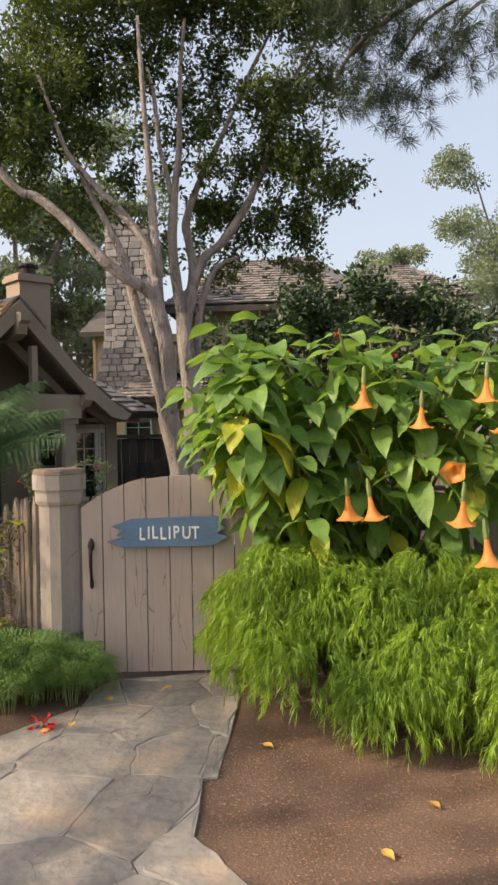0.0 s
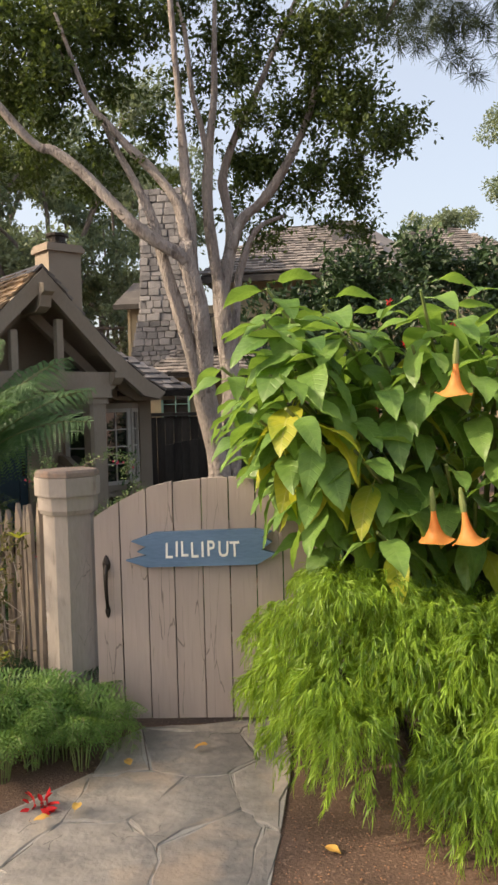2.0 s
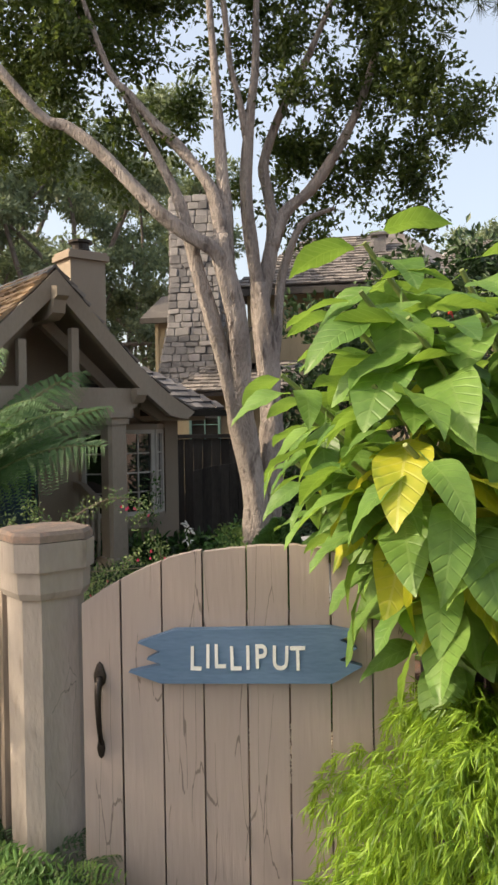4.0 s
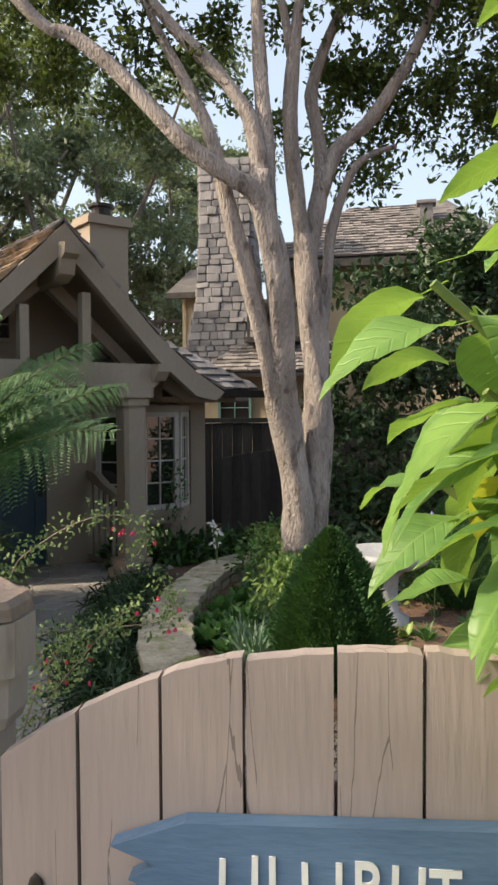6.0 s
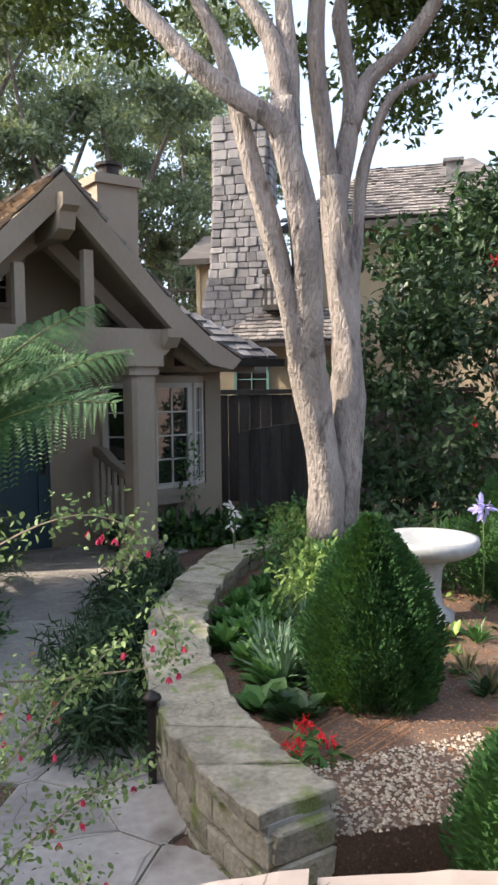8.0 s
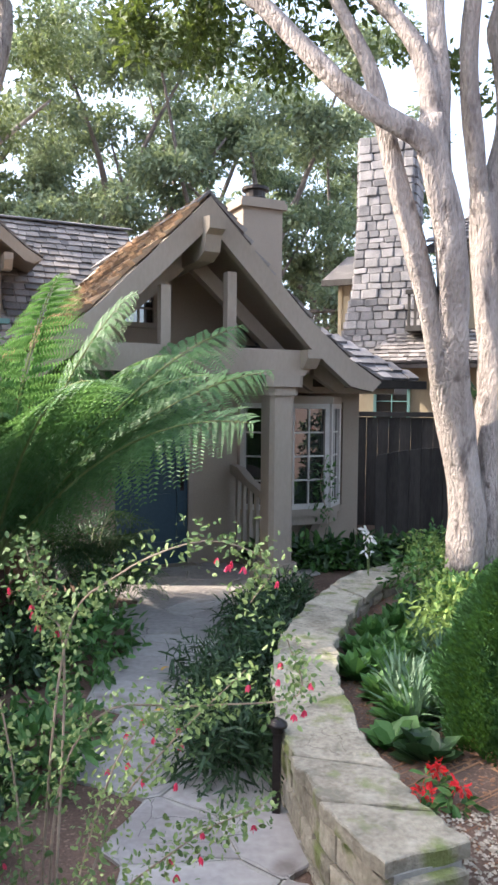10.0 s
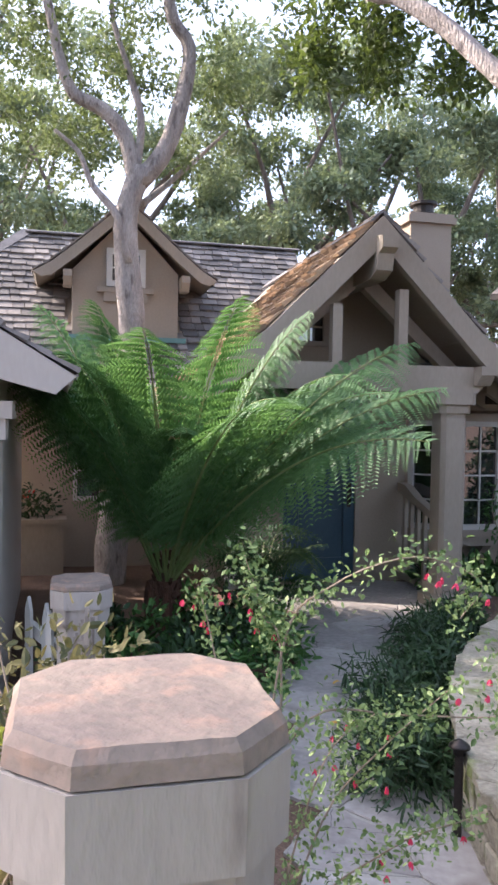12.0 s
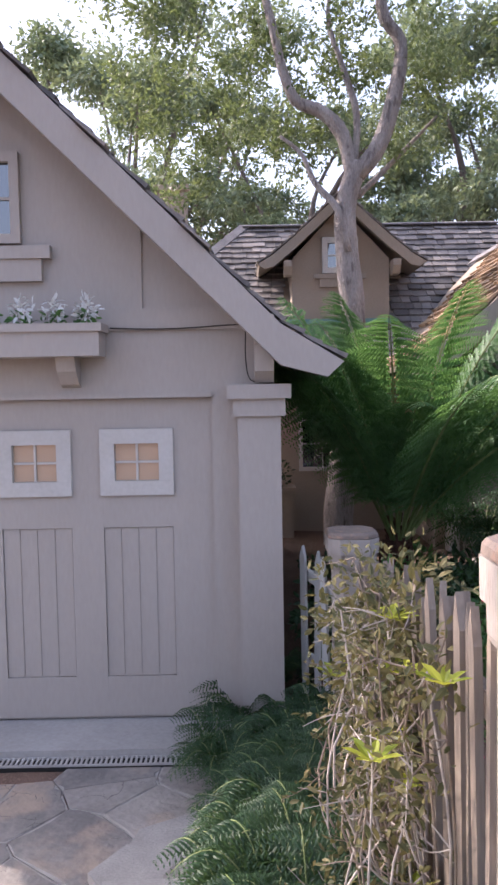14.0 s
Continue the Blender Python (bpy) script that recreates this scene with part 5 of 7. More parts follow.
SMALL_CROWN = [(lean(-1.3, 6.4), (1.0, 1.0, 0.9), 0.9), (lean(-0.4, 6.0, 0.4), (0.8, 0.8, 0.8), 0.7), (lean(0.3, 6.4, 0.5), (0.8, 0.8, 0.8), 0.7), (lean(1.3, 6.3), (1.0, 0.9, 0.8), 0.7),
               (lean(-1.7, 5.2, 0.6), (0.8, 0.8, 0.7), 0.7), (lean(1.5, 5.4, 0.8), (0.7, 0.6, 0.5), 0.35), (lean(-0.6, 5.3, 1.0), (0.6, 0.6, 0.6), 0.5), (lean(0.2, 7.6), (1.8, 1.6, 0.9), 1.0),
               (lean(-0.95, 5.4, 0.3), (0.45, 0.5, 0.4), 0.4), (lean(-1.1, 4.65, 0.5), (0.5, 0.5, 0.4), 0.4), (lean(-0.35, 4.55, 0.7), (0.35, 0.4, 0.3), 0.25), (lean(0.15, 5.5, 0.6), (0.45, 0.5, 0.4), 0.4),
               (lean(1.15, 5.6, 0.3), (0.4, 0.5, 0.4), 0.3), (lean(-1.6, 4.2, 0.8), (0.4, 0.4, 0.35), 0.25), (lean(1.0, 4.7, 0.7), (0.35, 0.4, 0.3), 0.2), (lean(-2.1, 5.9, 0.4), (0.7, 0.7, 0.6), 0.5)]
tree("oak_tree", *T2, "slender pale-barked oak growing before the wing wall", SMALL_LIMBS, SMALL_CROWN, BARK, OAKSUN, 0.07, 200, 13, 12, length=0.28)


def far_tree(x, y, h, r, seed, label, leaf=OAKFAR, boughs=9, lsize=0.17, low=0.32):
    """A spreading tree far off: crooked limbs, each ending in several dense tufts with gaps between."""
    rng = random.Random(seed)
    root = thing("far_tree", pose(x, y, -0.1), label, "tree", "trees behind the houses")
    top = Vector((rng.uniform(-0.8, 0.8), 0, h * 0.62))
    bm = bmesh.new()
    tube(bm, [(0, 0, -0.3), (rng.uniform(-0.4, 0.4), 0, h * 0.22), (rng.uniform(-0.5, 0.5), 0, h * 0.42), top], 0.024 * h + 0.05, 0.07, 8, 0.2)
    part("trunk", bm, FARBARK, root, smooth=True)
    chunks = []
    for k in range(boughs):
        a = 2.4 * k + rng.uniform(-0.4, 0.4)
        q = r * rng.uniform(0.55, 1.0)
        end = Vector((q * math.cos(a), q * math.sin(a) * 0.8, h * (low + (1.0 - low) * (k + 0.5) / boughs)))
        z0 = h * rng.uniform(0.22, 0.55)
        base = Vector((0, 0, min(z0, end.z - 0.5)))
        mid = base.lerp(end, 0.5) + Vector((rng.uniform(-0.5, 0.5), rng.uniform(-0.3, 0.3), rng.uniform(-0.5, 0.3)))
        bm = bmesh.new()
        tube(bm, [base, mid, end], 0.010 * h, 0.03, 6, 0.2)
        part("limb", bm, FARBARK, root, smooth=True)
        for j in range(8):
            c = end + Vector((rng.uniform(-1, 1), rng.uniform(-0.8, 0.8), rng.uniform(-0.45, 0.5))) * r * 0.36
            s = r * rng.uniform(0.10, 0.20)
            chunks.append(clump(c, (s * 1.25, s * 1.1, s * 0.8), 330, lsize, DIAMOND, 0.15))
    foliage("crown", chunks, leaf, root, kind="stuff")
    return root


# crowns behind the houses, haze painted in through OAKFAR
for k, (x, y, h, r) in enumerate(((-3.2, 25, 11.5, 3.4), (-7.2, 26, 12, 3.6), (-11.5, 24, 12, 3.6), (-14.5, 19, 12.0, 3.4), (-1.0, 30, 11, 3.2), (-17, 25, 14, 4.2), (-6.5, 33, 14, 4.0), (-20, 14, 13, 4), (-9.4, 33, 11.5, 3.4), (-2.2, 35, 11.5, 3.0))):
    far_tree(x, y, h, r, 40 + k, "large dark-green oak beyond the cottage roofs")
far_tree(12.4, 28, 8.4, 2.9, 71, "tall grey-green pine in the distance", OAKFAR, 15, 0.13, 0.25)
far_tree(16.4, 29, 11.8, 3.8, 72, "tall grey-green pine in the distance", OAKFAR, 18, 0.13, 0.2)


def shrub_mass(name, x, y, label, blobs, leaf, size, twigs, per=10, z=0.0, template=DIAMOND, length=0.25, stems=6, bark=DARKBARK, category="shrub"):
    root = thing(name, pose(x, y, z), label, category)
    for k in range(stems):
        a = 2 * math.pi * k / stems
        b = blobs[k % len(blobs)][0]
        bm = bmesh.new()
        tube(bm, [(0.05 * math.cos(a), 0.05 * math.sin(a), -0.05), (b[0] * 0.4 + 0.1 * math.cos(a), b[1] * 0.4 + 0.1 * math.sin(a), b[2] * 0.5), (b[0], b[1], b[2])], 0.03, 0.01, 6, 0.1)
        part("stem", bm, bark, root)
    foliage("leaves", [sprays(c, r, int(twigs * s), per, size, template, length) for c, r, s in blobs], leaf, root, kind="stuff")
    return root


shrub_mass("hibiscus_hedge", 3.3, 12.3, "tall dense dark-green hibiscus hedge with a few red blooms",
           [((-1.5, 0.1, 0.8), (0.6, 0.5, 0.8), 0.9), ((-1.45, 0.1, 1.85), (0.55, 0.5, 0.7), 0.8), ((-0.9, 0, 0.9), (0.8, 0.7, 0.9), 1), ((0.1, 0, 1.2), (0.9, 0.8, 1.1), 1.2), ((1.2, 0, 1.2), (0.9, 0.8, 1.1), 1.2), ((-0.5, 0.1, 2.2), (0.8, 0.7, 0.7), 0.9), ((0.7, 0, 2.6), (0.9, 0.7, 0.7), 1), ((1.9, 0, 2.2), (0.9, 0.7, 0.8), 1)],
           COVER, 0.11, 210, 10)
shrub_mass("magnolia_tree", 4.4, 15.3, "broad dark glossy-leaved evergreen tree beyond the hedge",
           [((-1.5, 0, 3.3), (0.8, 0.8, 0.6), 0.9), ((-0.4, 0, 3.8), (0.9, 0.9, 0.6), 1), ((0.8, 0, 4.0), (0.9, 0.9, 0.6), 1), ((1.9, 0, 3.9), (0.9, 0.9, 0.6), 1), ((-0.6, 0, 2.8), (1.3, 0.9, 0.8), 1), ((1.0, 0, 2.8), (1.4, 0.9, 0.8), 1), ((2.6, 0, 3.0), (1.0, 0.9, 0.9), 0.8)],
           COVER, 0.15, 200, 10, length=0.35, category="tree")


# ---- brugmansia ----
def big_leaf_mesh(name, material, seed, L=1.0, W=0.44, droop=0.35, fold=0.18):
    """A large pointed leaf with a folded midrib, a droop and wavy rims; length 1 along x."""
    rng = random.Random(seed)
    bm = bmesh.new()
    n = 12
    rows = []
    ph = rng.uniform(0, 6)
    for i in range(n + 1):
        t = i / n
        w = W * 0.5 * (math.sin(math.pi * min(1, t * 1.0) ** 0.72) ** 0.85) * (1 if t < 1 else 0)
        x = L * t * (1 - 0.10 * t)
        z = 0.05 * math.sin(math.pi * t) - droop * t * t
        row = []
        for s in (-1, -0.5, 0, 0.5, 1):
            wav = 0.030 * math.sin(t * 9 + ph + (2 if s > 0 else 0)) * abs(s)
            rib = 0.013 * math.cos(t * 40 - abs(s) * 5) * abs(s) * (1.1 - abs(s) * 0.5)
            row.append((x, s * w, z + fold * abs(s) * w + wav + rib))
        rows.append([bm.verts.new(c) for c in row] if 0 < i < n else [bm.verts.new((x, 0, z))])
    for a, b in zip(rows, rows[1:]):
        if len(a) == 1:
            for j in range(4):
                bm.faces.new((a[0], b[j], b[j + 1]))
        elif len(b) == 1:
            for j in range(4):
                bm.faces.new((a[j], b[0], a[j + 1]))
        else:
            for j in range(4):
                bm.faces.new((a[j], b[j], b[j + 1], a[j + 1]))
    v0 = bm.verts.new((-0.22, 0.010, 0.02)), bm.verts.new((-0.22, -0.010, 0.02)), bm.verts.new((0.02, -0.008, 0.0)), bm.verts.new((0.02, 0.008, 0.0))
    bm.faces.new(v0)
    lay = bm.loops.layers.uv.new("UVMap")
    for f in bm.faces:
        for lp in f.loops:
            t = min(1, max(0, lp.vert.co.x / (0.92 * L)))
            w = W * 0.5 * max(0.05, math.sin(math.pi * t ** 0.72) ** 0.85)
            lp[lay].uv = (t, 0.5 + 0.5 * lp.vert.co.y / w * w / (W * 0.5))
    me = bpy.data.meshes.new(name)
    bm.to_mesh(me)
    bm.free()
    me.polygons.foreach_set("use_smooth", [True] * len(me.polygons))
    me.materials.append(material)
    return me


BRUG_ME = [big_leaf_mesh("leaf", BRUG, 20 + k, W=0.42 + 0.05 * (k % 3), droop=0.08 + 0.10 * (k % 4)) for k in range(8)]
BRUG_YEL = [big_leaf_mesh("yellow_leaf", BRUGYEL, 50 + k, W=0.46, droop=0.2 + 0.1 * k) for k in range(3)]

brug = thing("brugmansia", pose(1.75, 4.62, 0), "large-leaved angel's trumpet shrub with hanging apricot trumpet flowers", "shrub")
BO = Vector((1.75, 4.62, 0))
rb = random.Random(21)
TIPS = []
TIPS += [(0.42, 4.62, 1.80, 0.9), (0.55, 4.45, 1.62, 1.0), (0.80, 4.40, 1.88, 1.0), (0.72, 4.28, 1.45, 1.0), (1.05, 4.30, 1.95, 1.0), (1.05, 4.15, 1.70, 1.0), (1.35, 4.2, 2.00, 1.0), (1.40, 4.0, 1.75, 1.0), (1.70, 4.1, 2.02, 1.0), (1.70, 3.9, 1.72, 1.0), (2.0, 3.9, 1.98, 1.0), (2.05, 3.8, 1.65, 1.0), (2.35, 3.9, 1.98, 1.0), (2.4, 3.7, 1.70, 1.0), (1.30, 4.05, 1.35, 1.0), (1.62, 3.9, 1.38, 1.0), (1.05, 4.25, 1.30, 1.0), (1.0, 4.05, 1.08, 0.9), (1.95, 3.8, 1.35, 1.0), (2.3, 3.7, 1.35, 1.0)]
TIPS += [(0.62, 4.72, 1.48, 1.0), (0.95, 4.7, 1.62, 1.0), (1.4, 4.6, 1.6, 1.0), (2.0, 4.4, 1.8, 1.0), (2.6, 4.2, 1.9, 1.0), (1.7, 4.5, 1.3, 0.9), (2.3, 4.3, 1.3, 0.9), (0.86, 4.55, 1.22, 0.9), (0.60, 4.58, 1.98, 0.8), (1.0, 4.6, 2.02, 0.9), (0.52, 4.70, 1.66, 1.0), (0.66, 4.30, 1.72, 1.0), (0.90, 4.20, 1.58, 1.0), (0.62, 4.42, 1.34, 1.0), (1.18, 4.10, 1.85, 1.0), (1.22, 4.2, 1.52, 1.0), (1.52, 3.98, 1.90, 1.0), (1.52, 4.0, 1.58, 1.0), (1.85, 3.92, 1.85, 1.0), (1.82, 3.85, 1.55, 1.0)]
TIPS += [(2.2, 3.78, 1.82, 1.0), (2.2, 3.75, 1.5, 1.0), (0.78, 4.5, 1.05, 0.9), (1.15, 4.3, 1.15, 0.9), (1.45, 4.1, 1.18, 0.9), (1.85, 3.95, 1.15, 0.9), (0.50, 4.90, 1.52, 0.9), (0.56, 4.95, 1.72, 0.9), (0.58, 4.85, 1.36, 0.9), (1.5, 4.4, 2.05, 1.0), (2.0, 4.2, 2.06, 1.0), (0.60, 4.36, 1.50, 1.1), (0.70, 4.22, 1.30, 1.1), (0.84, 4.25, 2.04, 1.0), (1.22, 4.1, 2.08, 1.0), (0.92, 4.08, 1.42, 1.0), (0.57, 4.22, 1.98, 1.0), (0.58, 4.14, 1.74, 1.05), (0.55, 4.24, 1.55, 1.0), (0.63, 4.05, 1.60, 1.0)]
TIPS += [(0.66, 4.12, 1.90, 1.0), (0.60, 4.30, 2.12, 0.95)]
count, deep = 0, []
for x, y, z, s in TIPS:
    tip = Vector((x, y, z)) - BO
    bm = bmesh.new()
    foot = Vector((0.15 * rb.uniform(-1, 1), 0.12 * rb.uniform(-1, 1), -0.03))
    mid = Vector((tip.x * 0.45, tip.y * 0.45 + 0.1, z * 0.62))
    tube(bm, [foot, mid, tip - Vector((0, 0, 0.02))], 0.022, 0.007, 6, 0.1)
    part("branch", bm, STEMGREEN, brug)
    n = 11
    for k in range(n):
        a = k * 2.4 + rb.uniform(-0.3, 0.3)
        lvl = k / n
        pos = tip - (tip - mid).normalized() * (0.34 * lvl * rb.uniform(0.8, 1.2))
        pitch = rb.uniform(-12, 18) + 48 * lvl + (0 if k else -15)
        yel = rb.random() < (0.6 if x < 0.80 and z < 1.75 else 0.18 if x < 1.0 else 0.08) and lvl > 0.4
        me = rb.choice(BRUG_YEL) if yel else rb.choice(BRUG_ME)
        size = s * (0.18 + 0.13 * lvl + rb.uniform(0, 0.06))
        spot = Matrix.Translation(pos) @ pose(0, 0, 0, 0, 0, math.degrees(a)) @ pose(0, 0, 0, rb.uniform(-22, 22), pitch, 0) @ Matrix.Translation((0.05, 0, 0)) @ Matrix.Diagonal((size, size, size, 1))
        count += 1
        if count % 2 == 0 and y > 4.15 and count > 60:      # the deeper half of the leaves stays joined
            deep.append((me, spot))
            continue
        ob = new("leaf", me)
        ob.parent = brug
        ob.matrix_basis = spot


vs, fs, uvs = [], [], []
for me, spot in deep:
    b = len(vs)
    uvs.extend(tuple(d.uv) for d in me.uv_layers[0].data)
    vs.extend((spot @ v.co)[:] for v in me.vertices)
    fs.extend(tuple(i + b for i in q.vertices) for q in me.polygons)
inner = bpy.data.meshes.new("inner_leaves")
inner.from_pydata(vs, [], fs)
lay = inner.uv_layers.new(name="UVMap")
lay.data.foreach_set("uv", [c for q in uvs for c in q])
inner.polygons.foreach_set("use_smooth", [True] * len(fs))
link("inner_leaves", inner, BRUG, brug)["kind"] = "stuff"


def trumpet(parent, x, y, z, s, tilt, turn):
    """A hanging trumpet flower: calyx and flared corolla with five curled points."""
    fl = new("flower")
    fl.parent = parent
    fl.matrix_basis = Matrix.Translation(Vector((x, y, z)) - BO) @ pose(0, 0, 0, tilt, 0, turn) @ Matrix.Diagonal((s, s, s, 1))
    bm = bmesh.new()
    lathe(bm, [(0.006, 0.0), (0.010, -0.02), (0.014, -0.07), (0.013, -0.10)], 8)
    part("calyx", bm, STEMGREEN, fl)
    bm = bmesh.new()
    seg, prev = 20, None
    for i, (r, zz) in enumerate(((0.008, -0.07), (0.011, -0.11), (0.017, -0.15), (0.026, -0.18), (0.040, -0.205), (0.056, -0.222), (0.068, -0.228))):
        ring = []
        for k in range(seg):
            a = 2 * math.pi * k / seg
            star = max(0, math.cos(2.5 * a)) ** 6 if i > 4 else 0
            flute = 1 + 0.06 * math.cos(5 * a) * i / 6
            rr = r * flute + (0.016 * star if i > 5 else 0.004 * star)
            ring.append(bm.verts.new((rr * math.cos(a), rr * math.sin(a), zz + (0.010 * star if i > 5 else 0) + (0.004 * math.sin(a * 3) if i > 4 else 0))))
        if prev:
            for k in range(seg):
                bm.faces.new((prev[k], prev[(k + 1) % seg], ring[(k + 1) % seg], ring[k]))
        prev = ring
    part("corolla", bm, PETAL, fl, smooth=True)


for x, y, z, s, tl, tn in ((1.30, 3.92, 1.84, 0.98, 4, 10), (1.20, 3.95, 1.25, 0.98, 10, -40), (1.30, 3.90, 1.25, 0.98, -8, 60), (1.55, 3.75, 1.70, 0.85, 3, 20), (1.86, 3.65, 1.84, 0.9, 5, 0), (1.92, 3.60, 1.72, 1.05, -4, 30),
                           (1.68, 3.55, 1.24, 0.95, 6, 10), (1.73, 3.45, 1.07, 1.0, -6, 80), (1.78, 3.85, 1.35, 0.9, 70, 150)):
    trumpet(brug, x, y, z, s, tl, tn)


# ---- weeping acacia hedge ----
def weeping_shrub(x, y, label, mounds):
    root = thing("weeping_acacia", pose(x, y, 0), label, "shrub")
    for k in range(7):
        m = mounds[k % len(mounds)]
        bm = bmesh.new()
        tube(bm, [(m[0] * 0.3, m[1] * 0.3, -0.03), (m[0] * 0.7, m[1] * 0.7, m[2] * 0.5), (m[0], m[1], m[2] * 0.8)], 0.018, 0.008, 6, 0.1)
        part("stem", bm, DARKBARK, root)
    chunks = []
    for mx, my, mz, r, tw in mounds:
        n = int(tw * 2.9)
        d = rand_dirs(n)
        d[:, 2] = np.abs(d[:, 2]) * 1.0 - 0.25
        start = np.array((mx, my, mz - r * 0.75)) + d * np.array((r, r, r * 0.75)) * (0.75 + 0.3 * RNG.random((n, 1)))
        start = start[start[:, 2] > 0.12]
        n = len(start)
        out = start - np.array((mx, my, mz - r))
        out[:, 2] *= 0.1
        out /= np.linalg.norm(out, axis=1, keepdims=True) + 1e-6
        per = 20
        s = np.linspace(0, 1, per)[None, :] + RNG.random((n, per)) * 0.05
        ln = 0.06 + 0.10 * RNG.random((n, 1))
        pos = start[:, None] + out[:, None] * (0.075 * np.sqrt(s))[..., None] + np.array((0, 0, -1.0)) * (ln * s * s * 0.95 - 0.05 * s)[..., None]
        along = out[:, None] * (0.75 - 0.5 * s)[..., None] + np.array((0, 0, -1.0)) * (0.35 + 0.9 * s)[..., None] + RNG.normal(size=(n, per, 3)) * 0.30
        pos = pos.reshape(-1, 3)
        along = along.reshape(-1, 3)
        ok = pos[:, 2] > 0.02
        chunks.append(scatter(THIN, pos[ok], along[ok], 0.035 + 0.025 * RNG.random(ok.sum()), width=0.9))
    foliage("foliage", chunks, ACACIA, root, "bright lime-green thread-fine weeping leaves", kind="stuff")
    return root


ACACIA_BIG = [(-0.46, 0.45, 0.80, 0.33), (-0.32, 0.15, 0.86, 0.36), (-0.52, 0.28, 0.52, 0.27), (-0.05, 0.05, 0.84, 0.38), (-0.38, -0.15, 0.55, 0.34), (0.05, -0.35, 0.58, 0.36), (0.30, -0.15, 0.82, 0.38), (0.35, -0.58, 0.60, 0.36),
              (0.62, -0.35, 0.84, 0.40), (0.75, -0.82, 0.62, 0.38), (1.05, -0.5, 0.85, 0.40), (1.15, -1.0, 0.55, 0.38), (0.45, 0.2, 0.8, 0.4), (1.3, -0.1, 0.8, 0.45), (-0.05, -0.45, 0.32, 0.27), (0.5, -0.82, 0.32, 0.27)]
rm = random.Random(8)
mounds = []
for mx, my, mz, r in ACACIA_BIG:
    mounds.append((mx, my, mz, r, 90))
    for k in range(7):      # smaller tufts that break up each mound
        a, e = rm.uniform(0, 6.28), rm.uniform(-0.2, 1.1)
        q = r * rm.uniform(0.75, 1.0)
        mounds.append((mx + q * math.cos(a) * math.cos(e), my + q * math.sin(a) * math.cos(e), max(0.2, mz - r * 0.75 + q * 0.85 * math.sin(e) + 0.12), rm.uniform(0.10, 0.17), 24))
weeping_shrub(1.35, 3.95, "mounded weeping acacia with thread-fine lime-green foliage", mounds)


# ---- ferns ----
def frond(parent, origin, yaw, reach, high, tip, material, width=0.26, pairs=26, name="frond", label="", roll=0.0, bow=0.30, first=0.24, fine=11):
    """An arching fern frond: a midrib that climbs to high and ends at the height tip, with pinnae edged by pinnules."""
    root = Vector(origin)
    c, s = math.cos(yaw), math.sin(yaw)
    pts = []
    for i in range(13):
        t = i / 12
        h = reach * (2 * t * (1 - t) * bow + t * t)
        z = 2 * t * (1 - t) * high + t * t * tip
        pts.append(root + Vector((c * h, s * h, z)))
    L = sum((b - a).length for a, b in zip(pts, pts[1:]))
    sub = True
    bm = bmesh.new()
    tube(bm, pts, 0.006 * L, 0.0015, 5, 0, rings=1)
    rib = part(name, bm, STEMGREEN if material is not DEADFROND else DEADFROND, parent, label)
    line = np.array([p[:] for p in smooth_line(pts, 3)])
    f = np.linspace(first, 0.995, pairs) * (len(line) - 1)
    i0 = np.clip(f.astype(int), 0, len(line) - 2)
    base = line[i0] + (line[i0 + 1] - line[i0]) * (f - i0)[:, None]
    tan = line[i0 + 1] - line[i0]
    tan /= np.linalg.norm(tan, axis=1, keepdims=True)
    side = np.cross(tan, np.array((0, 0, 1.0)))
    side /= np.linalg.norm(side, axis=1, keepdims=True) + 1e-9
    up = np.cross(side, tan)
    side = side * math.cos(roll) + up * math.sin(roll)
    t = np.linspace(0.05, 1, pairs)
    ln = L * width * np.sin(np.pi * np.clip(t * 0.82 + 0.15, 0, 1)) ** 0.8 + 0.01
    chunks = []
    for sg in (-1, 1):
        way = side * sg * 0.90 + tan * 0.42 - np.array((0, 0, 0.18))
        way = way / np.linalg.norm(way, axis=1, keepdims=True) + RNG.normal(size=way.shape) * 0.05
        if sub:
            k = fine
            q = np.linspace(0.04, 0.97, k)
            pos = base[:, None] + way[:, None] * (ln[:, None] * q)[..., None] - np.array((0, 0, 1.0)) * (ln[:, None] * q * q * 0.22)[..., None]
            leaf = (ln[:, None] * (0.25 if fine > 11 else 0.26) * (1 - 0.75 * q)) + 0.006
            nor = np.cross(way, tan)
            for sg2 in (-1, 1):
                al = tan[:, None] * sg2 * 0.9 + way[:, None] * 0.55 + 0 * pos
                chunks.append(scatter(DIAMOND, pos.reshape(-1, 3), al.reshape(-1, 3), leaf.reshape(-1), up=np.repeat(nor, k, axis=0) + 0.15 * RNG.normal(size=(len(nor) * k, 3)), width=0.62))
        else:
            nor = np.cross(way, tan)
            chunks.append(scatter(BLADE, base, way, ln, up=nor, width=1.3))
    foliage("pinnae", chunks, material, rib, kind="stuff")
    return rib


FX, FY = -2.80, 10.0
tfern = thing("tree_fern", pose(FX, FY, -0.18), "tree fern with a fibrous brown trunk and wide arching green fronds", "fern")
bm = bmesh.new()
tube(bm, [(0, 0, -0.1), (0.01, 0, 0.2), (0.0, 0, 0.42)], 0.17, 0.12, 14, 0.35)
part("trunk", bm, FERNTRUNK, tfern, "dark fibrous trunk with old frond stubs", smooth=True)
bm = bmesh.new()
for k in range(46):
    a = k * 2.4
    z = 0.05 + 0.40 * k / 46
    box(bm, 0.11, 0.20, -0.012, 0.012, z, z + 0.012, pose(0, 0, 0, 0, 0, math.degrees(a)) @ pose(0, 0, z, 0, -62, 0) @ pose(0.08, 0, -z))
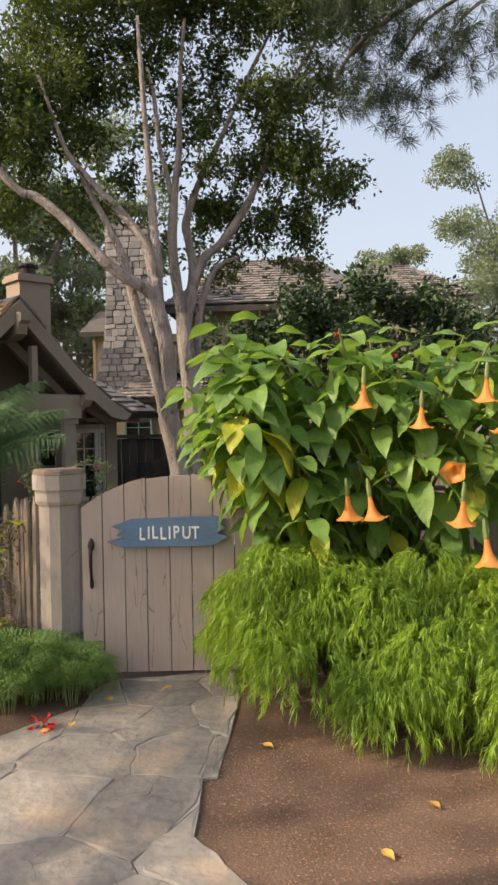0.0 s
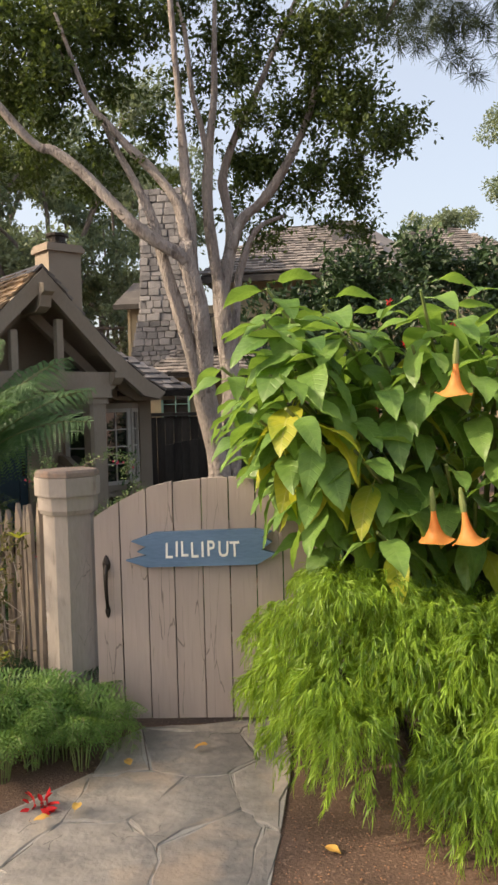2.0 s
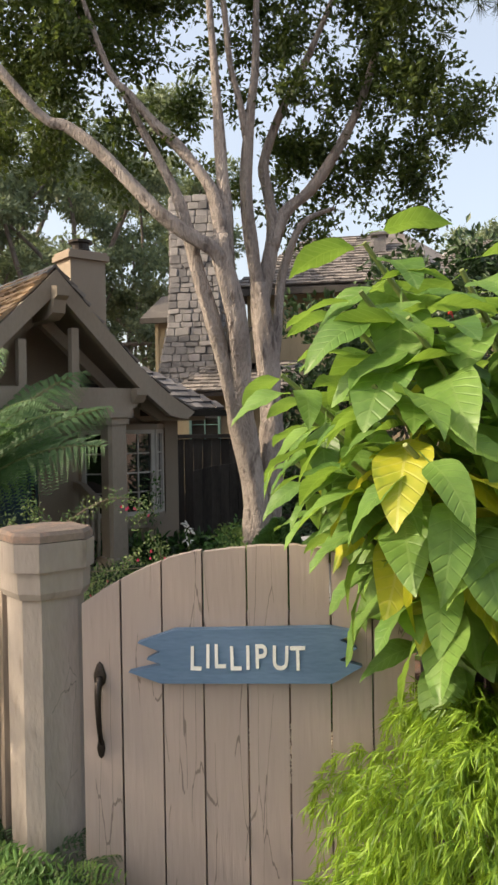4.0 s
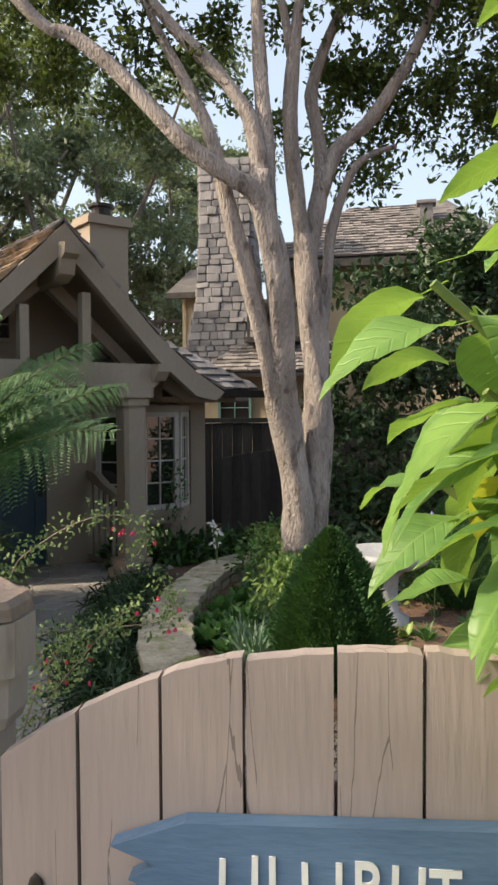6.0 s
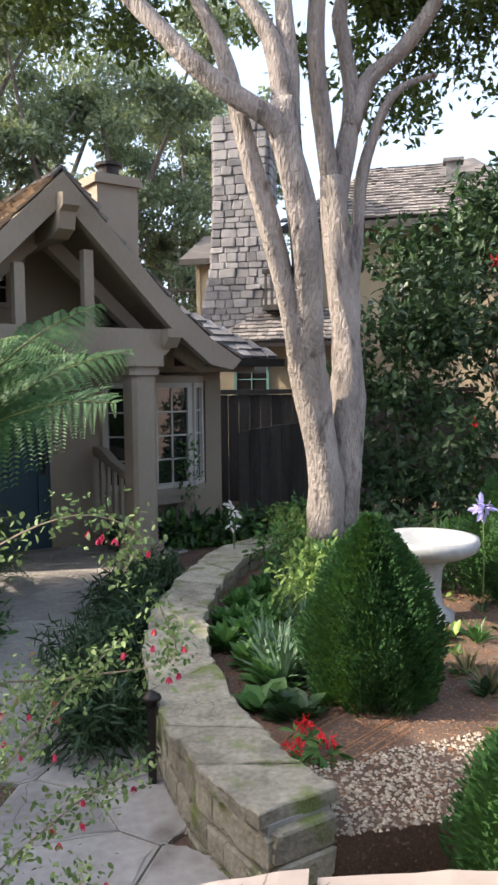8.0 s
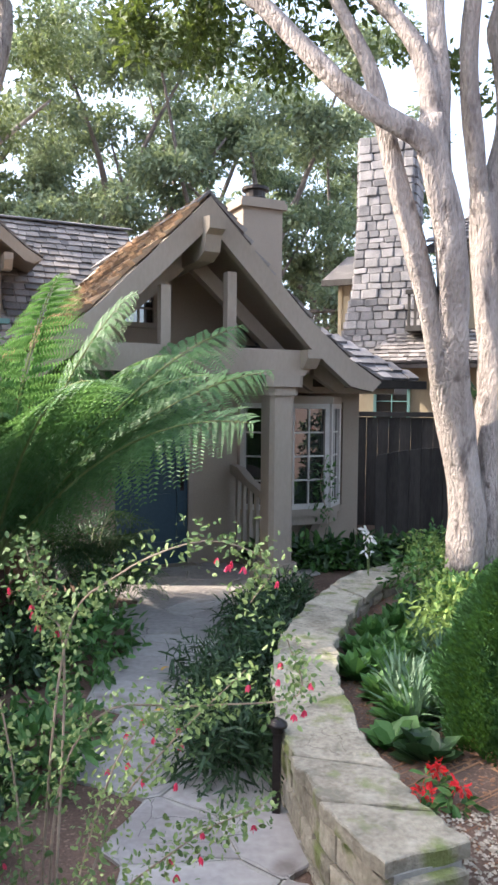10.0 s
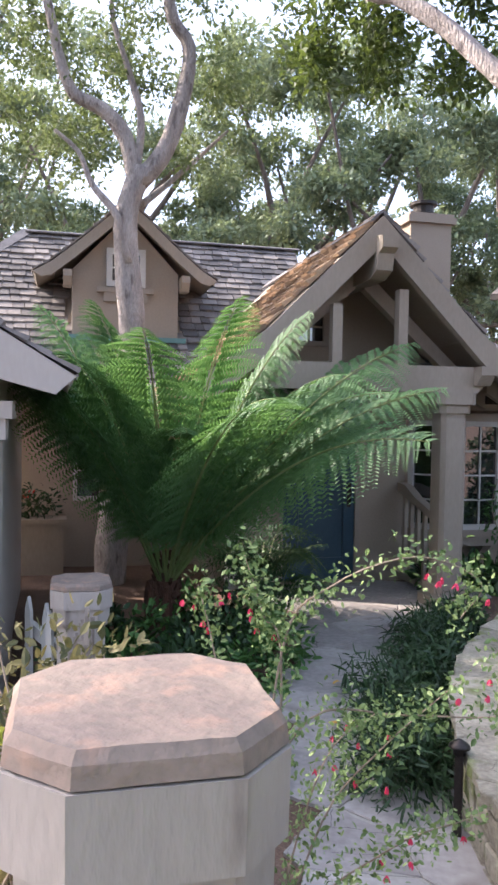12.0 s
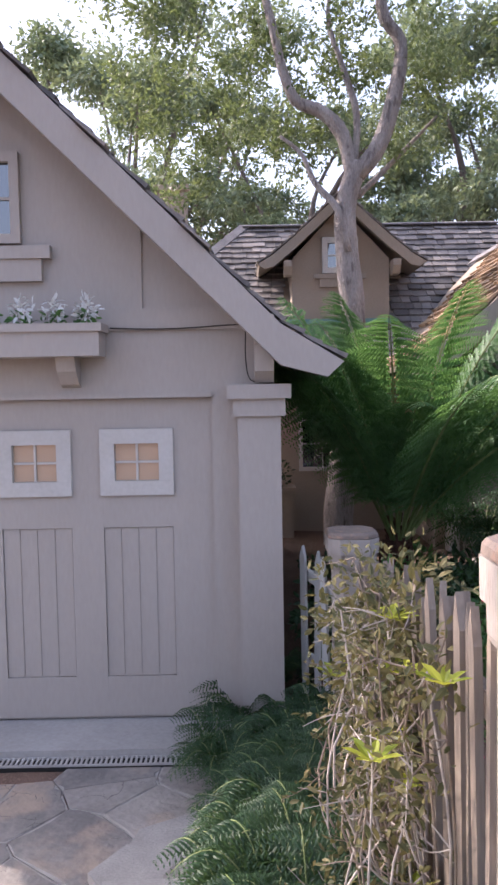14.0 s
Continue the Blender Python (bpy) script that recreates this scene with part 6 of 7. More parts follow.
part("frond_stub", bm, FERNTRUNK, tfern)
rf = random.Random(5)
FRONDS = [(-3, 2.15, 2.5, 1.75), (12, 2.0, 2.9, 2.15), (-18, 1.9, 2.6, 1.75), (30, 1.8, 2.8, 1.9), (-35, 1.8, 2.7, 1.9), (-58, 2.3, 2.6, 1.75), (-75, 1.6, 2.9, 2.0), (-95, 1.5, 2.8, 1.9), (-115, 1.6, 2.8, 2.05), (-140, 1.5, 2.9, 2.1), (-165, 1.4, 2.8, 2.0),
          (170, 1.5, 2.7, 1.9), (145, 1.4, 2.7, 1.8), (110, 1.4, 2.7, 1.8), (75, 1.4, 2.7, 1.8), (50, 1.6, 2.7, 1.8), (-10, 1.2, 3.0, 2.3), (-45, 1.1, 3.0, 2.3), (-100, 1.0, 3.0, 2.35), (-150, 1.0, 3.0, 2.3), (160, 0.9, 3.0, 2.2), (60, 0.9, 3.0, 2.2), (-25, 2.35, 2.3, 1.5), (-70, 1.2, 2.5, 1.5), (5, 1.5, 2.2, 1.3)]
for ang, R, hi, tp in FRONDS:
    frond(tfern, (0.05 * math.cos(radians(ang)), 0.05 * math.sin(radians(ang)), 0.40), radians(ang + 8 + rf.uniform(-5, 5)), R, hi * 0.60, (tp - 0.18) * rf.uniform(0.94, 1.06), FERN, 0.19, 27, roll=-0.75 * math.cos(radians(ang - 18)) + rf.uniform(-0.25, 0.25), bow=0.52, first=0.14, fine=15)
frond(tfern, (0, 0, 0.42), radians(-62), 0.9, 2.2, 1.2, DEADFROND, 0.06, 18)


def low_fern(x, y, n, L, label="clump of lush green ferns", leaf=FERNLOW, rise=1.0, pairs=10, fine=8):
    z = ground_z(x, y)
    root = thing("fern", pose(x, y, z), label, "fern", "ferns along the fence")
    for k in range(n):
        a = k * 2.4 + rf.uniform(-0.3, 0.3)
        frond(root, (0.03 * math.cos(a), 0.03 * math.sin(a), 0.0), a, L * rf.uniform(0.6, 1.05), rise * L * rf.uniform(0.8, 1.6), rise * L * rf.uniform(0.25, 1.0), leaf, 0.30, pairs, fine=fine)
    return root


for x, y, n, L in ((-0.48, 4.62, 15, 0.46), (-0.66, 4.46, 15, 0.46), (-0.33, 4.52, 11, 0.45), (-0.62, 4.95, 12, 0.55), (-1.15, 5.15, 14, 0.6), (-0.98, 5.05, 12, 0.5), (-1.45, 5.65, 14, 0.6), (-1.35, 5.2, 12, 0.55), (-1.75, 6.1, 14, 0.6), (-1.65, 5.7, 12, 0.55), (-2.0, 6.6, 14, 0.6), (-1.9, 6.15, 12, 0.55), (-2.3, 7.0, 12, 0.55), (-2.2, 6.6, 12, 0.5), (-0.2, 4.66, 8, 0.3)):
    if y > 4.7:
        for dx, dy in ((0.0, 0.0), (-0.16, 0.1), (0.1, -0.17)):
            low_fern(x + 0.12 + dx, y + dy, n, L * 0.52)
    else:
        for dx, dy in ((0.0, 0.0), (-0.14, -0.08), (0.08, -0.12)):
            low_fern(x + dx - 0.02, y + dy, n, L * 0.50, "clump of fresh light-green ferns", FERNLIGHT, 1.5, 9, 6)
low_fern(-2.2, 10.6, 12, 0.7)
low_fern(-1.9, 10.2, 10, 0.5)


# ---- the house next door ----
NB = pose(1.0, 20.4, 0, 0, 0, -14)
nb = thing("neighbour_house", NB, "two-storey cream board house with a stone chimney and wood-shingle hip roof", "house")
pieces("wall", ((-1.75, -0.5, 0.6, 0.8, 0, 4.35), (0.5, 8.0, 0.9, 1.1, 0, 5.0), (-1.75, -1.55, 0.8, 6, 0, 4.35), (7.8, 8.0, 1.1, 7, 0, 5.0), (-1.75, 8.0, 6.8, 7.0, 0, 5.0)), CREAM, nb)
for k in range(20):
    part("batten", boxes((0.75 + k * 0.37, 0.79 + k * 0.37, 0.875, 0.9, 0, 4.98)), CREAM, nb)
for k in range(4):
    part("batten", boxes((-1.70 + k * 0.3, -1.66 + k * 0.3, 0.575, 0.6, 0, 4.3)), CREAM, nb)
bm = bmesh.new()
slab(bm, [(0.2, 0.3, 4.85), (5.2, 0.3, 4.85), (4.2, 3.2, 6.75), (1.9, 3.2, 6.55)], 0.1)
slab(bm, [(5.2, 0.3, 4.85), (6.4, 3.2, 5.4), (4.2, 3.2, 6.75)], 0.1)
slab(bm, [(0.2, 0.3, 4.85), (1.9, 3.2, 6.55), (0.2, 6.5, 4.85)], 0.1)
slab(bm, [(1.9, 3.2, 6.55), (4.2, 3.2, 6.75), (5.2, 6.9, 4.85), (0.2, 6.9, 4.85)], 0.1)
slab(bm, [(4.6, 1.0, 5.0), (8.6, 1.0, 5.0), (7.0, 3.6, 6.4), (5.8, 3.6, 6.4)], 0.1)
slab(bm, [(-2.0, 0.2, 4.25), (-0.3, 0.2, 4.25), (-0.3, 2.2, 5.1), (-2.0, 2.2, 5.1)], 0.08)
part("roof", bm, SHINGLEI, nb)
shingles(nb, (0.2, 0.28, 4.90), (1, 0, 0), (0, 2.9, 1.75), 5.0, 3.35, SHINGLE, lambda a, s: a > s * 0.50 and a < 5.0 - s * 0.30, False, 0.19, 3, 0.04)
shingles(nb, (4.6, 0.98, 5.05), (1, 0, 0), (0, 2.6, 1.4), 4.0, 2.9, SHINGLE, lambda a, s: a > s * 0.42 and a < 4.0 - s * 0.55, False, 0.19, 4, 0.04)
part("fascia", boxes((0.2, 5.2, 0.26, 0.34, 4.70, 4.84), (-2.0, -0.3, 0.16, 0.24, 4.12, 4.24)), DARKFENCE, nb)
part("roof_vent", boxes((3.55, 3.85, 1.9, 2.2, 5.6, 6.35), (3.48, 3.92, 1.83, 2.27, 6.35, 6.42)), CHIMSTONE, nb)
sash(nb, "upper_window", 2.6, 3.6, 3.4, 4.5, 0.88, 2, 2, FRAMEWHITE)
sash(nb, "lower_window", -0.9, -0.35, 1.2, 2.2, 0.55, 2, 3, TEAL)

stone_chim = new("stone_chimney")
stone_chim.parent = nb


def chim_half(z):
    return 0.56 if z > 5.2 else 0.56 + (5.2 - z) * 0.06 if z > 4.0 else 0.63 + (4.0 - z) * 0.22


bm = bmesh.new()
prism(bm, [(-1.50, 0), (0.44, 0), (0.40, 2.6), (0.12, 4.0), (0.02, 5.2), (0.02, 6.9), (-1.08, 6.9), (-1.08, 5.2), (-1.16, 4.0), (-1.45, 2.7)], -0.32, 0.55, "y")
part("core", bm, CHIMSTONE, stone_chim)
rc = random.Random(17)
CH_ME = [rubble_mesh(60 + k) for k in range(5)]
for me in CH_ME:
    me.materials.append(CHIMSTONE)
z = 2.2
while z < 6.85:
    h = rc.uniform(0.10, 0.20)
    half = chim_half(z + h / 2)
    x = -half
    while x < half - 0.03:
        w = min(rc.uniform(0.16, 0.36), half - x)
        ob = new("stone", CH_ME[rc.randrange(5)])
        ob.parent = stone_chim
        ob.matrix_basis = pose(-0.53 + x + w / 2, -0.33 + rc.uniform(-0.02, 0.02), z + h / 2, rc.uniform(-3, 3), rc.uniform(-4, 4), rc.uniform(-4, 4)) @ Matrix.Diagonal((w * 1.06, 0.14, h * 1.06, 1))
        x += w
    for side in (-1, 1):
        for k in range(2):
            ob = new("stone", CH_ME[rc.randrange(5)])
            ob.parent = stone_chim
            ob.matrix_basis = pose(-0.53 + side * half, -0.12 + k * 0.38, z + h / 2, 0, rc.uniform(-4, 4), rc.uniform(-4, 4)) @ Matrix.Diagonal((0.12, 0.36, h, 1))
    z += h
balcony = new("balcony")
balcony.parent = nb
part("balcony_floor", boxes((0.02, 1.1, -0.9, 0.9, 3.02, 3.12)), DARKFENCE, balcony)
part("handrail", boxes((0.02, 1.1, -0.92, -0.84, 3.72, 3.80)), DARKFENCE, balcony)
for k in range(9):
    part("baluster", boxes((0.06 + k * 0.12, 0.11 + k * 0.12, -0.90, -0.86, 3.12, 3.72)), DARKFENCE, balcony)
bm = bmesh.new()
slab(bm, [(-0.8, -1.6, 2.35), (1.9, -1.6, 2.35), (1.9, -0.2, 3.05), (-0.2, -0.2, 3.05)], 0.08)
part("lower_roof", bm, SHINGLEI, nb)
shingles(nb, (-0.8, -1.62, 2.37), (1, 0, 0), (0, 1.4, 0.7), 2.7, 1.56, SHINGLE, lambda a, q: a > 0.38 * q, False, 0.19, 9, 0.035)
part("lower_wall", boxes((-1.2, 1.9, -0.9, -0.7, 0, 2.4)), CREAM, nb)
sash(nb, "green_window", -0.55, 0.15, 1.2, 2.15, -0.93, 2, 2, TEAL)

# dark board fence with an arched gate behind the oak
back_fence = thing("board_fence", pose(-0.2, 15.6, 0, 0, 0, 8), "dark weathered board fence", "fence")
for k in range(26):
    h = 1.42 + 0.01 * math.sin(k * 3.1)
    part("board", boxes((k * 0.16, k * 0.16 + 0.153, -0.012 + 0.006 * (k % 2), 0.02, -0.3, h)), DARKFENCE, back_fence)
part("cap_rail", boxes((-0.02, 4.2, -0.05, 0.05, 1.43, 1.50)), DARKFENCE, back_fence)
side_gate = thing("side_gate", pose(0.25, 14.9, 0, 0, 0, 8), "dark weathered arched board gate", "gate")
for k in range(7):
    x = k * 0.15
    t0, t1 = 0.75 + 0.28 * math.sin(math.pi * (0.35 * (x / 1.05) + 0.2)), 0.75 + 0.28 * math.sin(math.pi * (0.35 * ((x + 0.145) / 1.05) + 0.2))
    bm = bmesh.new()
    prism(bm, [(x, -0.3), (x + 0.145, -0.3), (x + 0.145, t1), (x, t0)], -0.015, 0.015, "y")
    part("board", bm, DARKFENCE, side_gate)

# ---- garden plants ----
def thuja(x, y, z, r, h, n):
    root = thing("thuja", pose(x, y, z), "dense dark-green egg-shaped dwarf thuja", "shrub", "thujas in the bed")
    bm = bmesh.new()
    tube(bm, [(0, 0, -0.05), (0, 0, h * 0.3), (0, 0, h * 0.6)], 0.03, 0.01, 6)
    part("stem", bm, DARKBARK, root)
    bm = bmesh.new()
    lathe(bm, [(r * 0.55, 0.03), (r * 0.80, h * 0.2), (r * 0.78, h * 0.4), (r * 0.66, h * 0.62), (r * 0.40, h * 0.80), (0.01, h * 0.90)], 12)
    part("core", bm, THUJA, root)
    t = RNG.random(n)
    a = RNG.random(n) * 6.283
    rad = r * (1 - np.abs((t - 0.28) / np.where(t > 0.28, 0.735, 0.85)) ** 1.9) ** 0.95 * (0.72 + 0.36 * RNG.random(n)) * (1 + 0.06 * np.sin(a * 9 + t * 7) + 0.05 * np.sin(a * 4 - t * 13))
    pos = np.stack([rad * np.cos(a), rad * np.sin(a), 0.02 + h * t], 1)
    out = np.stack([np.cos(a), np.sin(a), 0.9 + 0 * a], 1) + RNG.normal(size=(n, 3)) * 0.30
    nor = np.stack([-np.sin(a), np.cos(a), 0 * a], 1) + RNG.normal(size=(n, 3)) * 0.5
    foliage("foliage", [scatter(DIAMOND, pos, out, 0.022 + 0.02 * RNG.random(n), up=nor, width=0.7)], THUJA, root, kind="stuff")


thuja(0.80, 7.95, 0.05, 0.305, 0.86, 30000)
thuja(2.10, 9.6, 0.05, 0.34, 0.95, 14000)
thuja(1.10, 6.62, -0.08, 0.26, 0.62, 10000)

bath = thing("birdbath", pose(1.38, 9.15, 0.06), "pale round stone birdbath with a wide shallow bowl on a pedestal", "birdbath")
bm = bmesh.new()
lathe(bm, [(0.17, -0.05), (0.17, 0.05), (0.10, 0.09), (0.085, 0.2), (0.095, 0.34), (0.14, 0.40)], 18)
part("pedestal", bm, MARBLE, bath, smooth=True)
bm = bmesh.new()
lathe(bm, [(0.10, 0.38), (0.24, 0.42), (0.31, 0.46), (0.325, 0.50), (0.315, 0.535), (0.28, 0.535), (0.22, 0.50), (0.0, 0.48)], 26)
part("bowl", bm, MARBLE, bath, smooth=True)


def rosette(name, x, y, z, label, leaf, n, size, tilt, template=OVAL, width=1.0, category="plant", group=""):
    root = thing(name, pose(x, y, z), label, category, group)
    a = RNG.random(n) * 6.283
    e = np.radians(tilt + RNG.normal(size=n) * 18)
    al = np.stack([np.cos(a) * np.cos(e), np.sin(a) * np.cos(e), np.sin(e)], 1)
    pos = al * size * 0.12 + np.array((0, 0, 0.0))
    foliage("leaves", [scatter(template, pos, al, size * (0.7 + 0.5 * RNG.random(n)), up=np.tile((0, 0, 1.0), (n, 1)) + 0.2 * RNG.normal(size=(n, 3)), width=width)], leaf, root)
    return root


for x, y in ((0.28, 7.82), (0.40, 7.68)):
    rosette("hosta", x, y, 0.06, "broad-leaved green perennial at the wall's edge", COVER if x > 0.3 else BEDLEAF, 26, 0.15, 30, OVAL, 2.1)
rp = random.Random(12)
for k in range(62):
    f = rp.uniform(0.0, 1)
    y = 8.0 + 2.6 * f
    x = wall_line(min(0.95, 0.28 + 0.5 * f)).x + rp.uniform(0.26, 0.75)
    if k % 3 == 0:
        rosette("strap_leaf_plant", x + 0.10, y, 0.06, "clump of blue-green strap leaves", SILVERLEAF, 46, 0.23, 52, THIN, 0.9, group="strap-leaved clumps")
    else:
        shrub = rosette("leafy_perennial", x, y, 0.06, "low clump of soft green leaves", BEDLEAF, 60, 0.15, 45, OVAL, 1.25, group="leafy perennials")
for k in range(12):
    x, y = 0.55 + 0.12 * (k % 5) + rp.uniform(-0.1, 0.1), 9.0 + 0.2 * k
    root = thing("euphorbia", pose(x, y, 0.06), "lime-green euphorbia clump round the oak's foot", "plant", "euphorbia clumps")
    foliage("leaves", [clump((0, 0, 0.30), (0.2, 0.2, 0.22), 360, 0.05, OVAL, 0.3)], LIME if k % 2 == 0 else BEDLEAF, root)
for x, y in ((0.42, 7.42), (0.50, 7.28), (0.36, 7.20)):
    root = thing("red_salvia", pose(x, y, 0.06), "small bedding plant with bright red flowers", "flower", "red bedding flowers")
    foliage("leaves", [clump((0, 0, 0.04), (0.06, 0.06, 0.05), 26, 0.06, OVAL, 0.2)], BEDLEAF, root)
    foliage("petals", [clump((0, 0, 0.11), (0.035, 0.035, 0.03), 40, 0.028, OVAL, 0.1)], RED, root)

# dark ground cover between path and wall
for k in range(26):
    f = k / 25
    x, y = -0.55 - 0.10 * math.sin(f * 3) + rp.uniform(-0.16, 0.22), 7.75 + 3.0 * f
    root = thing("ground_cover", pose(x, y, ground_z(x, y)), "low mound of dark narrow-leaved ground cover", "plant", "ground cover mounds")
    foliage("leaves", [clump((0, 0, 0.12), (0.24, 0.24, 0.22), 420, 0.085, BLADE, 0.35, (0, 0, -0.35))], COVER, root)
for k in range(34):
    x, y = -1.25 - 0.28 * (k % 6) + rp.uniform(-0.15, 0.15) - 0.12 * (k // 6), 6.9 + 0.62 * (k // 6) + rp.uniform(-0.2, 0.2)
    if y < 8.2 and x < -0.6 - 0.602 * (y - 5.03):
        low_fern(x, y, 12, 0.34)
        continue
    root = thing("ground_cover", pose(x, y, ground_z(x, y)), "low mound of mid-green leafy ground cover", "plant", "ground cover mounds")
    foliage("leaves", [clump((0, 0, 0.12), (0.24, 0.24, 0.20), 260, 0.08, OVAL, 0.3)], COVER if k % 3 else BEDLEAF, root)
for k in range(16):
    p = uv(6.1 + 0.13 * k + rp.uniform(-0.1, 0.1), 10.75 - 0.04 * k + rp.uniform(-0.15, 0.15))
    root = thing("shade_plant", pose(p.x, p.y, -0.16), "leafy shade plant below the bay window", "plant", "plants under the window")
    foliage("leaves", [clump((0, 0, 0.16), (0.2, 0.2, 0.2), 120, 0.12, OVAL, 0.2)], COVER if k % 2 else BEDLEAF, root)
p = uv(6.9, 10.8)
vine = thing("window_vine", pose(p.x, p.y, -0.1), "thin-leaved vine climbing in front of the bay window", "vine")
bm = bmesh.new()
tube(bm, [(0, 0, -0.05), (0.05, 0.02, 0.4), (-0.05, 0.0, 0.8), (0.02, 0, 1.15)], 0.008, 0.004, 5)
part("stem", bm, TWIG, vine)
foliage("leaves", [clump((0.0, 0, 0.75), (0.16, 0.1, 0.45), 150, 0.055, OVAL, 0.1)], BEDLEAF, vine)
for k in range(30):
    x, y = 1.6 + 0.32 * (k % 6) + rp.uniform(-0.1, 0.1), 9.9 + 0.35 * (k // 6) + rp.uniform(-0.1, 0.1)
    root = thing("border_plant", pose(x, y, 0.04), "low green border plant before the hedge", "plant", "border plants")
    foliage("leaves", [clump((0, 0, 0.16), (0.22, 0.22, 0.2), 150, 0.1, BLADE if k % 2 else OVAL, 0.2)], BEDLEAF if k % 3 else COVER, root)


for k in range(22):
    x, y = 1.35 + 0.28 * (k % 6) + rp.uniform(-0.1, 0.1), 7.55 + 0.36 * (k // 6) + rp.uniform(-0.1, 0.1)
    rosette("grassy_clump", x, y, 0.05, "thin tuft of green and straw-coloured grass leaves", DULLLEAF if k % 3 == 0 else BEDLEAF, 46, 0.15, 45, THIN, 0.9, group="grassy tufts")


def bloom(x, y, z, h, label, petal, n=14, r=0.035):
    root = thing("tall_flower", pose(x, y, z), label, "flower")
    bm = bmesh.new()
    tube(bm, [(0, 0, -0.02), (0.01, 0, h * 0.5), (0, 0.01, h)], 0.005, 0.003, 5)
    part("stem", bm, STEMGREEN, root)
    foliage("petals", [clump((0, 0, h - 0.01), (r, r, r), n, r * 1.4, OVAL, 0.1)], petal, root)


bloom(0.15, 10.6, 0.06, 0.50, "tall stem with white petals", PALEFLOWER, 12, 0.045)
bloom(0.14, 10.65, 0.06, 0.36, "tall stem with white petals", PALEFLOWER, 8, 0.035)
bloom(1.75, 9.2, 0.06, 0.72, "lilac globe flower on a tall stem", LILAC, 40, 0.045)
bloom(2.15, 9.0, 0.06, 0.80, "lilac globe flower on a tall stem", LILAC, 40, 0.045)
for k in range(9):
    x, y, z = 2.4 + 0.25 * k, 11.5 + 0.1 * (k % 3), 1.2 + 0.3 * ((k * 5) % 7)
    root = thing("hibiscus_bloom", pose(x, y, z), "single red hibiscus bloom in the hedge", "flower", "hedge blooms")
    foliage("petals", [clump((0, 0, 0), (0.03, 0.03, 0.03), 9, 0.06, OVAL, 0.1)], RED, root)

# path light
pl = thing("path_light", pose(-0.22, 7.52, -0.14), "small dark metal path light on a square stake", "lamp")
part("stake", boxes((-0.017, 0.017, -0.017, 0.017, -0.1, 0.36)), IRON, pl)
bm = bmesh.new()
lathe(bm, [(0.022, 0.355), (0.026, 0.36), (0.026, 0.385), (0.045, 0.387), (0.042, 0.40), (0.012, 0.42), (0.0, 0.425)], 14)
part("hood", bm, IRON, pl, smooth=True)


# ---- fuchsia ----
fu = thing("fuchsia", pose(-0.45, 5.75, -0.06), "straggling fuchsia with arching twigs, small green leaves and pink flowers", "shrub")
FUO = Vector((-0.45, 5.75, -0.06))
TWIGS = [((-0.50, 5.79, 0.55), (-0.46, 5.82, 1.10), (-0.36, 5.84, 1.24), (-0.19, 5.88, 1.31), (-0.06, 5.92, 1.26), (-0.10, 5.92, 1.18)),
         ((-0.48, 5.80, 0.7), (-0.40, 5.84, 0.95), (-0.20, 5.86, 0.98), (0.0, 5.9, 1.0), (-0.02, 5.88, 1.12)),
         ((-0.52, 5.78, 0.5), (-0.55, 5.78, 0.85), (-0.62, 5.80, 1.12), (-0.66, 5.82, 1.22)),
         ((-0.45, 5.76, 0.4), (-0.36, 5.80, 0.75), (-0.24, 5.82, 0.92), (-0.10, 5.86, 1.06)),
         ((-0.50, 5.74, 0.4), (-0.60, 5.75, 0.7), (-0.72, 5.78, 0.95)), ((-0.42, 5.70, 0.3), (-0.30, 5.72, 0.52), (-0.16, 5.76, 0.62)), ((-0.48, 5.85, 0.4), (-0.40, 5.95, 0.8), (-0.30, 6.05, 0.9)), ((-0.55, 5.7, 0.3), (-0.68, 5.66, 0.55), (-0.82, 5.66, 0.7)),
         ((-0.46, 5.82, 1.0), (-0.52, 5.86, 1.16), (-0.58, 5.9, 1.28)), ((-0.40, 5.78, 0.5), (-0.22, 5.80, 0.72), (-0.06, 5.84, 0.80))]
rfu = random.Random(31)
leafs = []
for tw in TWIGS:
    pts = [Vector(q) - FUO for q in tw]
    bm = bmesh.new()
    line = tube(bm, [Vector((rfu.uniform(-0.04, 0.04), rfu.uniform(-0.04, 0.04), 0)), *pts], 0.0036, 0.0012, 5, 0, 5)
    part("twig", bm, TWIG, fu)
    L = np.array([q[:] for q in line[len(line) // 4:]])
    n = 560
    idx = RNG.integers(0, len(L), n)
    pos = L[idx] + RNG.normal(size=(n, 3)) * 0.024
    leafs.append(scatter(OVAL, pos, rand_dirs(n, (0, 0, -0.1)), 0.009 + 0.011 * RNG.random(n), width=1.3))
    for k in range(5):
        q = L[RNG.integers(len(L) // 2, len(L))] + RNG.normal(size=3) * np.array((0.03, 0.03, 0.01)) - np.array((0, 0, 0.035))
        foliage("bloom", [scatter(OVAL, np.repeat(q[None], 6, 0), rand_dirs(6) * 0.5 + np.array((0, 0, -1.0)), 0.017, width=0.9)], PINK, fu, "small hanging pink flower")
foliage("leaves", leafs, FUCHSIALEAF, fu, kind="stuff")


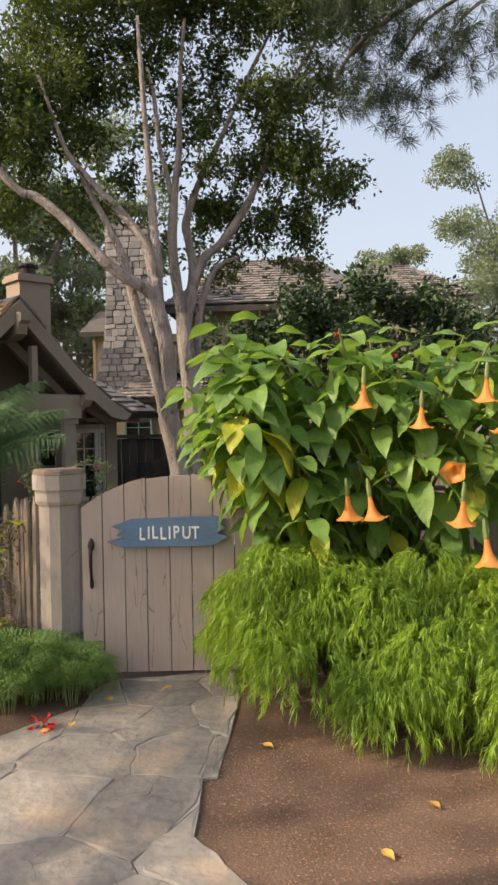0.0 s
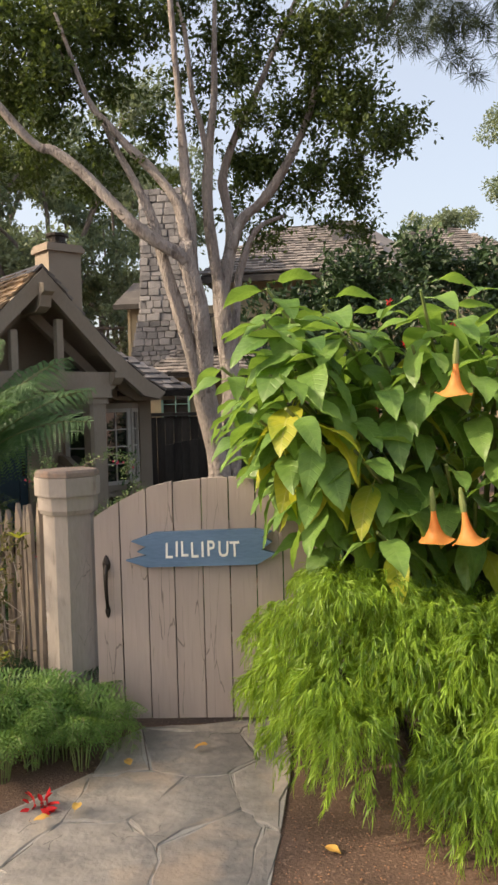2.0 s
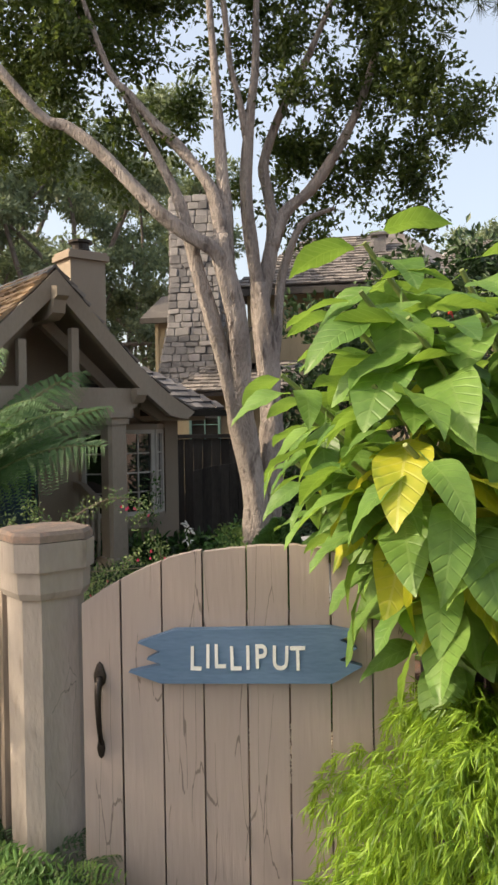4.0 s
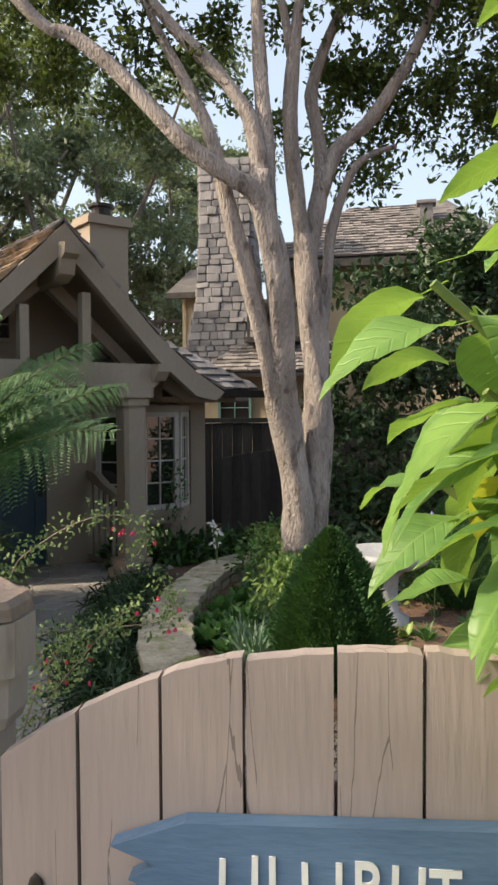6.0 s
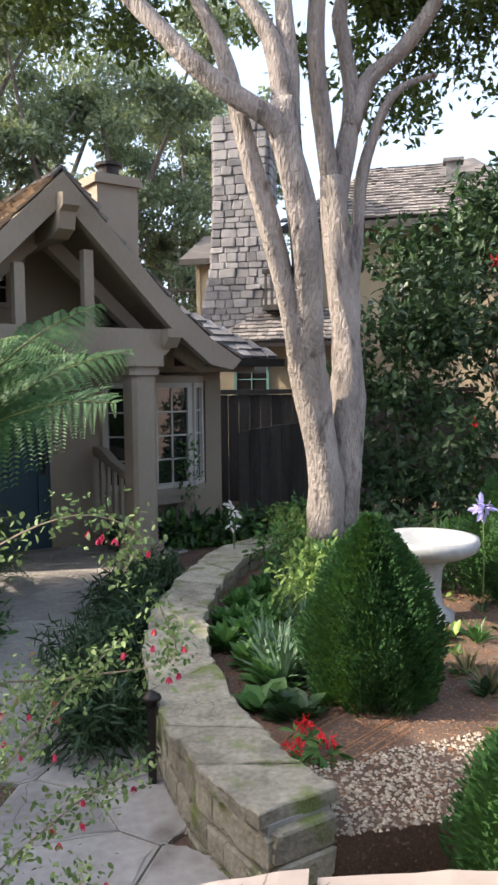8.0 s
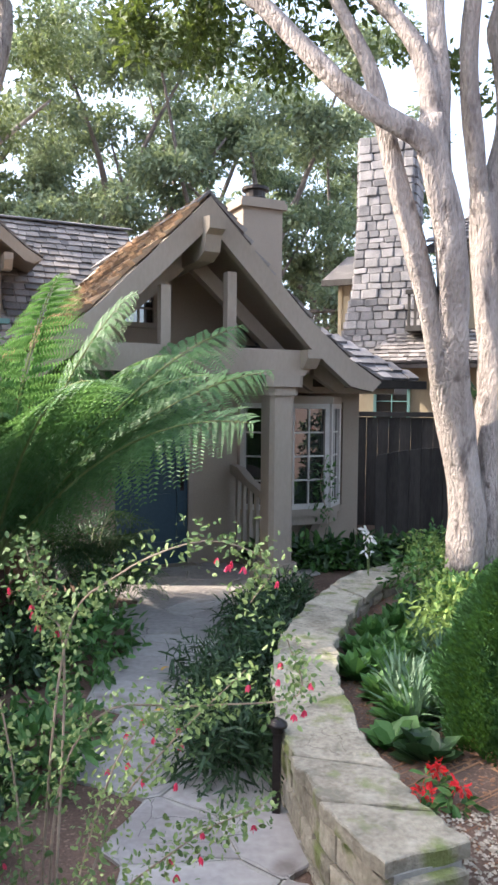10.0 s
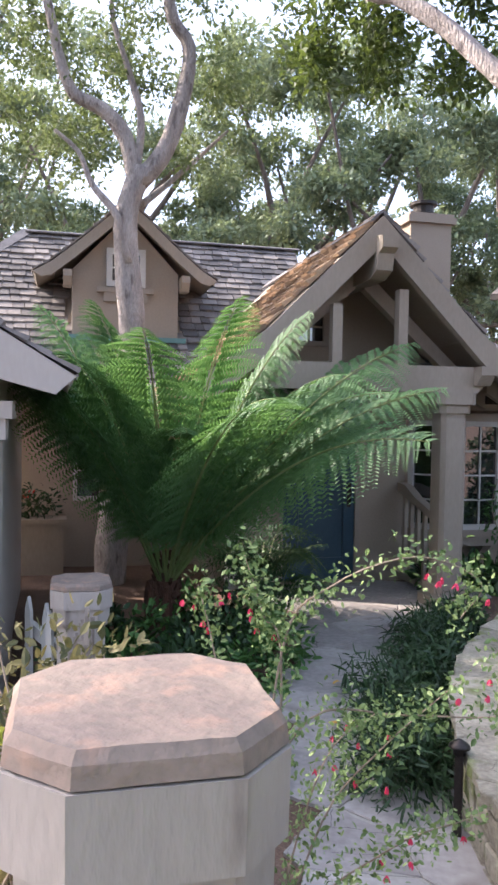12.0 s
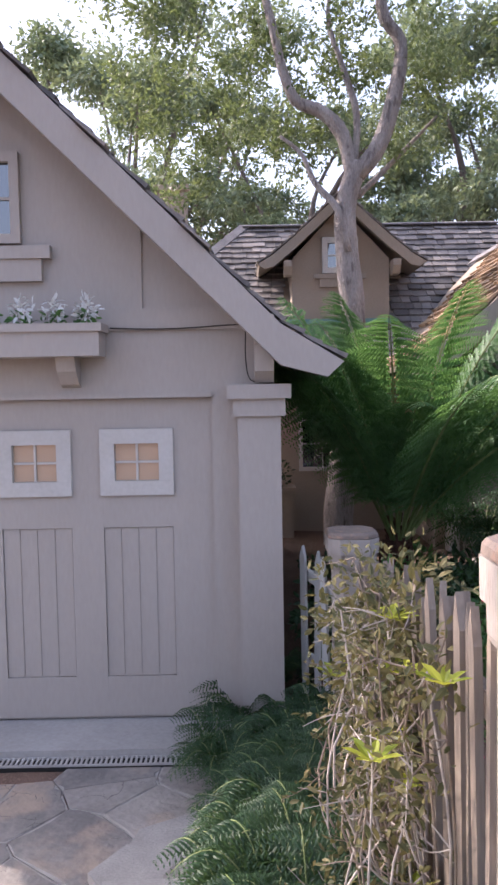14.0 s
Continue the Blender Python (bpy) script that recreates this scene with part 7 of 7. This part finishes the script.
# ---- azalea on the fence ----
az = thing("azalea", pose(-0.74, 5.36, -0.12), "leggy azalea with bare grey twigs and yellow-green tips", "shrub")
ra = random.Random(44)
dull, bright = [], []
for k in range(84):
    z = ra.uniform(0.15, 1.02)
    along = ra.uniform(-0.85, 0.42)
    tip = Vector((along * 0.52, -along * 0.86, z + 0.12)) + Vector((ra.uniform(-0.20, 0.02), ra.uniform(-0.2, 0.0), 0))
    foot = Vector((0.3 * along * 0.52 + ra.uniform(-0.08, 0.08), -0.3 * along * 0.86 + ra.uniform(-0.05, 0.05), 0))
    mid = foot.lerp(tip, 0.5) + Vector((ra.uniform(-0.20, 0.10), ra.uniform(-0.20, 0.10), ra.uniform(-0.1, 0.15)))
    bm = bmesh.new()
    line = tube(bm, [foot, mid, tip - Vector((0, 0, 0.05)), tip], 0.005, 0.0015, 5, 0, 4)
    for q in range(3):
        a = line[ra.randrange(len(line) // 3, len(line))]
        way = Vector((ra.uniform(-1, 0.4), ra.uniform(-1, 0.4), ra.uniform(-0.5, 0.9))).normalized() * ra.uniform(0.07, 0.20)
        tube(bm, [a, a + way * 0.5 + Vector((0, 0, ra.uniform(-0.03, 0.03))), a + way], 0.0028, 0.001, 4, 0, 2)
        n = 5
        dull.append(scatter(OVAL, np.array((a + way * 0.9)[:]) + RNG.normal(size=(n, 3)) * 0.018, rand_dirs(n, (0, 0, 0.3)), 0.022 + 0.016 * RNG.random(n)))
    part("twig", bm, PALETWIG if k % 3 == 0 else TWIG, az)
    n = 16
    L = np.array([q[:] for q in line[len(line) // 2:]])
    pos = L[RNG.integers(0, len(L), n)] + RNG.normal(size=(n, 3)) * 0.03
    dull.append(scatter(OVAL, pos, rand_dirs(n, (0, 0, 0.3)), 0.026 + 0.018 * RNG.random(n)))
    if k % 5 == 0:
        n = 7
        a = np.arange(n) * 0.9
        bright.append(scatter(OVAL, np.tile(np.array(tip[:]), (n, 1)), np.stack([np.cos(a), np.sin(a), 0.55 + 0 * a], 1), 0.062 + 0.024 * RNG.random(n), up=np.tile((0, 0, 1.0), (n, 1)), width=0.85))
dull.append(clump((-0.42, 0.72, 0.90), (0.28, 0.34, 0.26), 700, 0.045, OVAL, 0.2))
dull.append(clump((-0.25, 0.40, 0.80), (0.22, 0.28, 0.30), 500, 0.045, OVAL, 0.2))
foliage("dull_leaves", dull, DULLLEAF, az, kind="stuff")
foliage("tip_leaves", bright, AZALEA, az, "yellow-green new leaves at the twig tips", kind="stuff")
for k, (x, y, z) in enumerate(((-0.66, 4.62, 0.0), (-0.80, 4.50, 0.0))):
    root = thing("bedding_plant", pose(x, y, z), "yellow-green low leaves with reddish tips", "plant", "bedding plants")
    foliage("leaves", [clump((0, 0, 0.1), (0.16, 0.14, 0.1), 120, 0.05, OVAL, 0.2)], AZALEA, root)
root = thing("coleus", pose(-0.40, 4.02, 0.0), "small plant with crimson leaves", "plant")
foliage("leaves", [clump((0, 0, 0.03), (0.06, 0.05, 0.03), 30, 0.05, OVAL, 0.2)], RED, root)

# flowers of the window box
for k in range(9):
    p = uv(-0.7 + 0.2 * k, 7.68, 2.05)
    root = thing("box_flower", pose(*p), "white flowers with green leaves in the window box", "flower", "window box flowers")
    foliage("leaves", [clump((0, 0, 0.03), (0.09, 0.06, 0.05), 40, 0.05, OVAL, 0.2)], BEDLEAF, root)
    if k % 2 == 0 or k > 6:
        foliage("petals", [clump((0, 0, 0.10), (0.08, 0.05, 0.07), 60, 0.045, OVAL, 0.3)], PALEFLOWER, root)
pot = thing("wall_planter", HOUSE @ Matrix.Translation((2.25, 12.05, 0)), "taupe wooden planter box with leafy geraniums", "planter")
part("box", boxes((-0.35, 0.2, 0, 0.3, -0.7, 0.42), (-0.38, 0.23, -0.03, 0.33, 0.42, 0.47)), TRIM, pot, bevel=0.01)
foliage("leaves", [clump((-0.1, 0.15, 0.62), (0.28, 0.18, 0.2), 260, 0.07, OVAL, 0.2)], COVER, pot)
foliage("bloom", [clump((-0.2, 0.1, 0.72), (0.15, 0.1, 0.05), 10, 0.05, OVAL, 0.2)], RED, pot)


# ---- pine bough over the street ----
def pine_bough(x, y, z, label, boughs, tufts, seed):
    rng = random.Random(seed)
    root = thing("pine_tree", pose(x, y, 0), label, "tree")
    chunks = []
    for pts, r0, r1 in boughs:
        bm = bmesh.new()
        tube(bm, pts, r0, r1, 8, 0.12)
        part("trunk" if r0 > 0.12 else "bough", bm, DARKBARK, root, smooth=True)
    for c, n, rad in tufts:
        for k in range(n):
            q = np.array(c) + RNG.normal(size=3) * np.array(rad)
            m = 60
            d = rand_dirs(m, (0.5, 0, -0.2))
            chunks.append(scatter(THIN, np.repeat(q[None], m, 0) + d * 0.02, d, 0.11 + 0.07 * RNG.random(m), width=0.40))
    foliage("needles", chunks, NEEDLE, root, kind="stuff")


pine_bough(-6.6, 1.6, 0, "tall dark pine whose boughs hang over the path",
           [([(0, 0, -0.3), (0.1, 0, 3), (0.0, 0, 6), (0.2, 0.1, 8)], 0.28, 0.10), ([(0.05, 0, 3.6), (1.0, 1.2, 4.3), (1.2, 2.6, 4.6)], 0.07, 0.02), ([(0.05, 0, 4.6), (-0.2, 1.5, 5.2), (0.3, 3.6, 5.3)], 0.07, 0.02), ([(0.05, 0, 4.2), (0.6, 2.0, 4.6), (0.8, 4.2, 4.6)], 0.06, 0.02)],
           [((0.3 + 0.35 * (k % 3), 0.6 + 0.36 * k, 4.1 + 0.75 * ((k * 5) % 4) / 3), 34, (0.5, 0.35, 0.38)) for k in range(12)] + [((0.7, 2.62, 5.36), 30, (0.3, 0.13, 0.10))], 3)
pine_bough(7.1, 9.6, 0, "pine with long-needled drooping boughs against the sky",
           [([(0, 0, -0.3), (0.05, 0, 4), (-0.1, 0, 8), (0.1, 0, 11)], 0.26, 0.10), ([(0, 0, 6.6), (-1.8, -0.5, 7.0), (-3.2, -0.9, 6.7), (-4.2, -1.0, 6.0), (-4.6, -1.0, 5.4)], 0.07, 0.012), ([(-2.6, -0.8, 6.9), (-3.4, -1.0, 6.3), (-3.8, -1.05, 5.75)], 0.03, 0.01), ([(-2.2, -0.6, 7.0), (-2.8, -1.0, 6.5), (-3.2, -1.15, 6.1)], 0.03, 0.01)],
           [((-4.35, -1.0, 5.25), 26, (0.25, 0.2, 0.16)), ((-3.9, -1.0, 5.5), 46, (0.28, 0.2, 0.22)), ((-3.3, -1.0, 5.68), 34, (0.26, 0.2, 0.2)), ((-3.8, -1.0, 6.1), 50, (0.45, 0.2, 0.25)), ((-4.4, -1.0, 6.0), 40, (0.3, 0.2, 0.3)), ((-3.0, -1.1, 5.95), 16, (0.16, 0.2, 0.15)), ((-2.5, -1.1, 6.1), 14, (0.12, 0.15, 0.12)), ((-4.6, -1.0, 5.9), 14, (0.25, 0.2, 0.25)), ((-3.3, -1.15, 6.1), 14, (0.14, 0.2, 0.15)), ((-4.5, -1.0, 6.4), 22, (0.4, 0.2, 0.25)), ((-3.7, -0.9, 6.6), 24, (0.4, 0.2, 0.25))], 4)


# low green growth over the open soil of the bed
rq = random.Random(611)
for k in range(46):
    x, y = rq.uniform(1.05, 2.7), rq.uniform(6.9, 10.4)
    if math.hypot(x - 1.10, y - 6.62) < 0.35 or math.hypot(x - 0.80, y - 7.95) < 0.42 or math.hypot(x - 2.1, y - 9.6) < 0.4:
        continue
    rosette("bed_seedling", x, y, 0.05, "small low green seedling clump in the bed", rq.choice((BEDLEAF, LIME, COVER)), 12, rq.uniform(0.07, 0.14), rq.uniform(15, 45), OVAL, 1.1)


# ---- shingles, last of all ----
prof = PORCH
sh = new("porch_shingles")
sh.parent = cottage
# left slope faces the sun and takes the lit copy, right slope the plain one
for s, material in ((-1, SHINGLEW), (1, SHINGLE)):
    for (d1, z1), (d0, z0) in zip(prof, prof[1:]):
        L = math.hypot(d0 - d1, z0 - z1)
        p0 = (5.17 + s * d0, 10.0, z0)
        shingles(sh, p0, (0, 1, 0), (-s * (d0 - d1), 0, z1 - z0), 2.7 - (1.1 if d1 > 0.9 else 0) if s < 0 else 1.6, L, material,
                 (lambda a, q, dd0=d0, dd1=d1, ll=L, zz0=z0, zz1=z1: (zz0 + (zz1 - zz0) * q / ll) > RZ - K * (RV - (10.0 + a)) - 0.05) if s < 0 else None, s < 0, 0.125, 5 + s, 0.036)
mr = new("main_shingles")
mr.parent = cottage
up = (0, RV - EV, RZ - EZ)
LS = math.hypot(RV - EV, RZ - EZ)


def on_main(a, q):
    u, f = -0.5 + a, q / LS
    v = EV + f * (RV - EV)
    z = EZ + f * (RZ - EZ)
    if u < -0.5 + 2.45 * f:
        return False
    if 2.5 < u < 3.84 and v > 13.05 and z < 3.45:
        return False
    return u < 5.4 + 0.5 * f and not (abs(u - 5.17) < 1.84 and z < 3.42 - abs(u - 5.17) * 0.95 - 0.1)


shingles(mr, (-0.5, EV, EZ), (1, 0, 0), up, 6.4, LS, SHINGLE, on_main, False, 0.15, 31, 0.028)
hp = new("hip_shingles")
hp.parent = cottage
shingles(hp, (5.0, 10.80, 1.87), (1, 0, 0), (0, 2.38, 1.69), 3.15, 2.9, SHINGLE, lambda a, q: a < 3.15 - q * 0.82 and a > 1.1, True, 0.15, 33, 0.028)
gs = new("garage_shingles")
gs.parent = garage
for (d1, z1), (d0, z0) in zip(GAR, GAR[1:]):
    shingles(gs, (GU + d0, 7.55, z0), (0, 1, 0), (-(d0 - d1), 0, z1 - z0), 0.9, math.hypot(d0 - d1, z0 - z1), SHINGLE, None, False, 0.15, 41)
ds = new("dormer_shingles")
ds.parent = dormer
for s in (-1, 1):
    for (d1, z1), (d0, z0) in zip(DORM, DORM[1:]):
        shingles(ds, (3.17 + s * d0, 12.9, z0), (0, 1, 0), (-s * (d0 - d1), 0, z1 - z0), 1.6, math.hypot(d0 - d1, z0 - z1), SHINGLE, None, False, 0.15, 47)

bm = bmesh.new()
for sgn in (-1, 1):
    slab(bm, [(5.17, 9.95, 3.47), (5.17 + sgn * 0.11, 9.95, 3.37), (5.17 + sgn * 0.11, 13.9, 3.37), (5.17, 13.9, 3.47)], 0.02)
part("ridge_cap", bm, SHINGLE, sh)
bm = bmesh.new()
slab(bm, [(1.9, RV - 0.1, RZ + 0.02), (5.95, RV - 0.1, RZ + 0.02), (5.95, RV + 0.02, RZ + 0.06), (1.9, RV + 0.02, RZ + 0.06)], 0.02)
slab(bm, [(-0.58, EV - 0.02, EZ + 0.05), (-0.40, EV - 0.02, EZ + 0.05), (2.04, RV, RZ + 0.06), (1.86, RV, RZ + 0.06)], 0.03)
part("ridge_cap", bm, SHINGLE, mr)

# gravel beside the wall, and litter
gv = random.Random(77)
WALL_END = wall_line(0)
bm = bmesh.new()
vs, fs = [], []
tet = [(1, 0, 0), (-0.5, 0.9, 0), (-0.5, -0.9, 0), (0, 0, 0.8)]
for k in range(18000):
    if k % 2:
        x, y = gv.uniform(0.1, 1.5), gv.uniform(5.5, 7.5)
        if x < 0.32 + 0.3 * abs(y - 6.9) or y > 7.1 + 0.35 * x:
            continue
    else:
        x, y = gv.uniform(-0.42, -0.02), gv.uniform(7.15, 7.75)
    s, a = gv.uniform(0.006, 0.013), gv.uniform(0, 6.28)
    z = ground_z(x, y) + 0.006
    rim_y = WALL_END.y + (6.9 - WALL_END.y) * (x - WALL_END.x) / (1.2 - WALL_END.x)
    if k % 2 and y > rim_y:                          # strewn over the bed's edge as well
        z = 0.074
    b = len(vs)
    for px, py, pz in tet:
        vs.append((x + s * (px * math.cos(a) - py * math.sin(a)), y + s * (px * math.sin(a) + py * math.cos(a)), z + s * pz))
    fs += [(b, b + 1, b + 3), (b + 1, b + 2, b + 3), (b + 2, b, b + 3)]
bm.free()
me = bpy.data.meshes.new("gravel")
me.from_pydata(vs, [], fs)
tagged(link("gravel", me, GRAVEL), "pale buff gravel beside the garden wall", "gravel", kind="stuff")
vs, fs = [], []
for k in range(7000):
    x, y = gv.uniform(0.0, 2.6), gv.uniform(1.2, 3.9)
    s, a = gv.uniform(0.002, 0.006), gv.uniform(0, 6.28)
    z = ground_z(x, y) + 0.006
    b = len(vs)
    for px, py, pz in tet:
        vs.append((x + s * (px * math.cos(a) - py * math.sin(a)), y + s * (px * math.sin(a) + py * math.cos(a)), z + s * pz * 0.7))
    fs += [(b, b + 1, b + 3), (b + 1, b + 2, b + 3), (b + 2, b, b + 3)]
me = bpy.data.meshes.new("litter")
me.from_pydata(vs, [], fs)
tagged(link("bark_litter", me, DEADFROND), "fine crumbs and chips scattered on the soil", "litter", kind="stuff")
vs, fs = [], []
for k in range(14000):
    x, y = gv.uniform(0.0, 3.2), gv.uniform(6.9, 11.4)
    s, a = gv.uniform(0.006, 0.018), gv.uniform(0, 6.28)
    b = len(vs)
    for px, py, pz in tet:
        vs.append((x + s * (px * math.cos(a) - 0.5 * py * math.sin(a)), y + s * (px * math.sin(a) + 0.5 * py * math.cos(a)), 0.072 + s * pz * 0.4))
    fs += [(b, b + 1, b + 3), (b + 1, b + 2, b + 3), (b + 2, b, b + 3)]
me = bpy.data.meshes.new("bark_chips")
me.from_pydata([v if (v[0] > 0.3 or v[1] > 7.4) else (v[0] + 0.6, v[1] + 0.6, v[2]) for v in vs], [], fs)
tagged(link("bark_chips", me, DEADFROND), "brown bark chips strewn over the planting bed", "mulch", kind="stuff")
DL = big_leaf_mesh("fallen_leaf", DRYLEAF, 91, W=0.5, droop=0.05, fold=0.3)
for k, (x, y) in enumerate(((0.66, 3.60), (0.72, 2.35), (0.30, 4.45), (-0.05, 4.3), (-0.25, 3.95), (-0.4, 3.9), (1.2, 2.9), (0.9, 2.6), (0.34, 6.2), (-1.0, 8.4), (-1.1, 9.1))):
    ob = new("fallen_leaf", DL)
    ob.matrix_basis = pose(x, y, ground_z(x, y) + (0.045 if x < 0.5 else 0.018), gv.uniform(-8, 8), gv.uniform(-8, 8), gv.uniform(0, 360)) @ Matrix.Diagonal((0.075, 0.075, 0.075, 1))
    tagged(ob, "single dry yellow-brown leaf on the ground", "leaf", "fallen leaves")
mat_ob = thing("doormat", HOUSE @ Matrix.Translation((5.08, 10.92, FLOOR)), "brown coir doormat before the blue door", "doormat")
part("pile", boxes((-0.5, 0.5, -0.2, 0.16, 0.0, 0.018)), DOORMAT, mat_ob, bevel=0.004)
